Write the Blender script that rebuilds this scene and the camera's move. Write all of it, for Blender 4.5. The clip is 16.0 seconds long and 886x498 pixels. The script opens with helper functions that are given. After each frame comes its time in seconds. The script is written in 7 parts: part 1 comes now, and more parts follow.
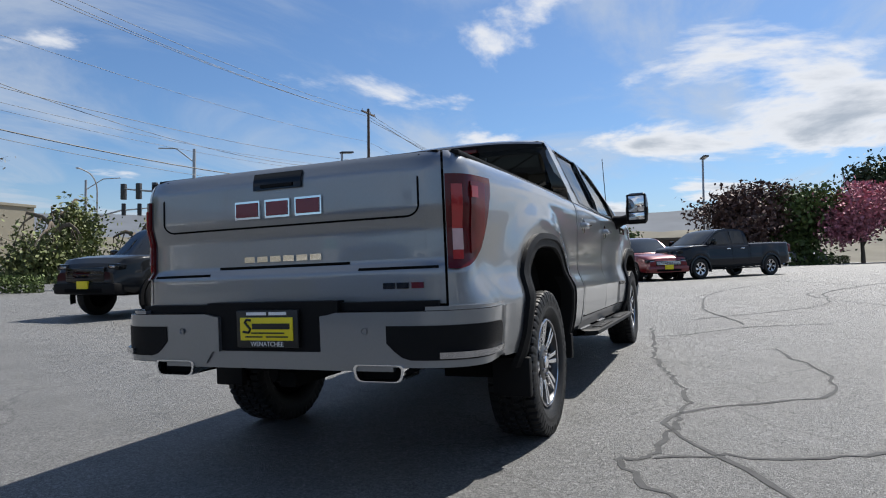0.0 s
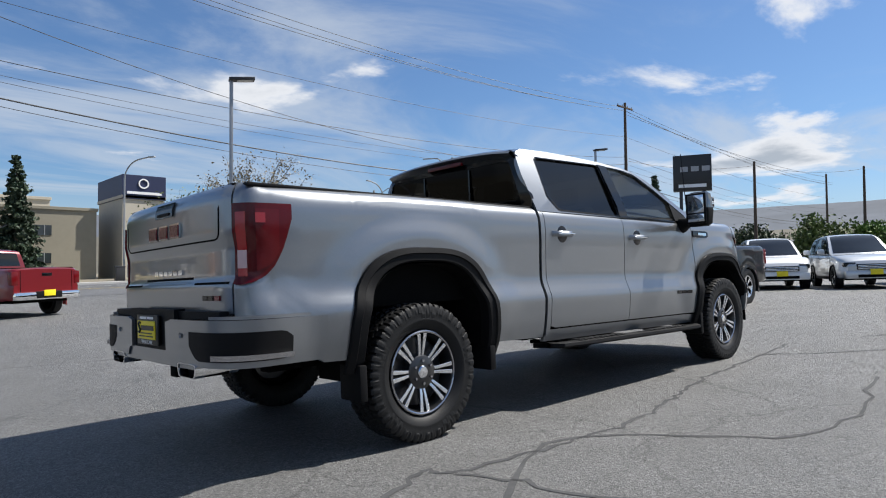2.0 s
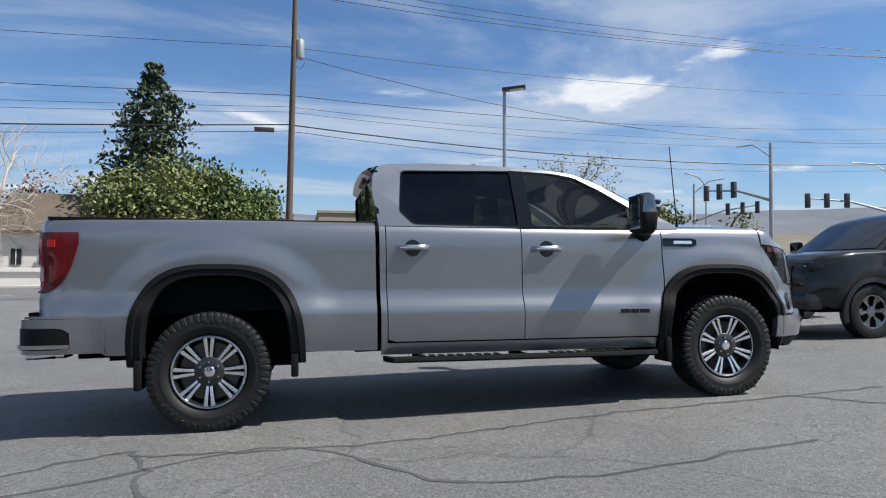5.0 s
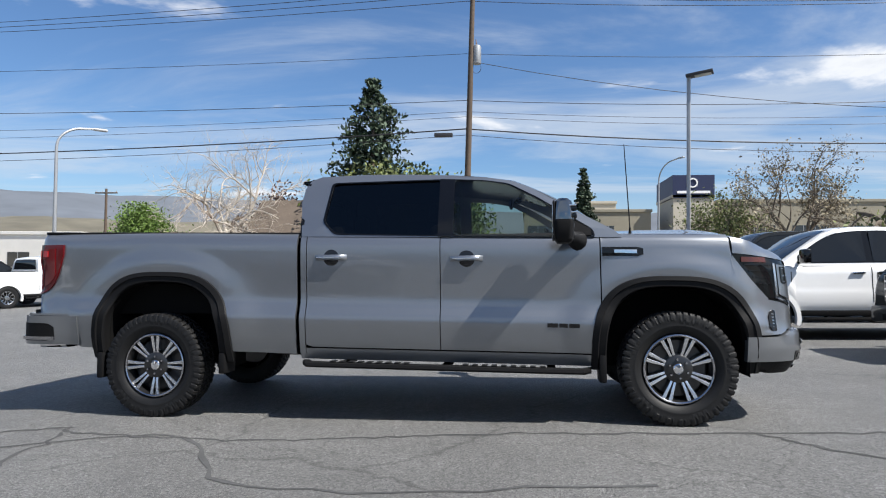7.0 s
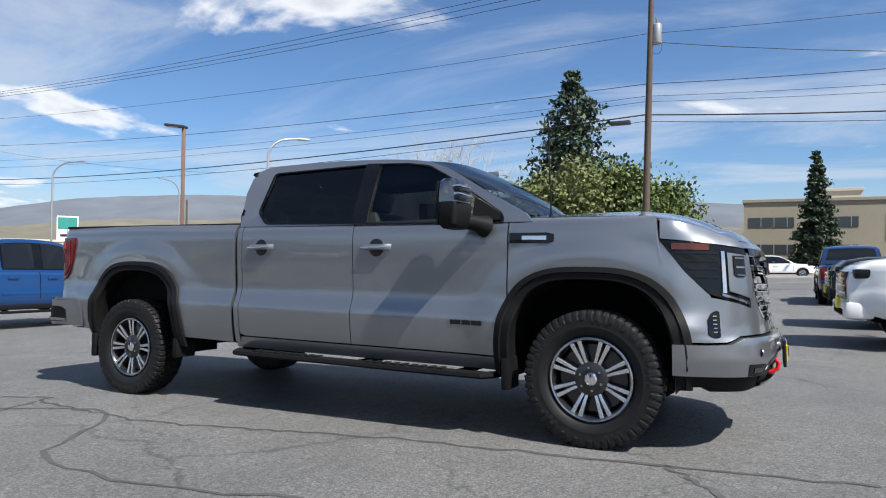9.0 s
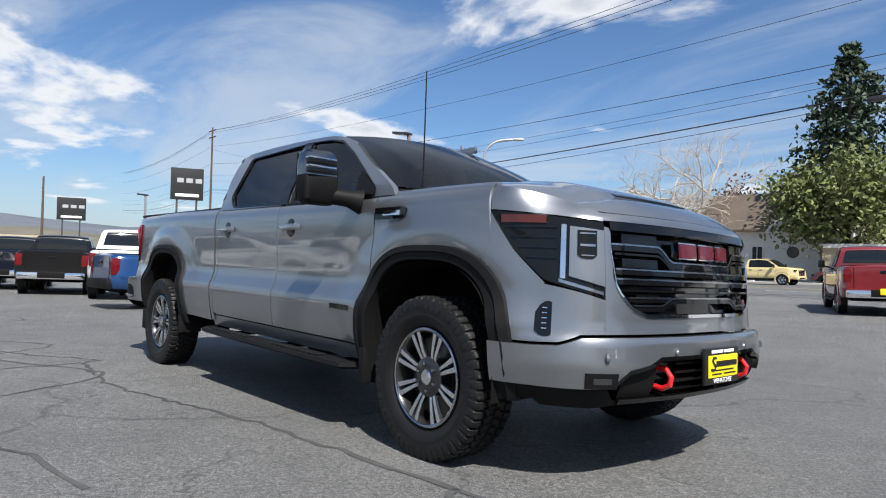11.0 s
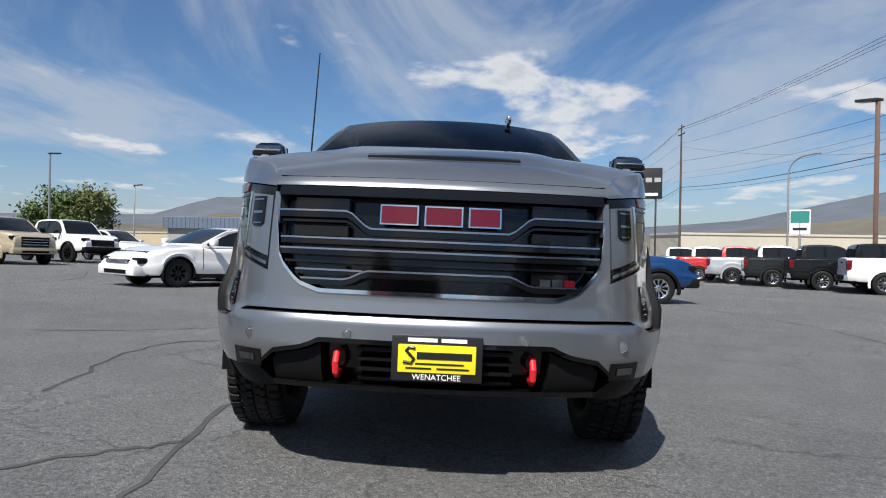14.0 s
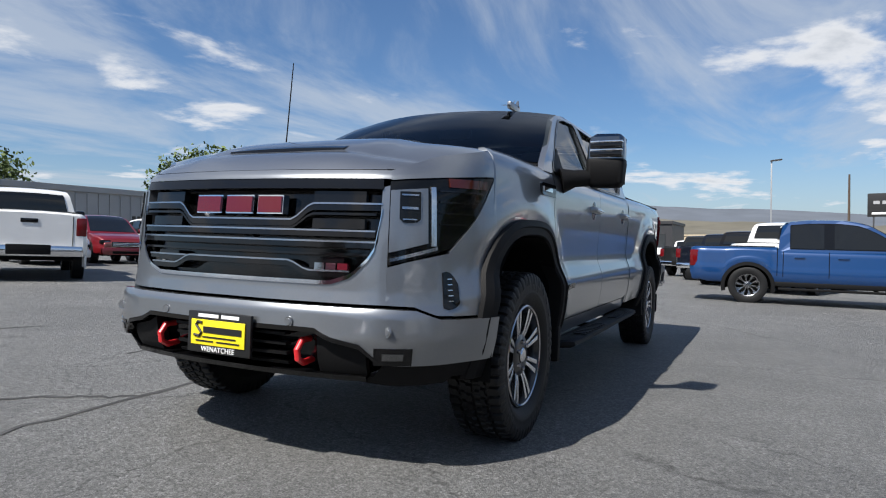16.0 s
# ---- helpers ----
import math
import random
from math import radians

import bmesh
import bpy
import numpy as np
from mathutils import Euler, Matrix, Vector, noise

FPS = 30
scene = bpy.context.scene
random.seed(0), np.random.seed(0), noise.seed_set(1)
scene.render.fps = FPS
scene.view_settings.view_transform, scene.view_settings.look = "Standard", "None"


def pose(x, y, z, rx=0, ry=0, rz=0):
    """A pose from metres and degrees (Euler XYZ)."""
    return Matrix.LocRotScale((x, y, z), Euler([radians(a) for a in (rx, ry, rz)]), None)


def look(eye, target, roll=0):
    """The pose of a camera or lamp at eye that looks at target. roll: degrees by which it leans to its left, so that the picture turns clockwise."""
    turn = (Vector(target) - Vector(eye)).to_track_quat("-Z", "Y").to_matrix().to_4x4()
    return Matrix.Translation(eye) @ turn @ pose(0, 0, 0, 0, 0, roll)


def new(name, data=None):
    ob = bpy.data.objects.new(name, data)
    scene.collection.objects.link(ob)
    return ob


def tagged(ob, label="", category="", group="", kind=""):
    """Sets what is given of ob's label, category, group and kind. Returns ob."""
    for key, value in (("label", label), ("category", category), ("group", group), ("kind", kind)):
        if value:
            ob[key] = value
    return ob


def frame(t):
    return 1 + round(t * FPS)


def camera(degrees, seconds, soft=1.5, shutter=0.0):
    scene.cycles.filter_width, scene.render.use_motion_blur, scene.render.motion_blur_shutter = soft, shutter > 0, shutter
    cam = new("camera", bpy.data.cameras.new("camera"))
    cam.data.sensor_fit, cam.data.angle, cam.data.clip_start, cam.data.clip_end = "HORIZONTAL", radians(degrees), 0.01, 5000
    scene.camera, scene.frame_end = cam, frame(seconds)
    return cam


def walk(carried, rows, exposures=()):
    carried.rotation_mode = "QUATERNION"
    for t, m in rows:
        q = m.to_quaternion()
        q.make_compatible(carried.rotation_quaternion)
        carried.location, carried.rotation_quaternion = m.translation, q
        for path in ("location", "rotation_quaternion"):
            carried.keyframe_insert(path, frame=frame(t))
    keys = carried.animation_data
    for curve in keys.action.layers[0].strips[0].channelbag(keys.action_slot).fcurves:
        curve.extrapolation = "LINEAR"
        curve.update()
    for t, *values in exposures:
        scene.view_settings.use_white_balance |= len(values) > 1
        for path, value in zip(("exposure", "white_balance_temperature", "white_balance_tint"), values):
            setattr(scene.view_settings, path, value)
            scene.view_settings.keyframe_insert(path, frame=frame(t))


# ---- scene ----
cam = camera(68.7, 16.0, 1.1)
PATH = [
    (0, (-3.650, -1.859, 0.958), (-0.887, -0.694, 1.054), -0.62),
    (0.5, (-3.479, -2.443, 0.981), (-0.878, -0.952, 1.082), -0.66),
    (1, (-3.211, -2.967, 0.986), (-0.787, -1.203, 1.088), -0.63),
    (1.5, (-2.921, -3.464, 1.012), (-0.690, -1.461, 1.114), -0.52),
    (2, (-2.518, -3.874, 1.023), (-0.492, -1.663, 1.123), -0.53),
    (2.5, (-2.066, -4.285, 1.047), (-0.253, -1.896, 1.148), -0.46),
    (3, (-1.590, -4.638, 1.051), (0.005, -2.099, 1.149), -0.31),
    (3.5, (-1.083, -5.018, 1.074), (0.284, -2.350, 1.173), -0.26),
    (4, (-0.555, -5.288, 1.089), (0.579, -2.513, 1.187), -0.13),
    (6.5, (2.370, -5.824, 1.223), (2.229, -2.828, 1.304), 0.53),
    (7, (2.901, -5.764, 1.238), (2.515, -2.790, 1.313), 0.60),
    (7.5, (3.445, -5.609, 1.237), (2.823, -2.675, 1.305), 0.56),
    (8, (3.978, -5.385, 1.235), (3.128, -2.508, 1.294), 0.63),
    (8.5, (4.437, -5.093, 1.217), (3.346, -2.299, 1.269), 0.67),
    (9, (4.907, -4.770, 1.212), (3.564, -2.088, 1.260), 0.70),
    (11.5, (6.751, -2.526, 1.106), (4.294, -0.805, 1.129), 1.63),
    (12, (6.994, -2.011, 1.102), (4.358, -0.580, 1.114), 1.51),
    (12.5, (7.200, -1.506, 1.116), (4.407, -0.409, 1.122), 1.49),
    (13, (7.328, -0.974, 1.101), (4.420, -0.237, 1.094), 1.28),
    (13.5, (7.413, -0.446, 1.082), (4.434, -0.094, 1.073), 0.87),
    (14, (7.420, 0.072, 1.065), (4.420, 0.034, 1.044), 0.89),
    (14.5, (7.411, 0.574, 1.054), (4.438, 0.173, 1.030), 0.55),
    (15, (7.288, 1.072, 1.056), (4.383, 0.322, 1.028), 0.43),
    (15.5, (7.157, 1.580, 1.041), (4.348, 0.526, 1.011), 0.35),
    (16, (6.995, 2.000, 1.015), (4.295, 0.693, 0.985), 0.29),
]
walk(cam, [(t, look(eye, target, roll)) for t, eye, target, roll in PATH], exposures=[(0, 0.62), (2, 0.66), (5, 0.78), (7, 0.86), (9, 0.86), (11.5, 0.70), (12.5, 0.58), (13.7, 0.44), (15, 0.52), (16, 0.58)])

# ---- world and sun ----
LOT = Matrix(((0.999743, 0.000295, -0.022686, 0), (0.000295, 0.999662, 0.025985, 0), (0.022686, -0.025985, 0.999405, 0), (0, 0, 0, 1)))
sun_way = LOT.to_3x3() @ Vector((-0.76, 0.31, -1.0)).normalized()
world = bpy.data.worlds.new("sky")
scene.world = world
world.use_nodes = True
wn, wl = world.node_tree.nodes, world.node_tree.links
wn.clear()


def wnode(kind, **inputs):
    nd = wn.new(kind)
    for key, value in inputs.items():
        nd.inputs[int(key[1:]) if key[0] == "i" and key[1:].isdigit() else key.replace("_", " ")].default_value = value
    return nd


sky = wn.new("ShaderNodeTexSky")
sky.sky_type, sky.sun_disc = "NISHITA", False
sky.sun_elevation = math.asin(-sun_way.z)
sky.sun_rotation = math.atan2(-sun_way.x, -sun_way.y)
sky.air_density, sky.dust_density, sky.ozone_density = 1.0, 0.6, 2.0
co = wn.new("ShaderNodeTexCoord")
sep = wn.new("ShaderNodeSeparateXYZ")
wl.new(co.outputs["Generated"], sep.inputs[0])


def wmath(op, a, b=None, c=None, clamp=False):
    nd = wn.new("ShaderNodeMath")
    nd.operation, nd.use_clamp = op, clamp
    for k, v in enumerate((a, b, c)):
        if v is None:
            continue
        if isinstance(v, (int, float)):
            nd.inputs[k].default_value = v
        else:
            wl.new(v, nd.inputs[k])
    return nd.outputs[0]


up = wmath("MAXIMUM", sep.outputs[2], 0.0)
den = wmath("ADD", up, 0.10)
px_, py_ = wmath("DIVIDE", sep.outputs[0], den), wmath("DIVIDE", sep.outputs[1], den)


def cloud_noise(sx, sy, ox, oy, detail, rough, distort):
    cmb = wn.new("ShaderNodeCombineXYZ")
    wl.new(wmath("MULTIPLY_ADD", px_, sx, ox), cmb.inputs[0])
    wl.new(wmath("MULTIPLY_ADD", py_, sy, oy), cmb.inputs[1])
    nz = wn.new("ShaderNodeTexNoise")
    nz.inputs["Scale"].default_value, nz.inputs["Detail"].default_value = 1.0, detail
    nz.inputs["Roughness"].default_value, nz.inputs["Distortion"].default_value = rough, distort
    wl.new(cmb.outputs[0], nz.inputs["Vector"])
    return nz.outputs[0]


def wstep(v, a, b):
    nd = wn.new("ShaderNodeMapRange")
    nd.interpolation_type = "SMOOTHSTEP"
    nd.inputs[1].default_value, nd.inputs[2].default_value = a, b
    wl.new(v, nd.inputs[0])
    return nd.outputs[0]


# thin high cloud everywhere, heaped clouds towards the two ends of the valley
cirrus = wstep(cloud_noise(0.45, 0.95, 3.1, 1.7, 9.0, 0.60, 0.8), 0.41, 0.66)
heaps = cloud_noise(0.95, 1.05, 8.3, 4.9, 10.0, 0.56, 0.25)
east = wmath("MULTIPLY_ADD", sep.outputs[1], -0.28, wmath("MULTIPLY", sep.outputs[0], 0.96))
side_x = wmath("MAXIMUM", wstep(east, 0.58, 0.95), wmath("MULTIPLY", wstep(wmath("MULTIPLY", sep.outputs[0], -1.0), 0.35, 0.9), 0.34))
heap_hi = wmath("SUBTRACT", heaps, wmath("ADD", wmath("MULTIPLY_ADD", side_x, -0.122, 0.110), wmath("MULTIPLY", wstep(up, 0.30, 0.60), 0.12)))
cumulus = wmath("MULTIPLY", wstep(heap_hi, 0.49, 0.58), 0.92)
shade = wstep(heap_hi, 0.56, 0.70)
low = wmath("SUBTRACT", 1.0, wstep(up, 0.0, 0.16))
veil = wmath("MULTIPLY", cirrus, 0.68)
veil = wmath("MAXIMUM", veil, wmath("MULTIPLY", low, 0.50))


def wmix(fac, a, b):
    nd = wn.new("ShaderNodeMix")
    nd.data_type = "RGBA"
    wl.new(fac, nd.inputs[0])
    for k, v in ((6, a), (7, b)):
        if isinstance(v, tuple):
            nd.inputs[k].default_value = (*v, 1)
        else:
            wl.new(v, nd.inputs[k])
    return nd.outputs[2]


tint = wn.new("ShaderNodeMix")
tint.data_type, tint.blend_type = "RGBA", "MULTIPLY"
tint.inputs[0].default_value = 1.0
wl.new(sky.outputs[0], tint.inputs[6])
tint.inputs[7].default_value = (0.76, 0.98, 1.22, 1)
c1 = wmix(veil, tint.outputs[2], (5.9, 6.6, 7.6))
white = wmix(shade, (9.0, 9.2, 9.6), (4.6, 5.1, 5.8))
c2 = wmix(cumulus, c1, white)
bg = wn.new("ShaderNodeBackground")
bg.inputs[1].default_value = 0.061
wl.new(c2, bg.inputs[0])
wout = wn.new("ShaderNodeOutputWorld")
wl.new(bg.outputs[0], wout.inputs[0])

sun = new("sun", bpy.data.lights.new("sun", "SUN"))
sun.data.energy, sun.data.angle, sun.data.color = 5.0, radians(0.5), (1.0, 0.96, 0.9)
sun.matrix_world = look((0, 0, 60), Vector((0, 0, 60)) + sun_way)


# ---- materials ----
def mat(name, color, rough=0.5, metal=0.0, vary=0.0, scale=8.0, bump=0.0, bump_scale=60.0, coat=0.0, spread=0.0, **more):
    """A principled material; vary: strength of two-scale colour noise, bump: depth of fine relief, spread: change from piece to piece."""
    m = bpy.data.materials.new(name)
    m.use_nodes = True
    nt = m.node_tree
    b = nt.nodes["Principled BSDF"]
    b.inputs["Base Color"].default_value = (*color, 1)
    b.inputs["Roughness"].default_value, b.inputs["Metallic"].default_value = rough, metal
    b.inputs["Coat Weight"].default_value, b.inputs["Coat Roughness"].default_value = coat, 0.04
    for key, value in more.items():
        b.inputs[key.replace("_", " ")].default_value = value
    tc = nt.nodes.new("ShaderNodeTexCoord")
    if vary or spread:
        n1, n2 = nt.nodes.new("ShaderNodeTexNoise"), nt.nodes.new("ShaderNodeTexNoise")
        n1.inputs["Scale"].default_value, n1.inputs["Detail"].default_value = scale, 6
        n2.inputs["Scale"].default_value, n2.inputs["Detail"].default_value = scale * 0.12, 4
        for nd in (n1, n2):
            nt.links.new(tc.outputs["Object"], nd.inputs["Vector"])
        add = nt.nodes.new("ShaderNodeMath")
        add.operation = "ADD"
        nt.links.new(n1.outputs[0], add.inputs[0])
        nt.links.new(n2.outputs[0], add.inputs[1])
        total = add.outputs[0]
        if spread:
            oi = nt.nodes.new("ShaderNodeObjectInfo")
            ma = nt.nodes.new("ShaderNodeMath")
            ma.operation, ma.inputs[1].default_value = "MULTIPLY_ADD", spread
            nt.links.new(oi.outputs["Random"], ma.inputs[0])
            nt.links.new(total, ma.inputs[2])
            total = ma.outputs[0]
        mr = nt.nodes.new("ShaderNodeMapRange")
        mr.inputs[1].default_value, mr.inputs[2].default_value = 0.5, 1.5 + spread
        mr.inputs[3].default_value, mr.inputs[4].default_value = 1 - vary, 1 + vary
        nt.links.new(total, mr.inputs[0])
        hs = nt.nodes.new("ShaderNodeMix")
        hs.data_type, hs.blend_type = "RGBA", "MULTIPLY"
        hs.inputs[0].default_value = 1
        hs.inputs[6].default_value = (*color, 1)
        nt.links.new(mr.outputs[0], hs.inputs[7])
        nt.links.new(hs.outputs[2], b.inputs["Base Color"])
    if bump:
        n3, bp = nt.nodes.new("ShaderNodeTexNoise"), nt.nodes.new("ShaderNodeBump")
        n3.inputs["Scale"].default_value, n3.inputs["Detail"].default_value = bump_scale, 5
        bp.inputs["Distance"].default_value, bp.inputs["Strength"].default_value = bump, 0.8
        nt.links.new(tc.outputs["Object"], n3.inputs["Vector"])
        nt.links.new(n3.outputs[0], bp.inputs["Height"])
        nt.links.new(bp.outputs[0], b.inputs["Normal"])
    return m


def glass_mat(name, tint_color, ior=1.5):
    m = bpy.data.materials.new(name)
    m.use_nodes = True
    nt = m.node_tree
    nt.nodes.clear()
    tr, gl, fr = nt.nodes.new("ShaderNodeBsdfTransparent"), nt.nodes.new("ShaderNodeBsdfGlossy"), nt.nodes.new("ShaderNodeFresnel")
    mx, out = nt.nodes.new("ShaderNodeMixShader"), nt.nodes.new("ShaderNodeOutputMaterial")
    tr.inputs[0].default_value = (*tint_color, 1)
    gl.inputs["Roughness"].default_value = 0.01
    fr.inputs[0].default_value = ior
    nt.links.new(fr.outputs[0], mx.inputs[0])
    nt.links.new(tr.outputs[0], mx.inputs[1])
    nt.links.new(gl.outputs[0], mx.inputs[2])
    nt.links.new(mx.outputs[0], out.inputs[0])
    return m


def paint(name, color, metal=0.0, rough=0.35):
    return mat(name, color, rough, metal, vary=0.03, scale=3.0, coat=1.0 if max(color) > 0.04 else 0.6, Specular_IOR_Level=0.5 if max(color) > 0.04 else 0.05)


M = {}
M["silver"] = mat("silver_paint", (0.232, 0.244, 0.260), 0.33, 0.80, vary=0.05, scale=900.0, coat=1.0)
M["black_gloss"] = mat("black_gloss", (0.004, 0.004, 0.0045), 0.07, vary=0.1, Specular_IOR_Level=0.4)
M["black_plastic"] = mat("black_plastic", (0.0075, 0.0075, 0.008), 0.55, vary=0.15, scale=30, bump=0.0006, bump_scale=500, Specular_IOR_Level=0.12)
M["under"] = mat("underbody", (0.005, 0.005, 0.005), 0.9, vary=0.2, Specular_IOR_Level=0.1)
M["chrome"] = mat("chrome", (0.75, 0.76, 0.78), 0.06, 1.0, vary=0.02)
M["dark_chrome"] = mat("dark_chrome", (0.05, 0.05, 0.053), 0.20, 1.0, vary=0.05)
M["satin_chrome"] = mat("satin_chrome", (0.42, 0.42, 0.44), 0.18, 1.0, vary=0.05)
M["pale_lens"] = mat("pale_lens", (0.55, 0.36, 0.36), 0.15, vary=0.15, scale=30, coat=0.6)
M["mirror_chrome"] = mat("smoked_chrome", (0.20, 0.205, 0.21), 0.07, 1.0, vary=0.04)
M["machined"] = mat("machined_alloy", (0.74, 0.75, 0.77), 0.26, 1.0, vary=0.06, scale=40)
M["rubber"] = mat("tyre_rubber", (0.007, 0.007, 0.0073), 0.55, vary=0.35, scale=20, bump=0.0008, bump_scale=200, Specular_IOR_Level=0.30)
M["red_lens"] = mat("red_lens", (0.115, 0.003, 0.005), 0.16, vary=0.15, scale=25, coat=0.15, Specular_IOR_Level=0.35)
M["red_bright"] = mat("bright_red_lens", (0.36, 0.012, 0.014), 0.18, coat=0.5, vary=0.12, scale=30)
M["red_dark"] = mat("dark_red_lens", (0.085, 0.003, 0.005), 0.16, vary=0.15, scale=25, coat=0.1, Specular_IOR_Level=0.3)
M["red_badge"] = mat("red_badge", (0.13, 0.005, 0.014), 0.25, 0.4, coat=0.6, vary=0.06)
M["hook"] = mat("red_hook", (0.62, 0.015, 0.02), 0.35, vary=0.06, coat=0.6)
M["clear_lens"] = mat("clear_lens", (0.006, 0.0065, 0.007), 0.08, 0.0, vary=0.2, scale=30, Specular_IOR_Level=0.3)
M["lamp_bright"] = mat("lamp_reflector", (0.6, 0.62, 0.64), 0.12, 0.9, vary=0.15, scale=40)
M["amber"] = mat("amber_lens", (0.065, 0.011, 0.006), 0.12, coat=0.4, vary=0.1)
M["glass_tint"] = glass_mat("tinted_glass", (0.045, 0.05, 0.05))
M["glass_front"] = glass_mat("door_glass", (0.60, 0.67, 0.64))
M["glass_shield"] = glass_mat("windscreen_glass", (0.40, 0.45, 0.46))
M["glass_rear"] = glass_mat("rear_dark_glass", (0.03, 0.034, 0.035), 1.25)
M["glass_car"] = glass_mat("car_glass", (0.06, 0.07, 0.075))
M["interior"] = mat("interior_black", (0.02, 0.02, 0.021), 0.7, vary=0.15)
M["seat"] = mat("seat_leather", (0.03, 0.03, 0.031), 0.5, vary=0.15, bump=0.001)
M["yellow"] = mat("plate_yellow", (0.85, 0.68, 0.015), 0.4, vary=0.04)
M["plate_black"] = mat("plate_frame_black", (0.01, 0.01, 0.01), 0.4, vary=0.05)
M["white"] = mat("white_lettering", (0.85, 0.85, 0.85), 0.5, vary=0.03)
M["rim_black"] = mat("rim_black", (0.015, 0.015, 0.016), 0.3, 0.2, coat=0.5, vary=0.1)


# ---- mesh helpers ----
def part(name, bm, material, parent=None, label="", smooth=True, keep=False):
    """One mesh object from a bmesh, under a thing or part."""
    if isinstance(bm, bpy.types.Mesh):
        me = bm
    else:
        bmesh.ops.recalc_face_normals(bm, faces=bm.faces) if not keep else None
        me = bpy.data.meshes.new(name)
        bm.to_mesh(me)
        bm.free()
        if material:
            me.materials.append(material)
        if smooth:
            me.shade_smooth()
            me.set_sharp_from_angle(angle=radians(35))
    ob = new(name, me)
    if parent:
        ob.parent = parent
    if label:
        ob["label"] = label
    return ob


def face_out(ob, way):
    """Turns a single sheet of glass so that its outer side looks along way."""
    total = sum((p.normal * p.area for p in ob.data.polygons), Vector((0, 0, 0)))
    if total.dot(Vector(way)) < 0:
        ob.data.flip_normals()
    return ob


def thing(name, label, category, m=None, group="", kind=""):
    ob = new(name)
    ob.empty_display_size = 0.3
    if m is not None:
        ob.matrix_world = m
    return tagged(ob, label, category, group, kind)


def add_box(bm, lo, hi, bevel=0.0, m=None):
    c = [(a + b) / 2 for a, b in zip(lo, hi)]
    d = [abs(b - a) for a, b in zip(lo, hi)]
    mm = Matrix.Translation(c) @ Matrix.Diagonal((*d, 1))
    r = bmesh.ops.create_cube(bm, size=1, matrix=(m @ mm) if m is not None else mm)
    if bevel:
        edges = list({e for v in r["verts"] for e in v.link_edges})
        bmesh.ops.bevel(bm, geom=edges, offset=bevel, segments=2, affect="EDGES", profile=0.6)
    return bm


def box(lo, hi, bevel=0.0, m=None):
    return add_box(bmesh.new(), lo, hi, bevel, m)


def add_tube(bm, pts, radii, seg=8, cap=True):
    """A tube along points; radii: one number or one for each point."""
    pts = [Vector(p) for p in pts]
    if isinstance(radii, (int, float)):
        radii = [radii] * len(pts)
    rings, side = [], None
    for i, p in enumerate(pts):
        d = (pts[min(i + 1, len(pts) - 1)] - pts[max(i - 1, 0)]).normalized()
        if side is None:
            side = d.cross(Vector((0, 0, 1)) if abs(d.z) < 0.9 else Vector((1, 0, 0))).normalized()
        else:
            side = (side - d * side.dot(d)).normalized()
        other = d.cross(side)
        rings.append([bm.verts.new(p + radii[i] * (math.cos(a) * side + math.sin(a) * other)) for a in (2 * math.pi * k / seg for k in range(seg))])
    for a, b in zip(rings, rings[1:]):
        for k in range(seg):
            bm.faces.new((a[k], a[(k + 1) % seg], b[(k + 1) % seg], b[k]))
    if cap:
        bm.faces.new(rings[0][::-1])
        bm.faces.new(rings[-1])
    return bm


def tube(pts, radii, seg=8):
    return add_tube(bmesh.new(), pts, radii, seg)


def add_grid(bm, rows):
    """A sheet of quads through rows of points."""
    vs = [[bm.verts.new(p) for p in row] for row in rows]
    for a, b in zip(vs, vs[1:]):
        for k in range(len(a) - 1):
            if a[k].co == a[k + 1].co and b[k].co == b[k + 1].co:
                continue
            bm.faces.new((a[k], a[k + 1], b[k + 1], b[k]))
    return vs


def lathe(bm, prof, seg, axis="y", centre=(0, 0, 0), close=False):
    """Turns (radius, along) pairs round an axis."""
    rings = []
    for r, h in prof:
        ring = []
        for k in range(seg):
            a = 2 * math.pi * k / seg
            c, s = r * math.cos(a), r * math.sin(a)
            p = (c, h, s) if axis == "y" else (c, s, h)
            ring.append(bm.verts.new(Vector(centre) + Vector(p)))
        rings.append(ring)
    pairs = list(zip(rings, rings[1:])) + ([(rings[-1], rings[0])] if close else [])
    for a, b in pairs:
        for k in range(seg):
            bm.faces.new((a[k], a[(k + 1) % seg], b[(k + 1) % seg], b[k]))
    return bm


def prism(bm, poly, f, depth):
    """Fills a flat outline (2D) with holes: poly = [outer, hole, ...]; f maps (a, b) to a place; depth: vector to thicken by."""
    es = []
    for loop in poly:
        vs = [bm.verts.new((a, b, 0)) for a, b in loop]
        es += [bm.edges.new((vs[i], vs[(i + 1) % len(vs)])) for i in range(len(vs))]
    bmesh.ops.triangle_fill(bm, use_beauty=True, use_dissolve=False, edges=es)
    for v in bm.verts:
        v.co = f(v.co.x, v.co.y)
    if depth is not None:
        r = bmesh.ops.extrude_face_region(bm, geom=bm.faces[:])
        bmesh.ops.translate(bm, verts=[e for e in r["geom"] if isinstance(e, bmesh.types.BMVert)], vec=depth)
    return bm


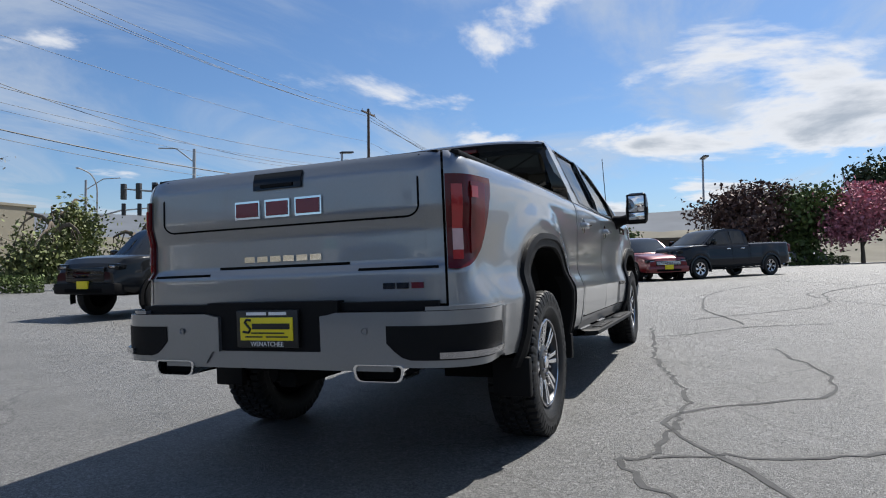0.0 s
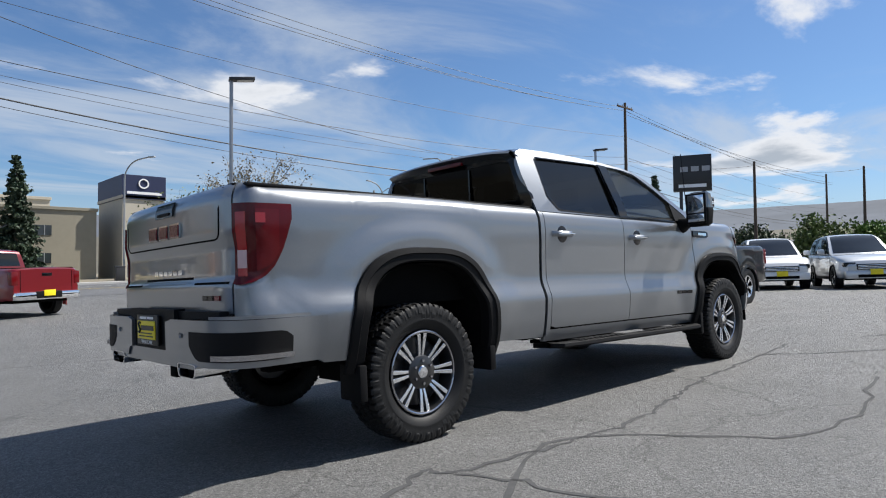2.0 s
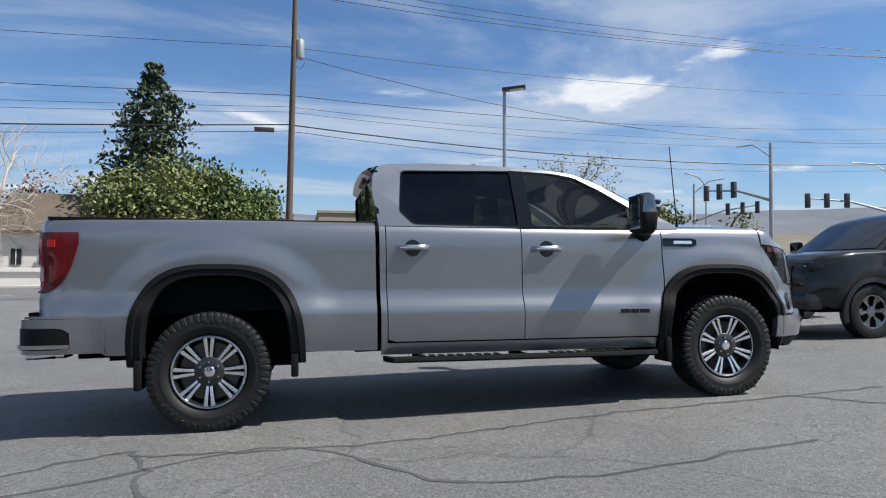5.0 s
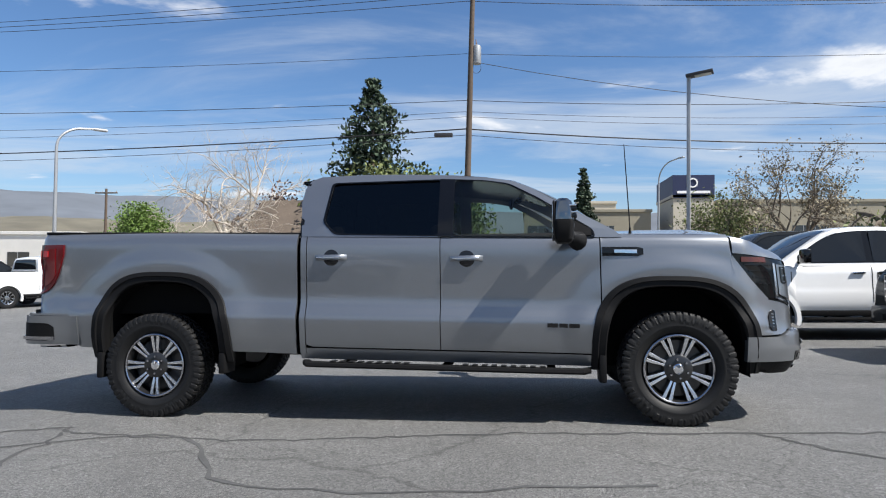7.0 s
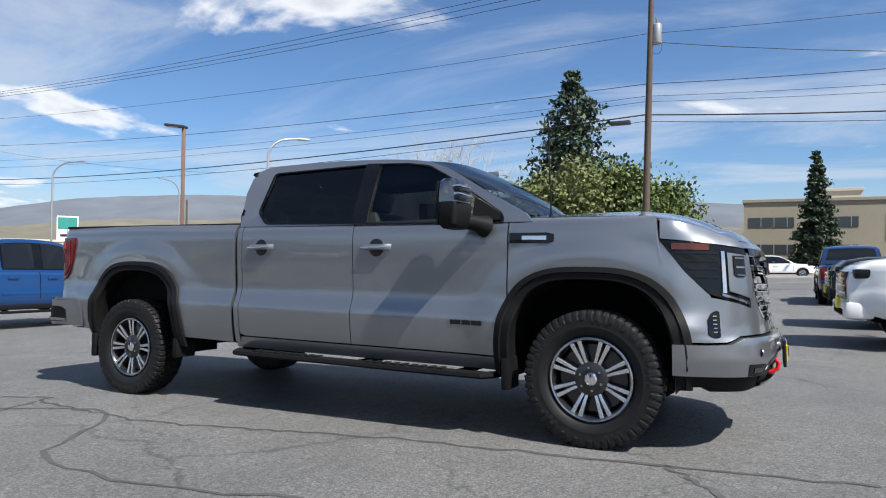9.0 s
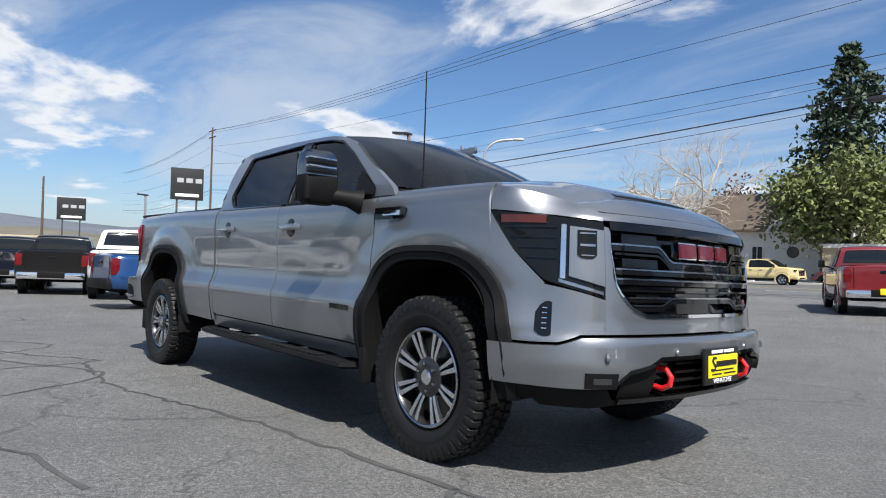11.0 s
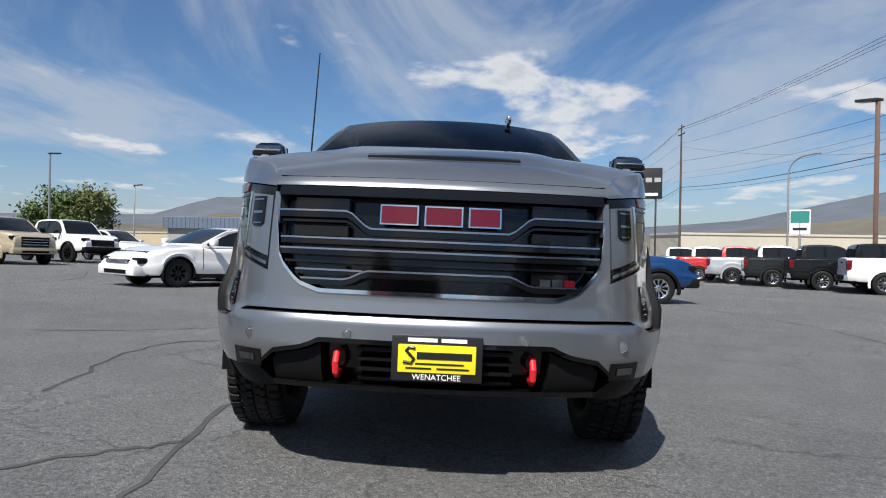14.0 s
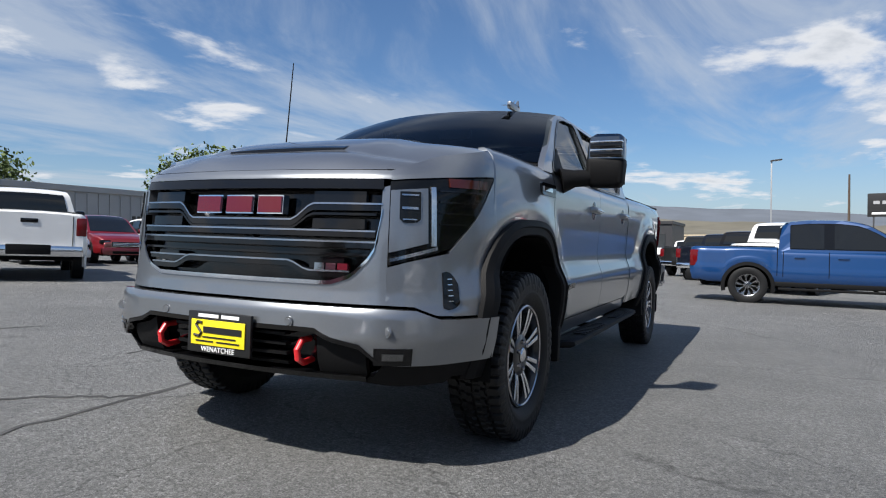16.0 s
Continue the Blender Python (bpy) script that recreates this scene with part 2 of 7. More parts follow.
def rounded(pts, r, n=4):
    """Rounds the corners of a 2D outline."""
    out = []
    for i, p in enumerate(pts):
        p, a, b = Vector(p), Vector(pts[i - 1]), Vector(pts[(i + 1) % len(pts)])
        da, db = (a - p), (b - p)
        k = min(r, da.length * 0.45, db.length * 0.45)
        p0, p2 = p + da.normalized() * k, p + db.normalized() * k
        out += [tuple((1 - t) ** 2 * p0 + 2 * t * (1 - t) * p + t * t * p2) for t in (j / n for j in range(n + 1))]
    return out


def lerp_at(x, table):
    return float(np.interp(x, [a for a, _ in table], [b for _, b in table]))


# ---- ground ----
def ground_z(x, y):
    gy = -0.78 * math.tanh(y / 30) if y < 0 else -0.156 * math.tanh(y / 6)
    if y > 0:
        w = min(max((y - 25) / 25, 0), 1)
        gy *= 1 - w * w * (3 - 2 * w)
    return 0.908 * math.tanh(x / 40) + gy


def asphalt(name, base, grit=0.5, cracked=True):
    m = bpy.data.materials.new(name)
    m.use_nodes = True
    nt = m.node_tree
    N, L = nt.nodes.new, nt.links.new
    b = nt.nodes["Principled BSDF"]
    b.inputs["Roughness"].default_value = 0.64
    geo = N("ShaderNodeNewGeometry")

    def noise_at(scale, detail=4, rough=0.6):
        n = N("ShaderNodeTexNoise")
        n.inputs["Scale"].default_value, n.inputs["Detail"].default_value, n.inputs["Roughness"].default_value = scale, detail, rough
        L(geo.outputs["Position"], n.inputs["Vector"])
        return n

    def ramp(sock, a, b0, c, d):
        r = N("ShaderNodeMapRange")
        for k, v in enumerate((a, b0, c, d)):
            r.inputs[k + 1].default_value = v
        L(sock, r.inputs[0])
        return r.outputs[0]

    def mul(a, b0):
        x = N("ShaderNodeMath")
        x.operation = "MULTIPLY"
        for k, v in enumerate((a, b0)):
            if isinstance(v, (int, float)):
                x.inputs[k].default_value = v
            else:
                L(v, x.inputs[k])
        return x.outputs[0]

    stones = N("ShaderNodeTexVoronoi")
    stones.inputs["Scale"].default_value = 95
    L(geo.outputs["Position"], stones.inputs["Vector"])
    grain = ramp(noise_at(150, 3, 0.7).outputs[0], 0.3, 0.7, 1 - grit, 1 + grit)
    stone = ramp(stones.outputs["Color"], 0, 1, 0.52, 1.60)
    patch = ramp(noise_at(0.35, 5, 0.55).outputs[0], 0.3, 0.7, 0.82, 1.16)
    stain = ramp(noise_at(1.7, 6, 0.65).outputs[0], 0.35, 0.65, 0.88, 1.08)
    grit2 = ramp(noise_at(38, 4, 0.7).outputs[0], 0.34, 0.66, 0.78, 1.24)
    total = mul(mul(mul(mul(grain, stone), patch), stain), grit2)
    height = grain
    if cracked:
        wob = noise_at(1.1, 5, 0.6)
        off = N("ShaderNodeVectorMath")
        off.operation = "MULTIPLY_ADD"
        off.inputs[1].default_value = (0.9, 0.9, 0.9)
        L(wob.outputs["Color"], off.inputs[0])
        L(geo.outputs["Position"], off.inputs[2])
        for scale, width, deep in ((0.17, 0.005, 0.55), (0.75, 0.010, 0.50)):
            v = N("ShaderNodeTexVoronoi")
            v.feature = "DISTANCE_TO_EDGE"
            v.inputs["Scale"].default_value = scale
            L(off.outputs[0], v.inputs["Vector"])
            line = ramp(v.outputs["Distance"], 0.0, width, 1.0, 0.0)
            where = ramp(noise_at(0.33 if scale > .5 else 0.5, 2, 0.5).outputs[0], 0.52 if scale > .5 else 0.36, 0.60 if scale > .5 else 0.45, 0, 1)
            c = mul(line, where)
            total = mul(total, ramp(c, 0, 1, 1.0, deep))
    mix = N("ShaderNodeMix")
    mix.data_type, mix.blend_type = "RGBA", "MULTIPLY"
    mix.inputs[0].default_value = 1
    mix.inputs[6].default_value = (*base, 1)
    L(total, mix.inputs[7])
    L(mix.outputs[2], b.inputs["Base Color"])
    bp = N("ShaderNodeBump")
    bp.inputs["Distance"].default_value, bp.inputs["Strength"].default_value = 0.006, 0.7
    L(total, bp.inputs["Height"])
    L(bp.outputs[0], b.inputs["Normal"])
    return m


M["asphalt"] = asphalt("lot_asphalt", (0.123, 0.123, 0.120), 0.80)
M["road"] = asphalt("road_asphalt", (0.100, 0.101, 0.102), 0.35, False)
M["tar"] = mat("tar_seal", (0.070, 0.071, 0.072), 0.9, vary=0.35, scale=14, bump=0.002, Specular_IOR_Level=0.15)
M["concrete"] = mat("kerb_concrete", (0.42, 0.41, 0.39), 0.85, vary=0.12, scale=3, bump=0.002)
M["road_line"] = mat("road_line", (0.6, 0.6, 0.57), 0.7, vary=0.2, scale=6)
M["grass"] = mat("verge_grass", (0.075, 0.115, 0.03), 0.9, vary=0.35, scale=3, bump=0.02, bump_scale=30)
M["dry"] = mat("dry_ground", (0.20, 0.175, 0.13), 0.95, vary=0.25, scale=0.05)

axis = sorted({round(math.copysign(abs(t) ** 2.6 * 2500, t), 2) for t in np.linspace(-1, 1, 121)})
me = bpy.data.meshes.new("ground")
pts = [(x, y, ground_z(x, y)) for y in axis for x in axis]
n = len(axis)
me.from_pydata(pts, [], [(j * n + i, j * n + i + 1, (j + 1) * n + i + 1, (j + 1) * n + i) for j in range(n - 1) for i in range(n - 1)])
me.materials.append(M["asphalt"])
me.shade_smooth()
tagged(new("ground", me), "grey cracked asphalt car lot", "ground", kind="structure")


def draped(name, poly_rows, material, lift, label, category, kind="structure"):
    """A strip laid on the ground: rows of (x, y)."""
    bm = bmesh.new()
    add_grid(bm, [[(x, y, ground_z(x, y) + lift) for x, y in row] for row in poly_rows])
    ob = part(name, bm, material)
    return tagged(ob, label, category, kind=kind)


xs_long = [-260, -180, -130, -100, -80, -60, -45, -35, -25, -15, -8, 0, 8, 15, 25, 35, 45, 60, 80, 110, 150, 220]
draped("road", [[(x, y) for x in xs_long] for y in (29.5, 33, 37, 41, 45, 49)], M["road"], 0.012, "grey asphalt street beyond the lot", "road")
for k, x in enumerate(range(-90, 100, 9)):
    for y in (34.4, 43.6):
        draped("lane_mark", [[(x + i, y + j) for i in (0, 1.5, 3.0)] for j in (0, .14)], M["road_line"], 0.02, "worn white lane dash on the street", "road marking")
for y in (38.8, 39.3):
    draped("centre_line", [[(x, y + j) for x in xs_long] for j in (0, .12)], mat("yellow_line", (.5, .36, .05), .7, vary=.2), 0.02, "worn yellow centre line on the street", "road marking")
for name, y0, y1, h, mm, lab, cat in (("kerb", 49.0, 49.25, .15, "concrete", "pale concrete kerb beyond the street", "kerb"), ("pavement", 49.25, 51.5, .14, "concrete", "pale concrete pavement beyond the street", "pavement")):
    bm = bmesh.new()
    add_grid(bm, [[(x, y, ground_z(x, y) + z) for x in xs_long] for y, z in ((y0, -.05), (y0 + .01, h), (y1, h), (y1 + .01, -.05))])
    tagged(part(name, bm, M[mm]), lab, cat, kind="structure")
draped("verge", [[(x, y) for x in xs_long] for y in (51.5, 56, 62, 75, 100, 160, 300)], M["dry"], 0.05, "dry open ground beyond the street", "ground")


# ---- hills round the valley ----
M["hill"] = mat("sagebrush_hill", (0.115, 0.105, 0.078), 0.95, vary=0.50, scale=0.022)
# distance haze is put into the far hills' blue-grey base colour
M["hill_far"] = mat("far_hill_haze_tint", (0.092, 0.105, 0.125), 0.95, vary=0.34, scale=0.012)
RIDGE = [(-180, 2.8), (-172, 3.2), (-166, 3.9), (-160, 3.7), (-155, 2.1), (-145, 1.8), (-110, 2.5), (-70, 3.0), (-30, 4.5), (-10, 5.6), (-3, 5.2), (5, 4.7), (12, 5.0), (20, 4.8), (40, 4.6), (70, 4.5), (90, 4.7), (99, 5.2), (110, 5.5), (120, 5.4), (128, 5.2), (135, 5.2), (143, 4.9), (150, 3.6), (156, 2.3), (165, 1.6), (172, 2.2), (180, 2.8)]


def hill_ring(name, dist, scale, material, seed, label, rough):
    bm = bmesh.new()
    cols = []
    for k in range(361):
        a = -180 + k
        top = lerp_at(a, RIDGE) * scale
        col = []
        for t in (-.15, 0, .15, .3, .45, .6, .75, .88, 1.0):
            r = dist * (1 - .45 * (1 - max(t, 0)) )
            h = dist * math.tan(radians(top)) * max(t, 0) ** 1.25 if t > 0 else t * 20
            nz = noise.fractal(Vector((math.cos(radians(a)) * 9 + seed, math.sin(radians(a)) * 9, t * 2.2)), 0.9, 2.0, 5)
            h *= 1 + rough * nz * (1 if 0 < t < 1 else .35)
            col.append((r * math.cos(radians(a)), r * math.sin(radians(a)), h + .6))
        cols.append(col)
    add_grid(bm, cols)
    return tagged(part(name, bm, material), label, "hill", kind="structure")


hill_ring("backdrop_hills", 1900, 1.0, M["hill_far"], 3.0, "far hills tinted blue-grey for haze along the valley", 0.10)
hill_ring("near_hills", 1150, 0.62, M["hill"], 8.0, "dry brown sagebrush slopes below the hills", 0.30)


# ---- the silver pickup ----
def smooth_curve(pts, n):
    pts = [np.array(p, float) for p in pts]
    pts = [2 * pts[0] - pts[1]] + pts + [2 * pts[-1] - pts[-2]]
    out = []
    for i in range(1, len(pts) - 2):
        a, b, c, d = pts[i - 1:i + 3]
        for t in np.linspace(0, 1, n, endpoint=False):
            out.append(0.5 * (2 * b + (c - a) * t + (2 * a - 5 * b + 4 * c - d) * t * t + (3 * b - a - 3 * c + d) * t ** 3))
    return np.array(out + [pts[-2]])


# half of the body's outline in plan, from the tailgate's middle round to the nose
HALF = smooth_curve([(-1.13, 0), (-1.13, .4), (-1.12, .72), (-1.095, .83), (-1.05, .90), (-.97, .945), (-.85, .965), (-.6, .975), (0, .985), (.6, .985),
                     (1.15, .98), (2.2, .975), (3.4, .975), (3.99, .985), (4.3, .975), (4.5, .95), (4.65, .90), (4.76, .84), (4.85, .75), (4.91, .62), (4.95, .42), (4.975, .2), (4.98, 0)], 16)
HALF[0] = (-1.13, 0)
STEP = np.r_[0, np.cumsum(np.linalg.norm(np.diff(HALF, axis=0), axis=1))]
TAN = np.gradient(HALF, axis=0)
NRM = np.c_[-TAN[:, 1], TAN[:, 0]] / np.linalg.norm(TAN, axis=1)[:, None]
U_END = float(STEP[-1])
SIDE_IN = [(.40, .07), (.50, .040), (.60, .018), (.70, .006), (.768, 0), (.79, .004), (.87, .036), (.90, .043), (.94, .045), (1.05, .040), (1.20, .032), (1.30, .032), (1.34, .036), (1.39, .052), (1.42, .085), (1.45, .15)]
FRONT_IN = [(.40, .10), (.47, .05), (.52, .02), (.62, 0), (.72, .008), (.745, .022), (.80, .03), (1.0, .042), (1.21, .06), (1.26, .075), (1.30, .11), (1.42, .24)]
REAR_IN = [(.74, .0), (.92, .0), (.955, .022), (1.10, .026), (1.17, .012), (1.19, .008), (1.36, .012), (1.41, .03), (1.435, .06)]


def ease(v, a, b):
    t = min(max((v - a) / (b - a), 0), 1)
    return t * t * (3 - 2 * t)


def u_side(x):
    k = (HALF[:, 1] > 0.80)
    return float(np.interp(x, HALF[k, 0], STEP[k]))


def u_front(y):
    k = HALF[:, 0] > 4.3
    return float(np.interp(-abs(y), -HALF[k, 1], STEP[k]))


def u_rear(y):
    k = HALF[:, 0] < -0.9
    return float(np.interp(abs(y), HALF[k, 1], STEP[k]))


def skin(u, z, s, off=0.0, sunk=1.0):
    """A place on the body: u along the outline, z up, s the side (+1 left), off metres outwards. The body leans a little to its nose."""
    x, y = np.interp(u, STEP, HALF[:, 0]), np.interp(u, STEP, HALF[:, 1])
    nx, ny = np.interp(u, STEP, NRM[:, 0]), np.interp(u, STEP, NRM[:, 1])
    wr, wf = 1 - ease(x, -1.09, -0.93), ease(x, 4.45, 4.78)
    deep = wr * lerp_at(z, REAR_IN) + wf * lerp_at(z, FRONT_IN) + (1 - wr - wf) * lerp_at(z, SIDE_IN)
    for xc in (0.06, 3.97):
        r = math.hypot((x - xc) / 0.80, (z - 0.75) / 0.55)
        deep -= 0.028 * (1 - ease(r, 0.75, 1.05)) * (1 - wr - wf)
    d = off - deep * sunk
    return Vector((x + nx * d, s * (y + ny * d), z - 0.02 * (x - 1.2)))


def panel(name, cols, lo, hi, material, parent, rows=14, off=0.0, rim=0.03, label=""):
    """A body panel: cols = [(u, side)], lo and hi its lower and upper edge for each column, with turned-in edges."""
    bm = bmesh.new()
    ts = [k / rows for k in range(rows + 1)]
    o = off if callable(off) else (lambda u, z: off)
    pts = [[skin(u, a + (b - a) * t, s, o(u, a + (b - a) * t)) for t in ts] for (u, s), a, b in zip(cols, lo, hi)]
    vs = add_grid(bm, pts)
    if rim:
        ring = [(i, 0) for i in range(len(cols))] + [(len(cols) - 1, j) for j in range(1, rows + 1)]
        ring += [(i, rows) for i in range(len(cols) - 2, -1, -1)] + [(0, j) for j in range(rows - 1, 0, -1)]
        back = []
        for i, j in ring:
            (u, s), a, b = cols[i], lo[i], hi[i]
            z = a + (b - a) * ts[j]
            back.append(bm.verts.new(skin(u, z, s, o(u, z) - rim)))
        for k in range(len(ring)):
            k2 = (k + 1) % len(ring)
            (i, j), (i2, j2) = ring[k], ring[k2]
            try:
                bm.faces.new((vs[i][j], vs[i2][j2], back[k2], back[k]))
            except ValueError:
                pass
    return part(name, bm, material, parent, label)


def arch(d, a, b, zc, n=3.0):
    return zc + b * max(0.0, 1 - abs(d / a) ** n) ** (1 / n)


truck = thing("pickup_truck", "silver-grey crew cab pickup truck standing on cracked asphalt", "pickup truck", LOT.copy())
ARCHES = ((0.06, .485, .655, .375, .590, .740), (3.970, .485, .605, .435, .590, .685))


def low_edge(x, base):
    z = base
    for xc, a, b, zc, _, _ in ARCHES:
        if abs(x - xc) < a + 0.02:
            z = max(z, arch(x - xc, a + 0.02, b + 0.02, zc))
    return z


def side_cols(x0, x1, n, s, extra=()):
    xs = set(np.linspace(x0, x1, n).tolist()) | set(extra)
    for xc, a, *_ in ARCHES:
        xs |= {xc - math.cos(math.pi * k / 24) * (a + 0.0199) for k in range(25)}
    return [x for x in sorted(xs) if x0 <= x <= x1]


for s in (-1, 1):
    # bed side, with the corner post
    ur = [u_rear(0.835) + k * 0.03 for k in range(8)]
    x_start = float(np.interp(ur[-1], STEP, HALF[:, 0]))
    xs = side_cols(x_start + 0.03, 1.155, 26, s)
    cols = [(u, s) for u in ur] + [(u_side(x), s) for x in xs]
    lo = [0.765] * len(ur) + [low_edge(x, lerp_at(x, [(-.4, .56), (.45, .56), (.62, .50), (1.2, .49)]) if x > -0.4 else 0.50 + 0.27 * (1 - ease(x, -0.95, -0.66))) for x in xs]
    panel("bed_side", cols, lo, [1.435] * len(ur) + [1.43] * len(xs), M["silver"], truck, rows=30)
    # cab corner, doors, rocker
    cols = [(u_side(x), s) for x in np.linspace(1.185, 1.229, 4)]
    panel("cab_corner", cols, [0.50] * 4, [1.42] * 4, M["silver"], truck, rows=26)
    xs = np.linspace(1.236, 2.274, 20)
    cut = [0.55 + 0.03 * (1 - ease(x, 1.19, 1.32)) ** 2 for x in xs]
    door = panel("rear_door", [(u_side(x), s) for x in xs], cut, [1.415] * 20, M["silver"], truck, rows=26)
    xs2 = np.linspace(2.281, 3.457, 22)
    cut = [0.55 + 0.03 * ease(x, 3.36, 3.50) ** 2 for x in xs2]
    fdoor = panel("front_door", [(u_side(x), s) for x in xs2], cut, [1.415] * 22, M["silver"], truck, rows=26)
    for d, x in ((door, 1.43), (fdoor, 2.478)):
        bm = bmesh.new()
        y0 = abs(skin(u_side(x), 1.235, s).y)
        zz = 1.235 - 0.02 * (x - 1.2)
        rows = []
        for k in range(9):
            t = k / 8 * 2 - 1
            out = 0.045 * (1 - abs(t) ** 4) + 0.002
            rows.append([(x + 0.125 * t, s * (y0 + out * g), zz + h) for g, h in ((0, .02), (.75, .022), (1, .008), (1, -.012), (.7, -.02), (0, -.018))])
        add_grid(bm, rows)
        part("door_handle", bm, M["silver"], d)
        bm = bmesh.new()
        add_box(bm, (x - 0.10, s * (y0 + 0.046) - 0.004, zz - 0.004), (x + 0.10, s * (y0 + 0.046) + 0.004, zz + 0.006), 0.003)
        part("handle_chrome", bm, M["chrome"], d)
        bm = bmesh.new()
        lathe(bm, [(0.001, 0.004 * s), (0.045, 0.004 * s), (0.062, 0.001 * s), (0.064, -0.004 * s)], 20, "y", (x, s * y0, zz))
        part("handle_recess", bm, M["dark_chrome"], d)
    panel("rocker", [(u_side(x), s) for x in np.linspace(1.185, 3.44, 20)], [0.455] * 20, [0.538] * 20, M["silver"], truck, rows=4, off=-0.012)
    # front wing
    xs = side_cols(3.466, 4.66, 34, s, (4.386, 4.2))
    lo = [max(low_edge(x, 0.50 if x < 3.9 else 0.707), 0.0) for x in xs]
    hi = [1.425 if x < 4.384 else lerp_at(x, [(4.384, 1.275), (4.52, 1.10), (4.66, .965)]) for x in xs]
    lo = [min(a, b - 0.02) for a, b in zip(lo, hi)]
    panel("front_wing", [(u_side(x), s) for x in xs], lo, hi, M["silver"], truck, rows=26)
    # strip over the headlamp
    us = list(np.linspace(u_side(4.388), u_front(0.705), 18))
    top = [lerp_at(k, [(0, 1.405), (8, 1.36), (17, 1.285)]) for k in range(18)]
    panel("wing_cap", [(u, s) for u in us], [1.288 - 0.045 * k / 17 for k in range(18)], top, M["silver"], truck, rows=5)
    # headlamp
    us = list(np.linspace(u_side(4.39), u_front(0.702), 26))
    uf = (u_side(4.39), u_side(4.52), u_side(4.66), u_front(.86), u_front(.702))
    lo = [float(np.interp(u, uf, (1.265, 1.105, .975, .955, .905))) for u in us]
    hi = [1.282 - 0.045 * k / 25 for k in range(26)]
    lamp = panel("headlamp", [(u, s) for u in us], lo, hi, M["clear_lens"], truck, rows=10, off=-0.004, label="smoked headlamp with a light bar")
    # light bar along the outer edge and the lower leg
    us2 = list(np.linspace(u_front(.865), u_front(.712), 10))
    zlo = [float(np.interp(u, uf, (1.265, 1.105, .975, .955, .905))) for u in us2]
    panel("light_bar", [(u, s) for u in us2], [a + 0.012 for a in zlo], [a + 0.026 for a in zlo], M["satin_chrome"], lamp, rows=2, off=0.003, rim=0.01)
    us3 = list(np.linspace(u_front(.862), u_front(.848), 3))
    panel("light_pipe", [(u, s) for u in us3], [.985] * 3, [1.222] * 3, M["lamp_bright"], lamp, rows=6, off=0.004, rim=0.01)
    us4 = list(np.linspace(u_front(.838), u_front(.706), 14))
    zi = [float(np.interp(u, uf, (1.265, 1.105, .975, .955, .905))) for u in us4]
    panel("lamp_surround", [(u, s) for u in us4], [a + 0.050 for a in zi], [1.215 - .014 * k / 13 for k in range(14)], M["silver"], lamp, rows=8, off=0.005, rim=0.012)
    us5 = list(np.linspace(u_front(.815), u_front(.742), 7))
    unit = panel("lamp_lens", [(u, s) for u in us5], [1.090, 1.078, 1.075, 1.074, 1.074, 1.077, 1.090], [1.198] * 7, M["clear_lens"], lamp, rows=6, off=0.010, rim=0.012)
    for za, zb, ya, yb in ((1.128, 1.138, .806, .750), (1.086, 1.091, .802, .754), (1.182, 1.188, .808, .748)):
        us5 = list(np.linspace(u_front(ya), u_front(yb), 5))
        panel("reflector", [(u, s) for u in us5], [za] * 5, [zb] * 5, M["satin_chrome"], lamp, rows=2, off=0.013, rim=0.006)
    for k in range(4):
        us5 = list(np.linspace(u_side(4.47 + .035 * k), u_front(.872), 5))
        za = 1.205 - .045 * k
        panel("lamp_fin", [(u, s) for u in us5], [za] * 5, [za + .007] * 5, M["dark_chrome"], lamp, rows=2, off=0.001, rim=0.004)
    us6 = list(np.linspace(u_side(4.45), u_side(4.66), 7))
    panel("side_marker", [(u, s) for u in us6], [1.226] * 7, [1.262] * 7, M["amber"], lamp, rows=2, off=0.003, rim=0.006)
    # air slot behind the bumper's corner
    us = list(np.linspace(u_side(4.635), u_side(4.70), 5))
    slot = panel("air_slot", [(u, s) for u in us], [.755, .74, .735, .735, .74], [.835, .865, .88, .885, .88], M["black_gloss"], truck, rows=6, off=0.006, rim=0.02)
    for k in range(5):
        us = list(np.linspace(u_side(4.662), u_side(4.682), 3))
        panel("slot_light", [(u, s) for u in us], [.765 + .022 * k] * 3, [.769 + .022 * k] * 3, M["lamp_bright"], slot, rows=2, off=0.009, rim=0.004)
    # wing vent
    us = list(np.linspace(u_side(3.475), u_side(3.765), 8))
    vent = panel("wing_vent", [(u, s) for u in us], [1.262] * 7 + [1.275], [1.328] * 7 + [1.318], M["black_gloss"], truck, rows=4, off=0.008, rim=0.015)
    us = list(np.linspace(u_side(3.56), u_side(3.72), 6))
    panel("vent_badge", [(u, s) for u in us], [1.282] * 6, [1.308] * 6, M["chrome"], vent, rows=2, off=0.014, rim=0.008)
    # wheel arch trims and liners
    for xc, a, b, zc, a2, b2 in ARCHES:
        bm = bmesh.new()
        rows = []
        for k in range(41):
            ph = math.pi * k / 40
            c, sn = math.cos(ph), math.sin(ph)
            e = 2 / 3.0
            px1, pz1 = xc - math.copysign(abs(c) ** e, c) * a, zc + b * sn ** e
            px2, pz2 = xc - math.copysign(abs(c) ** e, c) * a2, zc + b2 * sn ** e
            row = []
            for t, off in ((1.0, -0.004), (0.97, 0.022), (0.60, 0.032), (0.52, 0.022), (0.10, 0.024), (0.0, 0.012), (0.0, -0.06)):
                x, z = px1 + (px2 - px1) * t, pz1 + (pz2 - pz1) * t
                row.append(skin(u_side(x), max(z, 0.42), s, off))
            rows.append(row)
        add_grid(bm, rows)
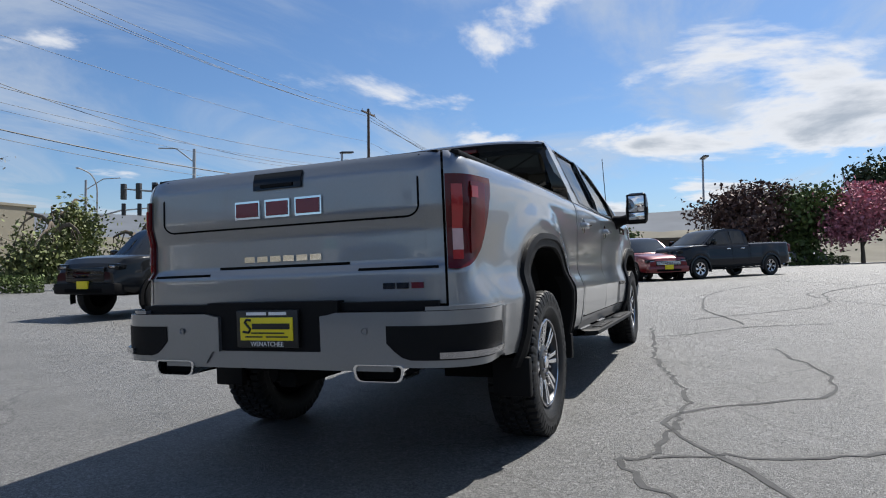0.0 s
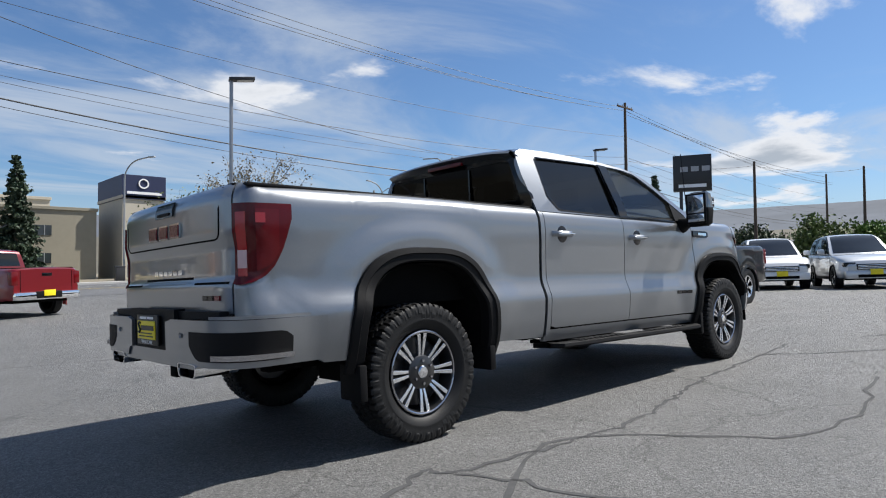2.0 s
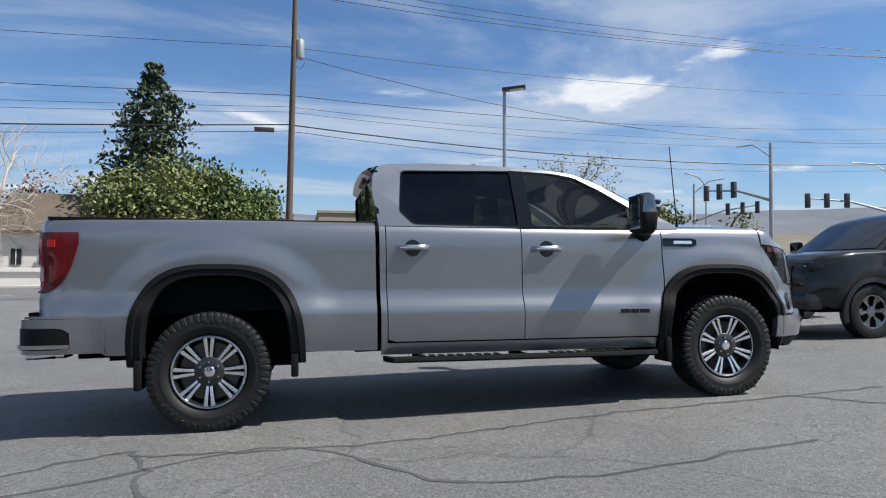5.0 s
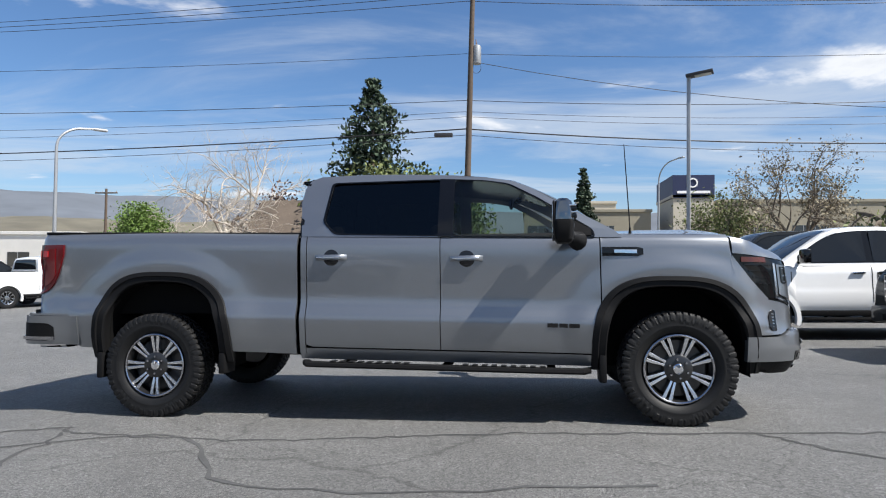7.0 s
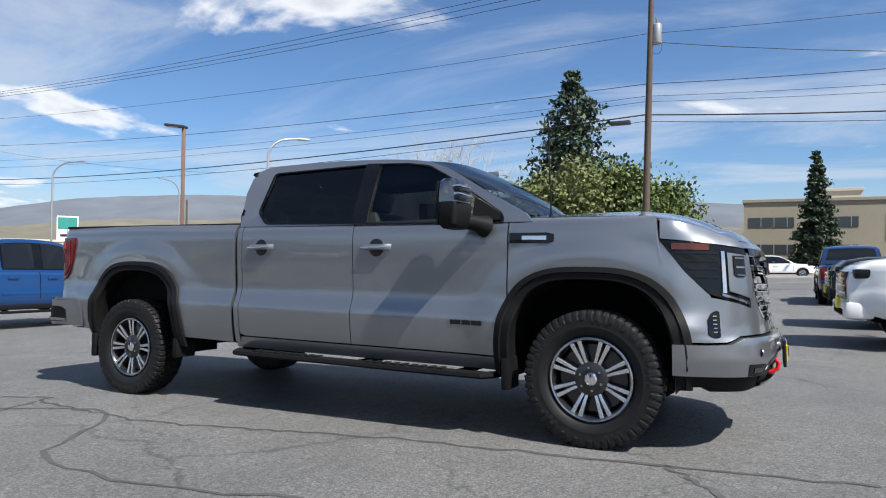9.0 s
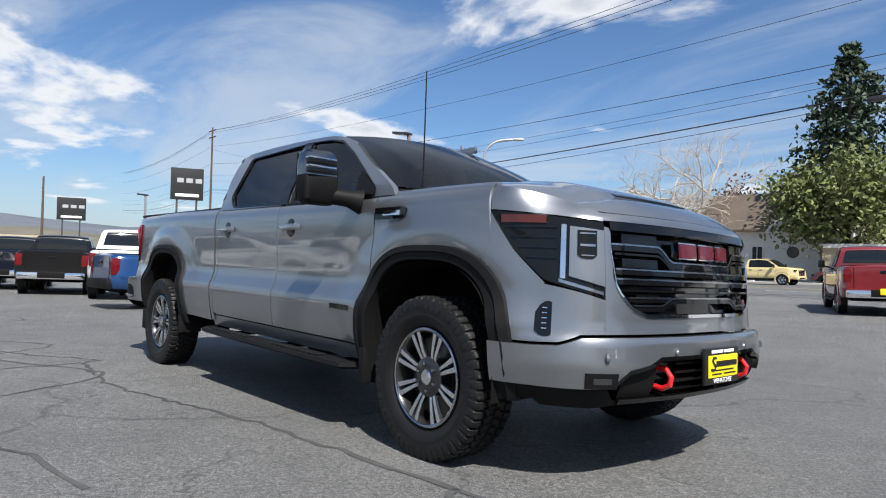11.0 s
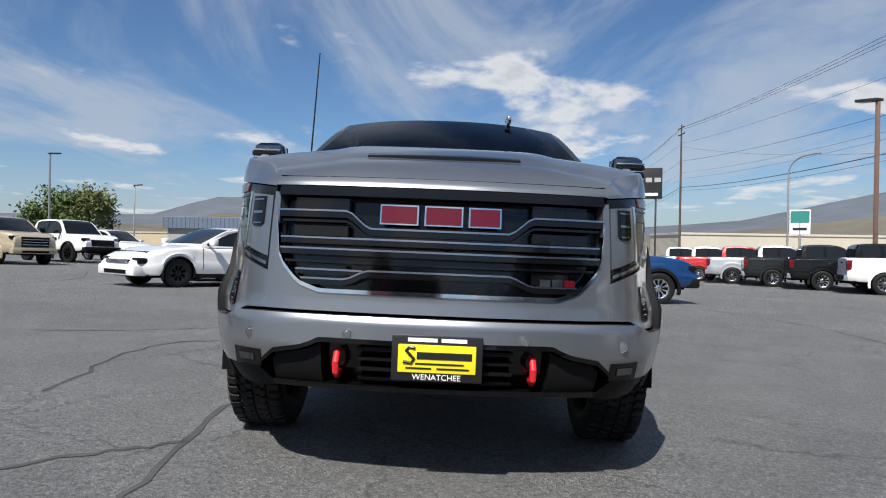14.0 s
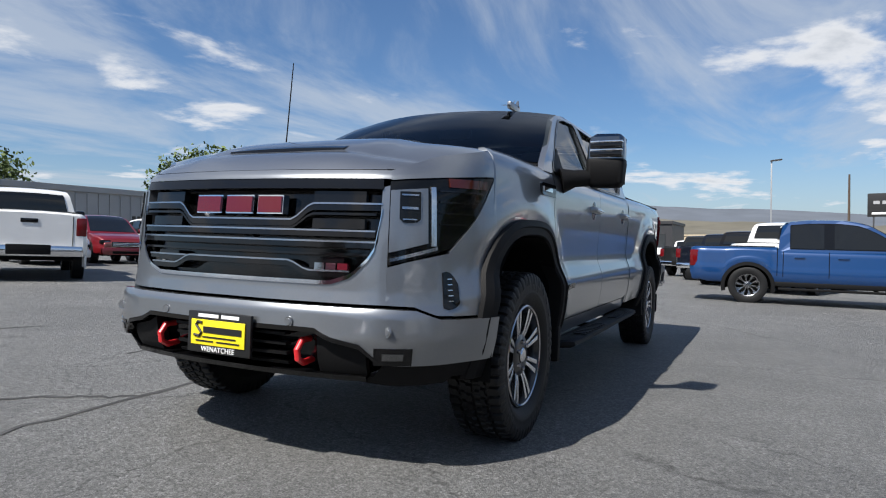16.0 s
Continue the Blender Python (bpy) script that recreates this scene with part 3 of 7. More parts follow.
        part("arch_trim", bm, M["black_plastic"], truck, "black plastic wheel arch trim")
        bm = bmesh.new()
        rows = []
        for k in range(25):
            ph = math.pi * k / 24
            c, sn = math.cos(ph), math.sin(ph)
            x, z = xc - math.copysign(abs(c) ** 0.667, c) * (a + .01), zc - 0.02 + (b + .01) * sn ** 0.667
            zr = z - 0.02 * (x - 1.2)
            rows.append([(x, s * y, zr) for y in (0.985, 0.80, 0.52)])
        add_grid(bm, rows)
        c0 = [bm.verts.new((r[2][0], r[2][1], r[2][2])) for r in rows]
        bm.faces.new(c0)
        part("arch_liner", bm, M["under"], truck)
        # mud flap
        for x0 in ((xc - a - .05), (xc + a + .0 if xc < 1 else None)):
            if x0 is not None:
                bm = box((x0, min(s * .80, s * 1.0), .30 if xc > 1 or x0 < xc else .34), (x0 + .05, max(s * .80, s * 1.0), .50), 0.012)
                part("mud_flap", bm, M["black_plastic"], truck)
    # running board
    bm = bmesh.new()
    prof = [(.90, .435), (1.03, .45), (1.06, .44), (1.065, .42), (1.04, .405), (.90, .40)]
    rows = [[(x, s * (y - i), z - 0.02 * (x - 1.2)) for y, z in prof + prof[:1]] for x, i in ((1.21, .10), (1.26, .01), (1.5, 0), (2.2, 0), (3.0, 0), (3.32, .01), (3.38, .10))]
    add_grid(bm, rows)
    board = part("running_board", bm, M["black_plastic"], truck)
    for x0 in (1.45, 2.45):
        for k in range(9):
            x = x0 + k * 0.07
            part("step_pad", box((x, min(s * .97, s * 1.045), .449 - .02 * (x - 1.2)), (x + .04, max(s * .97, s * 1.045), .456 - .02 * (x - 1.2)), 0.002), M["rubber"], board)
    for x in (1.5, 2.3, 3.1):
        part("bracket", box((x - .03, min(s * .55, s * .95), .40 - .02 * (x - 1.2)), (x + .03, max(s * .55, s * .95), .43 - .02 * (x - 1.2)), 0.005), M["under"], board)
    # tail lamp, wrapped round the corner
    us = [u_rear(0.838) + k * (u_side(-0.825) - u_rear(0.838)) / 13 for k in range(14)]
    lo = [.925 + 0.0 * k for k in range(9)] + [.93, .96, 1.02, 1.12, 1.24]
    hi = [1.325] * 14
    tail = panel("tail_lamp", [(u, s) for u in us], [.925, .92, .92, .925, .93, .94, .95, .965, .985, 1.01, 1.05, 1.10, 1.17, 1.25], hi, M["red_dark"], truck, rows=14, off=0.014, rim=0.03, label="red tail lamp with dark edge")
    panel("lamp_bar", [(u, s) for u in us[1:4]], [.96] * 3, [1.28] * 3, M["red_bright"], tail, rows=8, off=0.02, rim=0.01)
    panel("lamp_bar", [(u, s) for u in us[5:11]], [.985, .995, 1.005, 1.02, 1.045, 1.08], [1.295] * 6, M["red_lens"], tail, rows=8, off=0.02, rim=0.01)
    panel("lamp_bar", [(u, s) for u in us[5:8]], [1.225] * 3, [1.275] * 3, M["red_bright"], tail, rows=3, off=0.026, rim=0.01)
    panel("reverse_lamp", [(u, s) for u in us[1:4]], [1.00] * 3, [1.09] * 3, M["pale_lens"], tail, rows=3, off=0.024, rim=0.008)
    # door badge: three plain blocks
    for k, (x, w, mm) in enumerate(((3.07, .075, "dark_chrome"), (3.155, .06, "dark_chrome"), (3.225, .075, "dark_chrome"))):
        us = list(np.linspace(u_side(x), u_side(x + w), 3))
        panel("door_badge", [(u, s) for u in us], [.735] * 3, [.765] * 3, M[mm], fdoor, rows=2, off=0.006, rim=0.006)

# tailgate
gc = [(u_rear(y), -1 if y < 0 else 1) for y in np.linspace(-0.825, 0.825, 41)]
tg = panel("tailgate", gc, [0.775] * 41, [1.432] * 41, M["silver"], truck, rows=40, label="silver tailgate with an inner gate seam")


def rear_strip(y0, y1, za, zb, material, name, parent, off=0.004, n=12, rim=0.01, rows=2):
    ys = np.linspace(y0, y1, n)
    return panel(name, [(u_rear(y), -1 if y < 0 else 1) for y in ys], [za] * n, [zb] * n, material, parent, rows=rows, off=off, rim=rim)


rear_strip(-.66, .66, 1.148, 1.157, M["under"], "gate_seam", tg, 0.003)
for s in (-1, 1):
    a, b = sorted((s * .725, s * .717))
    rear_strip(a, b, 1.20, 1.42, M["under"], "gate_seam", tg, 0.003, 2)
    bm = tube([skin(u_rear(.66 + .062 * math.sin(t)), 1.205 - .052 * math.cos(t), s, 0.0) for t in np.linspace(0, math.pi / 2, 8)], 0.0045, 6)
    part("gate_seam", bm, M["under"], tg)
    a, b = sorted((s * .42, s * .80))
    # near-black strip paints the shade in the gate's crease
    rear_strip(a, b, .925, .937, M["under"], "crease_shade", tg, 0.0015, 10)
rear_strip(-.37, .37, .955, .968, M["under"], "crease_shade", tg, 0.0015, 10)
handle = rear_strip(-.135, .135, 1.325, 1.405, M["black_gloss"], "gate_handle", tg, 0.012, 6)
rear_strip(-.09, .09, 1.335, 1.350, M["black_plastic"], "gate_latch", tg, 0.018, 4)


for a, b in ((-.245, -.10), (-.07, .07), (.10, .245)):
    rear_strip(a, b, 1.192, 1.278, M["chrome"], "badge_rim", tg, 0.012, 4)
    rear_strip(a + .010, b - .010, 1.202, 1.268, M["red_badge"], "badge_block", tg, 0.017, 4)
for k in range(6):
    a = -.222 + k * .075
    rear_strip(a, a + .06, .985, 1.012, M["chrome"], "name_block", tg, 0.008, 3)
for a, mm in ((-.60, "dark_chrome"), (-.665, "dark_chrome"), (-.735, "red_badge")):
    rear_strip(a, a + .055, .842, .868, M[mm], "trim_badge", tg, 0.008, 3)
# bed rails, bed and cover
for s in (-1, 1):
    bm = box((-1.06, min(s * .78, s * .885), 1.412), (1.15, max(s * .78, s * .885), 1.434), 0.008, Matrix.Translation((0, 0, 0.024)) @ Matrix.Rotation(0.02, 4, "Y"))
    part("bed_rail", bm, M["black_plastic"], truck)
bm = box((-1.09, -.80, 1.420), (-1.03, .80, 1.438), 0.008, Matrix.Translation((0, 0, 0.024)) @ Matrix.Rotation(0.02, 4, "Y"))
part("gate_cap", bm, M["black_plastic"], tg)
bm = box((-1.02, -.80, 0.80), (1.14, .80, 0.86))
for s in (-1, 1):
    add_box(bm, (-1.02, s * .80 - .02, .80), (1.14, s * .80 + .02, 1.40))
add_box(bm, (1.10, -.80, .80), (1.15, .80, 1.40))
part("bed_floor", bm, M["under"], truck)

# rear bumper
offr = lambda u, z: 0.105 if u < u_rear(.80) else 0.105 - 0.09 * ease(u, u_rear(.80), u_side(-.70))
us = np.linspace(0, u_side(-.66), 34)
for s in (-1, 1):
    bmp = panel("rear_bumper", [(u, s) for u in us if u >= u_rear(.30) - .02], [.575 if u < u_rear(.33) else .52 for u in us if u >= u_rear(.30) - .02],
                [lerp_at(u, [(u_rear(.30), .735), (u_rear(.36), .75), (9, .75)]) for u in us if u >= u_rear(.30) - .02], M["silver"], truck, rows=8, off=offr, rim=0.06, label="silver rear bumper end with a black step pocket")
    uu = list(np.linspace(u_rear(.60), u_side(-.86), 16))
    pk = panel("step_pocket", [(u, s) for u in uu], [.62, .585, .560] + [.550] * 11 + [.555, .58], [.692] * 14 + [.685, .66], M["black_plastic"], bmp, rows=5, off=lambda u, z: offr(u, z) + 0.004, rim=0.02)
    uu = list(np.linspace(u_rear(.80), u_side(-.86), 9))
    panel("step_lip", [(u, s) for u in uu], [.558] * 9, [.584] * 9, M["satin_chrome"], pk, rows=2, off=lambda u, z: offr(u, z) + 0.02, rim=0.02)
    uu = list(np.linspace(u_rear(.76), u_side(-.69), 14))
    panel("top_pad", [(u, s) for u in uu], [.752] * 14, [.768] * 14, M["silver"], bmp, rows=2, off=lambda u, z: offr(u, z) - 0.02, rim=0.10)
    part("tow_sensor", lathe(bmesh.new(), [(0.001, 0), (.012, 0), (.014, .004)], 14, "y"), M["silver"], bmp).matrix_basis = pose(*skin(u_rear(.50), .67, s, .108), 0, 0, 90)
    # exhaust tip
    bm = bmesh.new()
    y0 = s * .56
    rows = []
    for x, g in ((-1.0, .9), (-1.22, 1.0), (-1.235, 1.0), (-1.235, .90), (-1.20, .88)):
        ring = rounded([(-.11 * g, -.036 * g), (.11 * g, -.036 * g), (.125 * g, .036 * g), (-.125 * g, .036 * g)], .03)
        rows.append([(x, y0 + a, .54 + b) for a, b in ring + ring[:1]])
    add_grid(bm, rows)
    ex = part("exhaust_tip", bm, M["chrome"], truck)
    part("exhaust_hole", box((-1.19, y0 - .105, .508), (-1.05, y0 + .105, .572), .01), M["under"], ex)
rear_strip(-.36, .36, .535, .80, M["black_plastic"], "bumper_insert", truck, 0.085, 16, 0.06, 4)
rear_strip(-.80, .80, .752, .79, M["black_plastic"], "bumper_top", truck, 0.06, 16, 0.06, 2)
rear_strip(-.62, .62, .50, .578, M["silver"], "bumper_beam", truck, 0.095, 16, 0.06, 3)


def plate_at(m, parent):
    """A dealer plate: black surround, yellow field with plain bars, white place name."""
    p = part("number_plate", box((-.17, -.012, -.085), (.17, .006, .085), .006, m), M["plate_black"], parent, "yellow dealer plate in a black surround")
    part("plate_field", box((-.145, -.018, -.052), (.145, -.012, .052), .003, m), M["yellow"], p)
    bm = bmesh.new()
    for a, b, z, h in ((-.075, .13, .012, .013), (-.08, .10, -.018, .003), (-.115, -.02, -.035, .003), (.0, .12, -.035, .003)):
        add_box(bm, (a, -.0205, z - h), (b, -.018, z + h), 0, m)
    part("lettering_bar", bm, M["plate_black"], p)
    bm = bmesh.new()
    add_tube(bm, [m @ Vector(q) for q in ((-.082, -.02, .040), (-.105, -.02, .043), (-.115, -.02, .030), (-.10, -.02, .014), (-.085, -.02, 0), (-.095, -.02, -.016), (-.125, -.02, -.012))], .006, 6)
    part("lettering_swash", bm, M["plate_black"], p)
    bm = bmesh.new()
    add_box(bm, (-.11, -.0145, .062), (.0, -.012, .076), 0, m)
    add_box(bm, (.015, -.0145, .062), (.11, -.012, .076), 0, m)
    part("lettering_bar", bm, M["white"], p)
    cu = bpy.data.curves.new("place_name", "FONT")
    cu.body, cu.size, cu.extrude, cu.align_x, cu.align_y = "WENATCHEE", .030, .0008, "CENTER", "CENTER"
    tmp = bpy.data.objects.new("place_name", cu)
    scene.collection.objects.link(tmp)
    me = bpy.data.meshes.new_from_object(tmp.evaluated_get(bpy.context.evaluated_depsgraph_get()))
    bpy.data.objects.remove(tmp)
    me.transform(m @ pose(0, -.0135, -.069, 90, 0, 0))
    me.materials.clear()
    me.materials.append(M["white"])
    part("place_name", me, None, p)


plate_at(Matrix.Translation((-1.228, -.0, .728)) @ Matrix.Rotation(radians(-90), 4, "Z"), truck)
bm = box((-1.10, -.045, .44), (-.7, .045, .51), .008)
part("tow_hitch", bm, M["under"], truck)

# front bumper, lower part, fascia, grille
FY = np.r_[-np.linspace(.90, 0, 46), np.linspace(0, .90, 46)[1:]]
fc = [(u_front(y), -1 if y < 0 else 1) for y in FY]
SEAM = [(0, .742), (.70, .74), (.80, .735), (.86, .70), (.91, .695)]
GRILLE_LOW = [(0, .828), (.47, .828), (.56, .86), (.63, .93), (.665, 1.0), (.672, 1.212), (.702, 1.22)]
side_u = list(np.linspace(u_side(4.445), u_front(.90), 8))[:-1]
cols = [(u, -1) for u in side_u] + fc + [(u, 1) for u in side_u[::-1]]
b_lo = [.52] * 7 + [lerp_at(abs(y), [(0, .655), (.44, .655), (.50, .625), (.62, .60), (.70, .525), (.9, .52)]) for y in FY] + [.52] * 7
b_hi = [.695] * 7 + [lerp_at(abs(y), SEAM) for y in FY] + [.695] * 7
bumper = panel("front_bumper", cols, b_lo, b_hi, M["silver"], truck, rows=10, off=0.03, rim=0.05, label="silver front bumper with parking sensors")
f_hi = [lerp_at(abs(y), GRILLE_LOW) if abs(y) < .7025 else lerp_at(abs(y), [(.7025, .905), (.86, .945), (.92, .965)]) for y in FY]
keep = [i for i, y in enumerate(FY) if abs(y) <= .905]
extra = [.6619, .668, .6715, .7021, .7029]
FY2 = np.array(sorted(set(np.round(FY, 4).tolist() + extra + [-e for e in extra])))
fascia = panel("front_fascia", [(u_front(y), -1 if y < 0 else 1) for y in FY2], [lerp_at(abs(y), SEAM) + .012 for y in FY2],
               [lerp_at(abs(y), GRILLE_LOW) if abs(y) < .7025 else lerp_at(abs(y), [(.7025, .898), (.86, .945), (.92, .965)]) for y in FY2], M["silver"], truck, rows=12, rim=0.05)


def front_strip(ys, za, zb, material, name, parent, off=0.0, rim=0.02, rows=2, label=""):
    n = len(ys)
    za = za if hasattr(za, "__len__") else [za] * n
    zb = zb if hasattr(zb, "__len__") else [zb] * n
    return panel(name, [(u_front(y), -1 if y < 0 else 1) for y in ys], za, zb, material, parent, rows=rows, off=off, rim=rim, label=label)


gy = np.linspace(-.675, .675, 55)
g_low = [lerp_at(abs(y), [(0, .835), (.47, .835), (.56, .865), (.63, .935), (.665, 1.0), (.68, 1.19)]) for y in gy]
grille = front_strip(gy, g_low, 1.225, M["black_gloss"], "grille", truck, -0.055, 0.03, 6, "black grille with dark chrome bars")
front_strip(gy, [g - .012 for g in g_low], [g + .004 for g in g_low], M["chrome"], "grille_surround", grille, 0.006, 0.03, 2)
front_strip(np.linspace(-.675, .675, 40), 1.205, 1.243, M["black_gloss"], "top_bar", grille, 0.006, 0.05)
for z_side, z_mid, thick in ((1.135, 1.068, .017), (1.105, 1.045, .006), (1.028, 1.028, .015), (.985, .985, .015), (.945, .945, .006), (.905, .905, .012), (.868, .905, .015)):
    ys = [y for y in gy if lerp_at(abs(y), [(0, .835), (.47, .835), (.56, .865), (.63, .935), (.665, 1.0), (.68, 1.19)]) < z_side - .004]
    if z_side == .905:
        ys = [y for y in ys if y < -.30]
    zc = [z_mid + (z_side - z_mid) * ease(abs(y), .27, .38) for y in ys]
    bar = front_strip(ys, [z - thick for z in zc], [z + thick * .6 for z in zc], M["black_gloss"], "grille_bar", grille, lambda u, z: 0.0, 0.045, 3)
    if thick > .01:
        # added chrome strip imitates the sky's highlight along the bar's top edge
        front_strip(ys, [z + thick * .6 - .003 for z in zc], [z + thick * .6 + .004 for z in zc], M["satin_chrome"], "bar_glint", grille, 0.003, 0.03, 2)
for s in (-1, 1):
    for za, zb in ((1.150, 1.195), (1.045, 1.085), (.885, .93)):
        a, b = sorted((s * .37, s * .60 if za > .9 else s * .52))
        front_strip(np.linspace(a, b, 6), za, zb, M["black_gloss"], "grille_insert", grille, -0.012, 0.03, 2)
for a, b in ((-.238, -.085), (-.062, .088), (.11, .24)):
    front_strip(np.linspace(a, b, 5), 1.098, 1.176, M["chrome"], "badge_rim", grille, 0.012, 0.04, 2)
    front_strip(np.linspace(a + .006, b - .006, 5), 1.104, 1.170, M["red_badge"], "badge_block", grille, 0.018, 0.02, 2)
for a, mm in ((.40, "chrome"), (.45, "chrome"), (.50, "red_badge")):
    front_strip(np.linspace(a, a + .042, 3), .882, .908, M[mm], "trim_badge", grille, 0.002, 0.02, 2)
part("camera_eye", lathe(bmesh.new(), [(0.001, .02), (.012, .018), (.016, 0)], 16, "y"), M["black_plastic"], grille).matrix_basis = pose(4.91, .03, .945, 0, 0, -90)
# hood lip over the grille
front_strip(np.linspace(-.715, .715, 40), 1.247, [lerp_at(abs(y), [(0, 1.285), (.72, 1.283)]) for y in np.linspace(-.715, .715, 40)], M["silver"], "hood_lip", truck, 0.0, 0.03, 4)
# lower black part
low_cols = [(u, -1) for u in side_u[2:]] + fc + [(u, 1) for u in side_u[2:][::-1]]
l_lo = [.455] * 5 + [lerp_at(abs(y), [(0, .46), (.6, .45), (.75, .43), (.9, .43)]) for y in FY] + [.455] * 5
l_hi = [.518] * 5 + [lerp_at(abs(y), [(0, .47), (.45, .47), (.60, .455), (.66, .47), (.70, .517), (.9, .518)]) for y in FY] + [.518] * 5
l_hi = [max(a + .012, b) for a, b in zip(l_lo, l_hi)]
valance = panel("lower_valance", low_cols, l_lo, l_hi, M["black_plastic"], truck, rows=4, off=0.012, rim=0.12)
vy = np.linspace(-.69, .69, 40)
front_strip(vy, [lerp_at(abs(y), [(0, .47), (.6, .46), (.7, .50)]) for y in vy], [lerp_at(abs(y), [(0, .652), (.44, .652), (.50, .622), (.62, .598), (.70, .53)]) for y in vy], M["black_gloss"], "lower_grille", valance, -0.05, 0.03, 4)
front_strip(vy, [lerp_at(abs(y), [(0, .640), (.44, .640), (.50, .610), (.62, .586), (.70, .515)]) for y in vy], [lerp_at(abs(y), [(0, .658), (.44, .658), (.50, .628), (.62, .604), (.70, .53)]) for y in vy], M["black_gloss"], "valance_trim", valance, 0.036, 0.08, 2)
front_strip(np.linspace(-.64, .64, 30), .452, .475, M["black_gloss"], "valance_lip", valance, 0.03, 0.08, 2)
for z in (.50, .54, .58, .62):
    front_strip(np.linspace(-.30, .30, 16), z - .006, z + .006, M["black_plastic"], "slat", valance, 0.0, 0.04, 2)
for s in (-1, 1):
    a, b = sorted((s * .44, s * .64))
    front_strip(np.linspace(a, b, 8), .478, [lerp_at(abs(y), [(.44, .63), (.50, .602), (.62, .578), (.66, .54)]) for y in np.linspace(a, b, 8)], M["black_plastic"], "cover_panel", valance, 0.004, 0.05, 3)
    a, b = sorted((s * .672, s * .79))
    fog = front_strip(np.linspace(a, b, 6), .525, .592, M["black_gloss"], "fog_lamp", bumper, 0.034, 0.03, 2)
    a, b = sorted((s * .70, s * .765))
    front_strip(np.linspace(a, b, 4), .545, .572, M["mirror_chrome"], "fog_lens", fog, 0.038, 0.01, 2)
    # tow hook
    yh = s * .375
    bm = tube([(4.86, yh, .445), (4.94, yh, .435), (4.975, yh, .455), (4.982, yh, .49), (4.955, yh, .525), (4.86, yh, .53)], .0135, 10)
    part("tow_hook", bm, M["hook"], bumper, "red tow hook")
    for y, z in ((.33, .672), (.715, .655)):
        o = part("parking_sensor", lathe(bmesh.new(), [(0.001, .006), (.013, .006), (.015, .003), (.021, .004), (.022, -.004)], 18, "y"), M["silver"], bumper)
        q = skin(u_front(y), z, s, .031)
        o.matrix_basis = pose(q.x, q.y, q.z, 0, 0, -90 - s * (4 if y < .5 else 22))
plate_at(Matrix.Translation((5.018, .01, .525)) @ Matrix.Rotation(radians(90), 4, "Z"), truck)

# hood
bm = bmesh.new()
EDGE = [(3.47, 1.428), (4.2, 1.428), (4.388, 1.408), (4.60, 1.36), (4.80, 1.31), (4.87, 1.288), (4.92, 1.287)]
fr = [skin(u, lerp_at(float(np.interp(u, STEP, HALF[:, 0])), EDGE), 1, -0.004) for u in np.linspace(u_side(3.47), U_END, 60)]
rows = []
back_part = [q for q in fr if q.x < 4.69]
for q in back_part:
    row = []
    z0 = q.z
    for k in range(29):
        t = k / 28 * 2 - 1
        bulge = lerp_at(q.x, [(3.4, .048), (4.2, .060), (4.6, .062), (4.8, .035), (4.87, .012), (4.93, 0)])
        dome = 0.018 * (1 - ease(abs(t) * q.y, .40, .56)) * lerp_at(q.x, [(3.4, .4), (3.9, 1), (4.6, 1), (4.84, .1), (4.9, 0)])
        row.append((q.x + 0.0, t * q.y, z0 + bulge * (1 - abs(t) ** 3) + dome))
    rows.append(row)
# the nose rounds down from the last straight row to the curved front edge
last, nose = rows[-1], sorted((q.y, q.x, q.z) for q in fr[len(back_part) - 1:])
ny, nx, nz = ([q[k] for q in nose] for k in range(3))
for k in range(1, 13):
    t = k / 12
    rows.append([(x + (float(np.interp(abs(y), ny, nx)) - x) * t, y, z + (float(np.interp(abs(y), ny, nz)) - z) * t ** 1.9) for x, y, z in last])
add_grid(bm, rows)
bmesh.ops.remove_doubles(bm, verts=bm.verts, dist=0.0006)
hood = part("hood", bm, M["silver"], truck)


def hood_z(x, y):
    q = min(fr, key=lambda p: abs(p.x - x))
    t = abs(y) / max(q.y, .01)
    b = lerp_at(x, [(3.4, .048), (4.2, .060), (4.6, .062), (4.8, .035), (4.87, .012), (4.93, 0)])
    d = 0.018 * (1 - ease(abs(y), .40, .56)) * lerp_at(x, [(3.4, .4), (3.9, 1), (4.6, 1), (4.84, .1), (4.9, 0)])
    return q.z + b * (1 - t ** 3) + d


for s in (-1, 1):
    bm = bmesh.new()
    add_grid(bm, [[(x - .10 * y * y, s * y, hood_z(x, y) + dz) for y in (.0, .08, .16, .25, .33)] for x, dz in ((4.60, -.004), (4.63, .010), (4.66, .012), (4.668, -.012))])
    part("hood_scoop", bm, M["black_gloss"], hood)
bm = bmesh.new()
add_grid(bm, [[(3.40 + .10 * (1 - (a / 10) ** 2) + dx, a / 10 * .86, 1.395 + dz) for a in range(-10, 11)] for dx, dz in ((-.02, .03), (.10, .012), (.19, -.01))])
part("cowl", bm, M["black_plastic"], truck)
for y0 in (-.62, .05):
    bm = tube([(3.56, y0, 1.42), (3.52, y0 + .30, 1.445), (3.49, y0 + .60, 1.455)], .009, 6)
    part("wiper", bm, M["black_plastic"], truck)

# cab: sides with openings, roof, pillars, glass
CW = [(1.38, .925), (1.50, .895), (1.84, .742), (1.90, .700), (1.93, .66)]


def cab_at(x, z, s, off=0.0):
    return Vector((x, s * (lerp_at(z, CW) + off), z - 0.02 * (x - 1.2)))


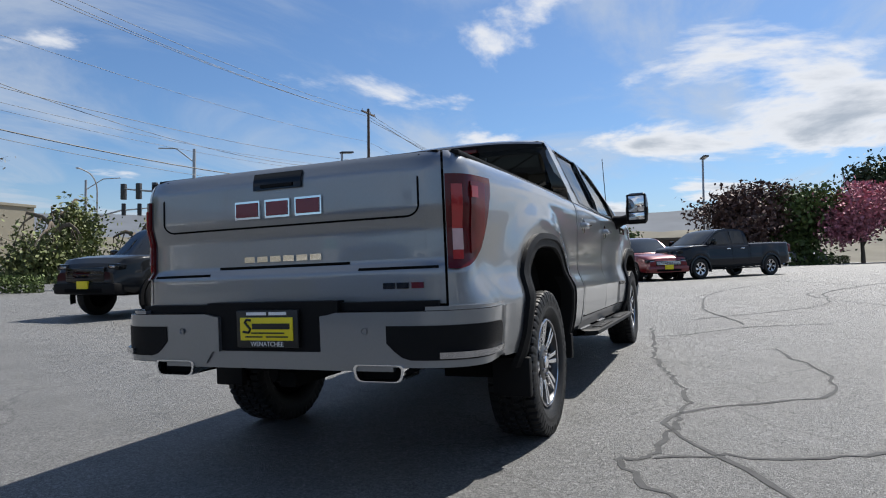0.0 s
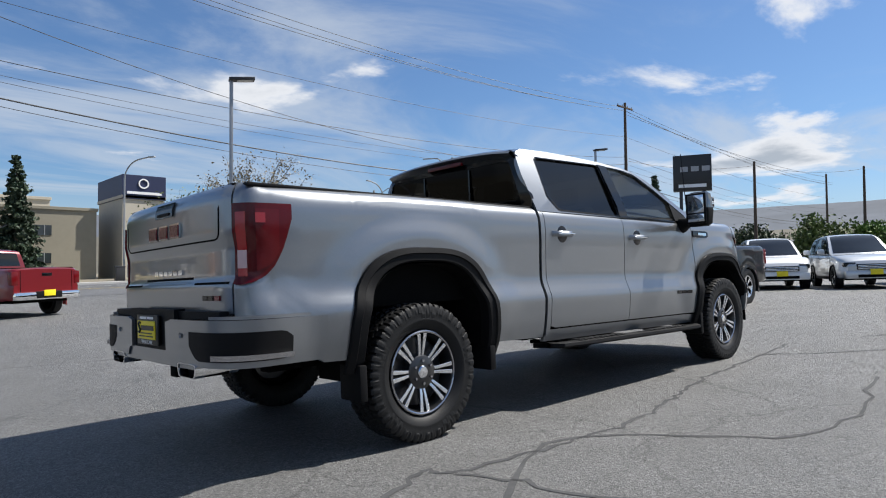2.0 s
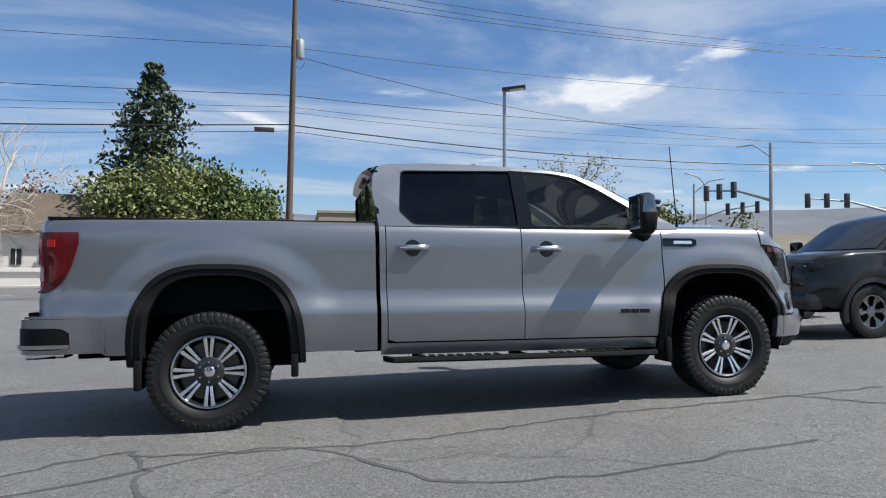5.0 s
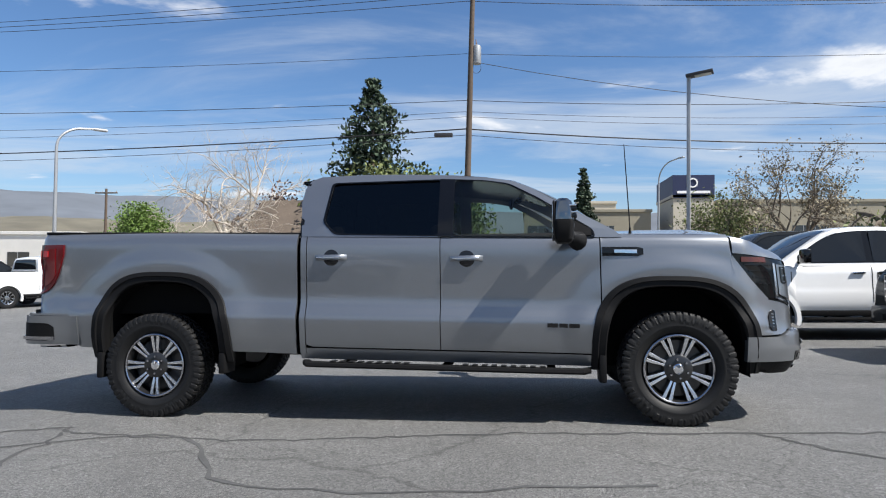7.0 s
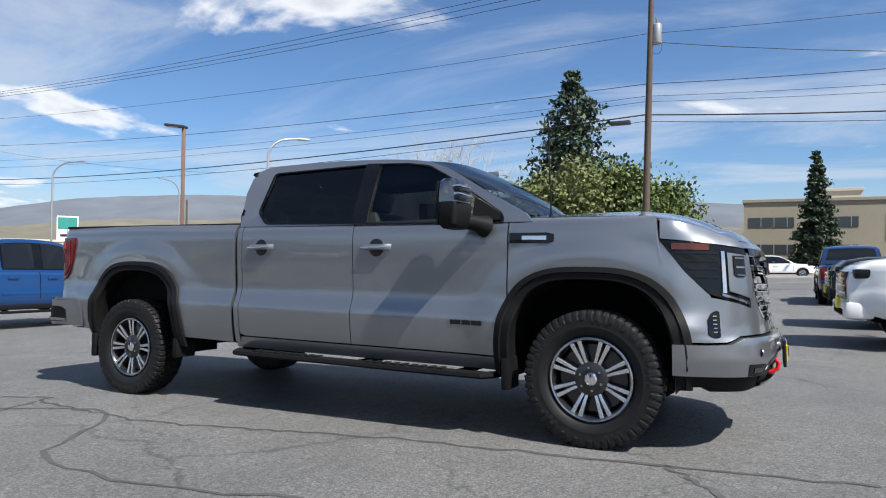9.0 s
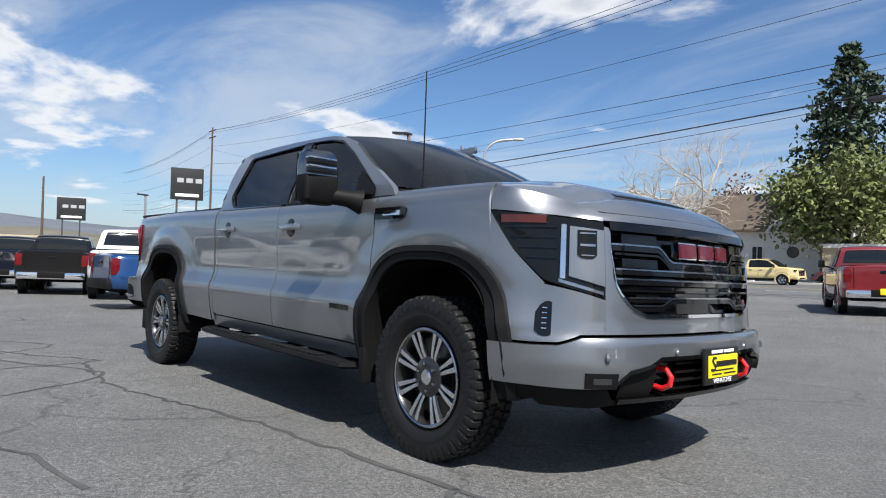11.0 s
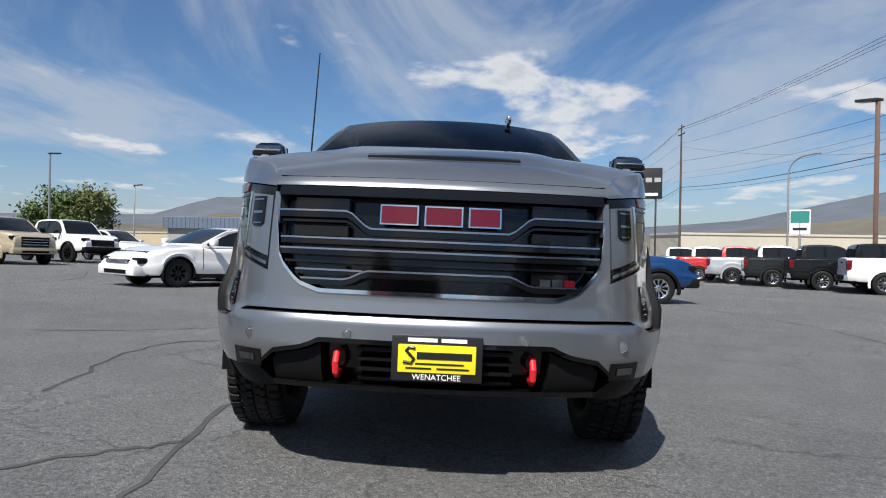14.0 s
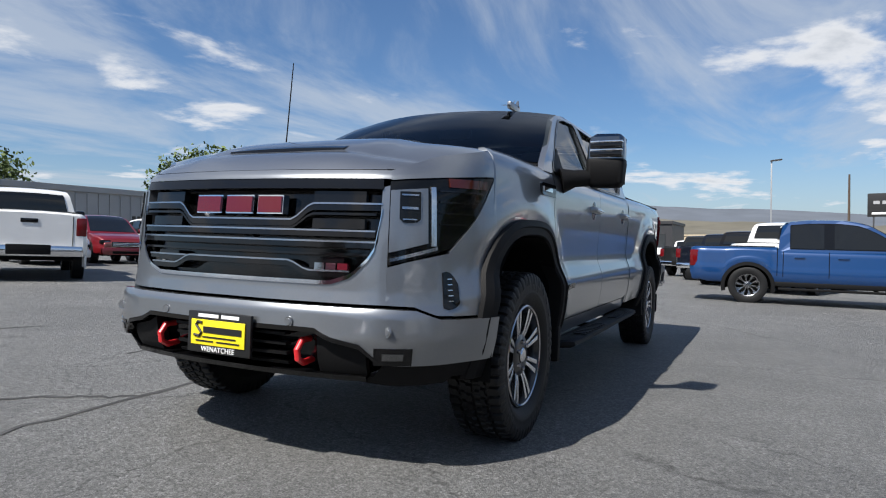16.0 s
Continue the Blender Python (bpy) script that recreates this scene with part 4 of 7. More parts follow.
CAB = [(1.185, 1.40), (1.150, 1.68), (1.165, 1.80), (1.20, 1.868), (1.28, 1.902), (1.63, 1.922), (2.0, 1.922), (2.36, 1.908), (2.62, 1.888), (2.80, 1.858), (2.95, 1.802), (3.05, 1.748), (3.26, 1.625), (3.57, 1.455), (3.62, 1.40)]
W_REAR = rounded([(1.455, 1.425), (1.36, 1.52), (1.395, 1.838), (2.262, 1.866), (2.262, 1.412)], .035)
W_FRONT = rounded([(2.372, 1.410), (2.372, 1.866), (2.62, 1.852), (2.80, 1.818), (3.02, 1.700), (3.40, 1.468), (3.42, 1.405)], .03)
for s in (-1, 1):
    f = lambda a, b, s=s: cab_at(a, b, s)
    part("cab_side", prism(bmesh.new(), [CAB, W_REAR, W_FRONT], f, Vector((0, -s * .035, 0))), M["silver"], truck)
    for w, mm, nm in ((W_REAR, "glass_tint", "rear_window"), (W_FRONT, "glass_front", "front_window")):
        g = part(nm, prism(bmesh.new(), [w], lambda a, b, s=s: cab_at(a, b, s, -.014), None), M[mm], truck, "dark tinted side window" if mm == "glass_tint" else "")
        face_out(g, (0, s, 0)).visible_shadow = False
        bm = bmesh.new()
        ring = [[cab_at(w[i % len(w)][0], w[i % len(w)][1], s, o) for o in (.004, .004, -.03)] for i in range(len(w) + 1)]
        c = Vector((sum(p[0] for p in w) / len(w), 0, sum(p[1] for p in w) / len(w)))
        for k, r in enumerate(ring):
            x0, z0 = w[k % len(w)]
            d = Vector((x0 - c.x, z0 - c.z)).normalized() * .016
            r[0] = cab_at(x0 + d.x, z0 + d.y, s, .004)
        add_grid(bm, ring)
        part("window_seal", bm, M["black_gloss"], g)
    part("pillar_cover", prism(bmesh.new(), [[(2.258, 1.405), (2.258, 1.50), (2.258, 1.84), (2.258, 1.876), (2.376, 1.872), (2.376, 1.84), (2.376, 1.50), (2.376, 1.405)]], lambda a, b, s=s: cab_at(a, b, s, .008), Vector((0, -s * .01, 0))), M["black_gloss"], truck)
    part("mirror_sail", prism(bmesh.new(), [[(3.20, 1.415), (3.20, 1.578), (3.40, 1.462), (3.405, 1.415)]], lambda a, b, s=s: cab_at(a, b, s, .004), Vector((0, -s * .01, 0))), M["black_plastic"], truck)
    bm = tube([skin(u_side(x), 1.412, s, -.02) for x in np.linspace(1.36, 3.42, 12)], .010, 6)
    part("belt_trim", bm, M["black_gloss"], truck)
    # tow mirror
    bm = bmesh.new()
    rows = []
    for z, y0, y1, x0, x1 in ((1.30, 1.08, 1.245, 3.145, 3.24), (1.325, 1.065, 1.265, 3.125, 3.262), (1.44, 1.06, 1.275, 3.12, 3.275), (1.46, 1.062, 1.272, 3.12, 3.27)):
        ring = rounded([(x0, y0), (x1, y0), (x1 - .02, y1), (x0, y1)], .03)
        rows.append([(a, s * b, z) for a, b in ring + ring[:1]])
    add_grid(bm, rows)
    for r in (rows[0], rows[-1]):
        bm.faces.new([bm.verts.new(p) for p in r[:-1]])
    mirror = part("tow_mirror", bm, M["black_plastic"], truck, "black tow mirror with a smoked chrome cap")
    bm = bmesh.new()
    rows = []
    for z, y0, y1, x0, x1 in ((1.462, 1.062, 1.272, 3.122, 3.27), (1.53, 1.066, 1.272, 3.124, 3.268), (1.59, 1.075, 1.265, 3.13, 3.258), (1.61, 1.10, 1.245, 3.15, 3.235)):
        ring = rounded([(x0, y0), (x1, y0), (x1 - .02, y1), (x0, y1)], .035)
        rows.append([(a, s * b, z) for a, b in ring + ring[:1]])
    add_grid(bm, rows)
    bm.faces.new([bm.verts.new(p) for p in rows[-1][:-1]])
    part("mirror_cap", bm, M["mirror_chrome"], mirror, "smoked chrome mirror cap")
    for z, h, mm in ((1.485, .014, "black_gloss"), (1.535, .014, "black_gloss"), (1.510, .005, "chrome"), (1.558, .005, "chrome")):
        part("mirror_lamp", box((3.20, min(s * 1.085, s * 1.266), z - h), (3.274, max(s * 1.085, s * 1.266), z + h), .003), M[mm], mirror)
    part("mirror_bezel", box((3.112, min(s * 1.075, s * 1.262), 1.322), (3.126, max(s * 1.075, s * 1.262), 1.595), .006), M["black_plastic"], mirror)
    part("mirror_glass", box((3.108, min(s * 1.094, s * 1.244), 1.420), (3.113, max(s * 1.094, s * 1.244), 1.578), .002), M["chrome"], mirror)
    part("mirror_glass", box((3.108, min(s * 1.094, s * 1.244), 1.340), (3.113, max(s * 1.094, s * 1.244), 1.408), .002), M["chrome"], mirror)
    part("mirror_arm", tube([(3.30, s * .93, 1.33), (3.27, s * 1.00, 1.345), (3.20, s * 1.10, 1.36)], [.075, .05, .05], 12), M["black_plastic"], mirror)
# roof
bm = bmesh.new()
rail = [p for p in CAB[3:10]]
rx = np.linspace(1.20, 2.80, 24)
rows = []
for x in rx:
    z = lerp_at(x, rail)
    e = cab_at(x, z, 1)
    rows.append([(e.x + .10 * ease(x, 2.4, 2.8) * (1 - t * t) - .02 * (1 - ease(x, 1.2, 1.4)) * (1 - t * t), t * e.y, e.z + .040 * (1 - abs(t) ** 2.6)) for t in np.linspace(-1, 1, 21)])
add_grid(bm, rows)
roof = part("roof", bm, M["silver"], truck)
front_edge, rear_edge = rows[-1], rows[0]
bm = bmesh.new()
rows = []
for k in range(13):
    t = k / 12
    row = []
    for j, a in enumerate(np.linspace(-1, 1, 21)):
        b0 = Vector((3.50 + .13 * (1 - a * a), .885 * a, 1.415))
        top = Vector(front_edge[j])
        row.append(top.lerp(b0, t) + Vector((.02, 0, .03)) * math.sin(math.pi * t))
    rows.append(row)
add_grid(bm, rows)
shield = part("windscreen", bm, M["glass_shield"], truck)
face_out(shield, (1, 0, 1)).visible_shadow = False
bm = bmesh.new()
add_grid(bm, [[Vector(p) + Vector((dx, 0, dz)) for p in front_edge] for dx, dz in ((-.01, .004), (.05, -.022))])
part("screen_band", bm, M["black_gloss"], shield)
# back of the cab with its window
back = [(-.90, 1.36), (-.885, 1.50), (-.74, 1.84), (-.68, 1.885), (.68, 1.885), (.74, 1.84), (.885, 1.50), (.90, 1.36)]
hole = rounded([(-.80, 1.44), (-.70, 1.80), (.70, 1.80), (.80, 1.44)], .04)
bx = lambda a, b: Vector((1.168 + .0 * a - .02 * ease(b, 1.4, 1.7) + .05 * ease(b, 1.78, 1.9), a, b))
part("cab_back", prism(bmesh.new(), [back, hole], bx, Vector((.03, 0, 0))), M["black_gloss"], truck)
g = part("rear_screen", prism(bmesh.new(), [hole], lambda a, b: bx(a, b) + Vector((.008, 0, 0)), None), M["glass_rear"], truck, "dark tinted rear window")
face_out(g, (-1, 0, 0))
for y in (-.27, .27):
    part("screen_bar", box((1.15, y - .008, 1.45), (1.165, y + .008, 1.79)), M["black_gloss"], g)
part("brake_light", box((1.135, -.20, 1.835), (1.17, .20, 1.865), .006), M["red_lens"], truck, "red high brake light")
bm = bmesh.new()
add_grid(bm, [[Vector(p) + Vector((dx, 0, dz)) for p in rear_edge] for dx, dz in ((.0, .002), (-.06, -.004), (-.075, -.02), (-.03, -.05), (.03, -.09))])
part("roof_lip", bm, M["silver"], roof)
bm = bmesh.new()
add_grid(bm, [[(2.93 - .20 * t + .0, .42 + w * (1 - t) * .03, 1.885 + .075 * t * t + .004) for w in (-1, 0, 1)] for t in np.linspace(0, 1, 6)])
add_box(bm, (2.66, .405, 1.88), (2.86, .435, 1.93), .012)
add_tube(bm, [(2.70, .42, 1.92), (2.68, .42, 1.965)], [.02, .006], 8)
part("roof_antenna", bm, M["silver"], truck)
bm = tube([(3.70, -.79, 1.39), (3.70, -.79, 1.44), (3.674, -.769, 2.07)], [.013, .005, .0035], 6)
part("mast_antenna", bm, M["black_plastic"], truck)
# inside
inside = part("cabin_floor", box((1.22, -.86, .62), (3.45, .86, .70)), M["interior"], truck)
for s in (-1, 1):
    part("door_lining", box((1.22, min(s * .86, s * .90), .66), (3.45, max(s * .86, s * .90), 1.395)), M["interior"], truck)
part("dashboard", box((3.02, -.84, .95), (3.48, .84, 1.36), .05), M["interior"], truck)
part("steering_wheel", lathe(bmesh.new(), [(.185 + .014 * math.cos(a), .014 * math.sin(a)) for a in np.linspace(0, 2 * math.pi, 9)], 28, "y"), M["interior"], truck).matrix_basis = pose(2.93, .40, 1.33, 0, 0, 90) @ pose(0, 0, 0, 25, 0, 0)
for x in (2.25, 1.40):
    for y in (-.42, .42):
        st = part("seat", box((x, y - .26, .80), (x + .52, y + .26, 1.0), .06), M["seat"], truck)
        part("seat_back", box((x - .02, y - .25, .95), (x + .13, y + .25, 1.50), .06, Matrix.Translation((x, 0, .95)) @ Matrix.Rotation(radians(-9), 4, "Y") @ Matrix.Translation((-x, 0, -.95))), M["seat"], st)
        part("head_rest", box((x - .12, y - .13, 1.52), (x - .02, y + .13, 1.68), .04), M["seat"], st)
part("inner_mirror", box((2.78, -.12, 1.69), (2.81, .12, 1.76), .012), M["interior"], truck)
# underneath
bm = bmesh.new()
for s in (-1, 1):
    add_box(bm, (-.75, s * .45 - .05, .46), (4.75, s * .45 + .05, .60))
add_box(bm, (1.0, -.88, .48), (3.4, .88, .56))
add_box(bm, (-.95, -.78, .55), (-.50, .78, .80))
add_box(bm, (.60, -.78, .52), (1.15, .78, .80))
add_box(bm, (3.5, -.55, .40), (4.7, .55, 1.0))
add_tube(bm, [(0, -.75, .40), (0, .75, .40)], .05, 10)
add_tube(bm, [(3.98, -.75, .40), (3.98, .75, .40)], .04, 10)
add_tube(bm, [(-.95, .2, .50), (-.60, .0, .50), (-.60, -.45, .52)], .07, 10)
part("chassis", bm, M["under"], truck)


# wheels: built once, the meshes shared
def tyre_mesh(r, pitches=44, fine=8):
    """An all-terrain tyre as one moulded skin: tread blocks, grooves and shoulder lugs stand out of it."""
    bm = bmesh.new()
    wall = [(.248, .090), (.262, .105), (.285, .120), (.305, .127), (.312, .1285), (.318, .127), (.336, .130), (.348, .130), (.352, .129), (.372, .1265), (.384, .1235), (.389, .1225)]
    tread = [(r - .004, .1195), (r - .001, .112), (r, .100), (r, .0735), (r, .0715), (r, .0600), (r, .0580), (r, .036), (r, .034), (r, .0075), (r, .0055)]
    prof = [(a, -b, k) for k, (a, b) in enumerate(wall + tread)]
    prof += [(a, -b, k) for a, b, k in prof[::-1]]
    n = pitches * fine
    rings = []
    for a, y, k in prof:
        ring = []
        for j in range(n):
            p = (j % fine) / fine
            pitch = j // fine
            other = (p + (.5 if y > 0 else 0)) % 1
            rad, yy = a, y
            if k >= len(wall):
                w = abs(y)
                wob = .004 if p < .5 else -.004
                if w > .0725:
                    deep = .013 if other > .70 else 0
                    deep += .004 if (pitch % 2 and w > .105) else 0
                elif w > .059:
                    deep = .012
                elif w > .035:
                    deep = .012 if (other + .3) % 1 > .72 else 0
                elif w > .0065:
                    deep = .012 if (other + .55) % 1 > .76 else (.004 if abs(p - .4) < .08 else 0)
                else:
                    deep = .011
                rad = a - deep
                yy = y + (wob if .02 < w < .075 else 0)
            elif k >= 8:
                lug = other < .62 and (k >= 9 or pitch % 2 == 0)
                yy = y + math.copysign(.004 if lug else -.001, y)
            elif 5 < k < 8 and pitch % 11 in (2, 3, 4) and p < .75:
                yy = y + math.copysign(.0015, y)
            t = 2 * math.pi * j / n
            ring.append(bm.verts.new((rad * math.cos(t), yy, rad * math.sin(t))))
        rings.append(ring)
    for a, b in zip(rings, rings[1:]):
        for j in range(n):
            bm.faces.new((a[j], a[(j + 1) % n], b[(j + 1) % n], b[j]))
    return mesh_of(bm, "tyre", M["rubber"], 28)


def mesh_of(bm, name, material, sharp=35):
    bmesh.ops.recalc_face_normals(bm, faces=bm.faces)
    me = bpy.data.meshes.new(name)
    bm.to_mesh(me)
    bm.free()
    me.materials.append(material)
    me.shade_smooth()
    me.set_sharp_from_angle(angle=radians(sharp))
    return me


TYRE = tyre_mesh(.407, 54)
RIM = mesh_of(lathe(bmesh.new(), [(.225, -.10), (.222, .02), (.222, .085), (.232, .105), (.240, .108), (.248, .104), (.25, .092), (.245, .07)], 64, "y"), "rim", M["rim_black"])
LIP = mesh_of(lathe(bmesh.new(), [(.233, .1065), (.240, .111), (.247, .107), (.249, .10)], 64, "y"), "rim_lip", M["satin_chrome"])
DISC = mesh_of(lathe(bmesh.new(), [(.001, .02), (.20, .02), (.223, .0), (.223, -.05)], 48, "y"), "disc", M["rim_black"])
SPOKES = []
for sgn in (-1, 1):
    vs = []
    for x, h0, h1, y in ((.086, .004, .020, .080), (.125, .005, .023, .090), (.17, .008, .029, .096), (.232, .012, .038, .102)):
        vs.append([(x, y - .03, sgn * h0), (x, y - .001, sgn * h0), (x, y, sgn * (h0 + .002)), (x, y, sgn * (h1 - .002)), (x, y - .001, sgn * h1), (x, y - .03, sgn * h1)])
    bm = bmesh.new()
    add_grid(bm, [v + v[:1] for v in vs])
    SPOKES.append(mesh_of(bm, "spoke", M["machined"], 25))
HUB = mesh_of(lathe(bmesh.new(), [(.001, .098), (.036, .096), (.040, .091), (.090, .089), (.100, .082), (.102, .0)], 36, "y"), "hub", M["rim_black"])
CAP = mesh_of(lathe(bmesh.new(), [(.001, .104), (.030, .102), (.037, .096)], 30, "y"), "hub_cap", M["chrome"])
NUT = mesh_of(lathe(bmesh.new(), [(.001, .104), (.008, .104), (.011, .096), (.011, .07)], 6, "y"), "lug_nut", M["satin_chrome"], 20)
for x in (0.0, 3.988):
    for s in (-1, 1):
        w = part("wheel", TYRE, None, truck, "black all-terrain tyre on a machined alloy rim")
        w.matrix_basis = pose(x, s * .868, .401, 0, 17 * x, 0 if s > 0 else 180)
        rim = part("rim", RIM, None, w)
        for k in range(8):
            for me in SPOKES:
                part("spoke", me, None, rim).matrix_basis = Matrix.Rotation(2 * math.pi * k / 8, 4, "Y")
        for me in (LIP, DISC, HUB, CAP):
            part(me.name, me, None, rim)
        for k in range(6):
            part("lug_nut", NUT, None, rim).matrix_basis = Matrix.Rotation(2 * math.pi * (k + .5) / 6, 4, "Y") @ Matrix.Translation((.067, 0, 0))


# ---- other vehicles ----
CAR_TYRE = mesh_of(lathe(bmesh.new(), [(.62, -.30), (.72, -.34), (.90, -.34), (.985, -.30), (1.0, -.15), (1.0, .15), (.985, .30), (.90, .34), (.72, .34), (.62, .30)], 36, "y"), "tyre", M["rubber"])


def rim_mesh(spokes, metal_m, dark_m):
    """A cast rim: dished hub, spokes and lip in one piece, with the brake disc behind."""
    bm = bmesh.new()
    n = spokes * 8
    prof = [(.001, .24), (.07, .25), (.13, .235), (.20, .20), (.32, .215), (.45, .235), (.56, .25), (.60, .28), (.645, .29), (.66, .26)]
    rings = [[bm.verts.new((a * math.cos(2 * math.pi * k / n), y, a * math.sin(2 * math.pi * k / n))) for k in range(n)] for a, y in prof]
    for i, (a, b) in enumerate(zip(rings, rings[1:])):
        for k in range(n):
            if 3 <= i <= 5 and k % 8 >= (3 if i < 5 else 4):
                continue
            bm.faces.new((a[k], a[(k + 1) % n], b[(k + 1) % n], b[k]))
    bmesh.ops.solidify(bm, geom=bm.faces[:], thickness=.06)
    a = mesh_of(bm, "rim", metal_m)
    b = mesh_of(lathe(bmesh.new(), [(.001, .08), (.56, .08), (.57, -.1)], 30, "y"), "brake_disc", dark_m)
    return a, b


RIM_A = rim_mesh(6, M["machined"], M["under"])
RIM_B = rim_mesh(10, M["machined"], M["under"])
RIM_C = rim_mesh(8, M["rim_black"], M["under"])
# length, wheelbase, rear overhang, half width, tyre radius, sill, body's top line, cab outline, side windows (from, to), belt
KINDS = {
    "pickup": (5.85, 3.72, 1.16, 1.00, .40, .46, [(-1.16, 1.28), (-1.10, 1.32), (1.10, 1.32), (1.14, 1.27), (3.1, 1.26), (3.35, 1.31), (4.0, 1.29), (4.40, 1.24), (4.58, 1.17), (4.66, 1.08), (4.69, .96)],
               [(1.13, 1.22), (1.15, 1.55), (1.19, 1.78), (1.32, 1.87), (1.8, 1.905), (2.25, 1.90), (2.52, 1.865), (2.75, 1.78), (3.02, 1.60), (3.32, 1.39), (3.50, 1.26)], ((1.36, 1.99), (2.10, 3.16)), 1.26),
    "midpickup": (5.40, 3.26, 1.16, .94, .39, .44, [(-1.16, 1.16), (-1.10, 1.20), (.55, 1.20), (.60, 1.15), (2.6, 1.14), (2.75, 1.18), (3.4, 1.16), (3.85, 1.10), (4.08, 1.02), (4.18, .92), (4.22, .80)],
                  [(.57, 1.10), (.59, 1.42), (.64, 1.66), (.78, 1.75), (1.2, 1.79), (1.7, 1.785), (1.98, 1.75), (2.22, 1.66), (2.50, 1.48), (2.80, 1.26), (2.95, 1.14)], ((.80, 1.40), (1.58, 2.66)), 1.14),
    "suv": (4.65, 2.75, .95, .92, .35, .34, [(-.95, .98), (-.90, 1.06), (-.7, 1.08), (1.9, 1.05), (2.1, 1.07), (2.9, 1.02), (3.35, .94), (3.58, .84), (3.68, .70)],
            [(-.92, 1.04), (-.82, 1.28), (-.66, 1.52), (-.44, 1.64), (.3, 1.71), (.85, 1.70), (1.20, 1.65), (1.50, 1.54), (1.86, 1.31), (2.25, 1.06)], ((-.66, -.10), (.0, .78), (.88, 1.98)), 1.06),
    "offroad": (5.5, 3.44, 1.0, 1.06, .45, .56, [(-1.0, 1.36), (.45, 1.38), (.5, 1.33), (2.8, 1.32), (2.9, 1.36), (3.9, 1.34), (4.25, 1.28), (4.40, 1.16), (4.47, 1.00)],
                [(.42, 1.30), (.46, 1.70), (.54, 1.92), (.70, 2.00), (1.3, 2.04), (2.0, 2.03), (2.32, 1.98), (2.56, 1.80), (2.86, 1.48), (3.02, 1.31)], ((.66, 1.52), (1.66, 2.76)), 1.32),
    "sedan": (4.65, 2.67, 1.02, .90, .335, .28, [(-1.02, .84), (-.96, .96), (-.78, 1.00), (0, .98), (1.9, .94), (2.1, .97), (2.8, .90), (3.25, .80), (3.50, .70), (3.62, .56)],
              [(-.82, .97), (-.45, 1.15), (-.05, 1.33), (.30, 1.41), (.72, 1.44), (1.05, 1.42), (1.35, 1.34), (1.75, 1.15), (2.18, .94)], ((-.50, .42), (.52, 1.90)), .96),
}


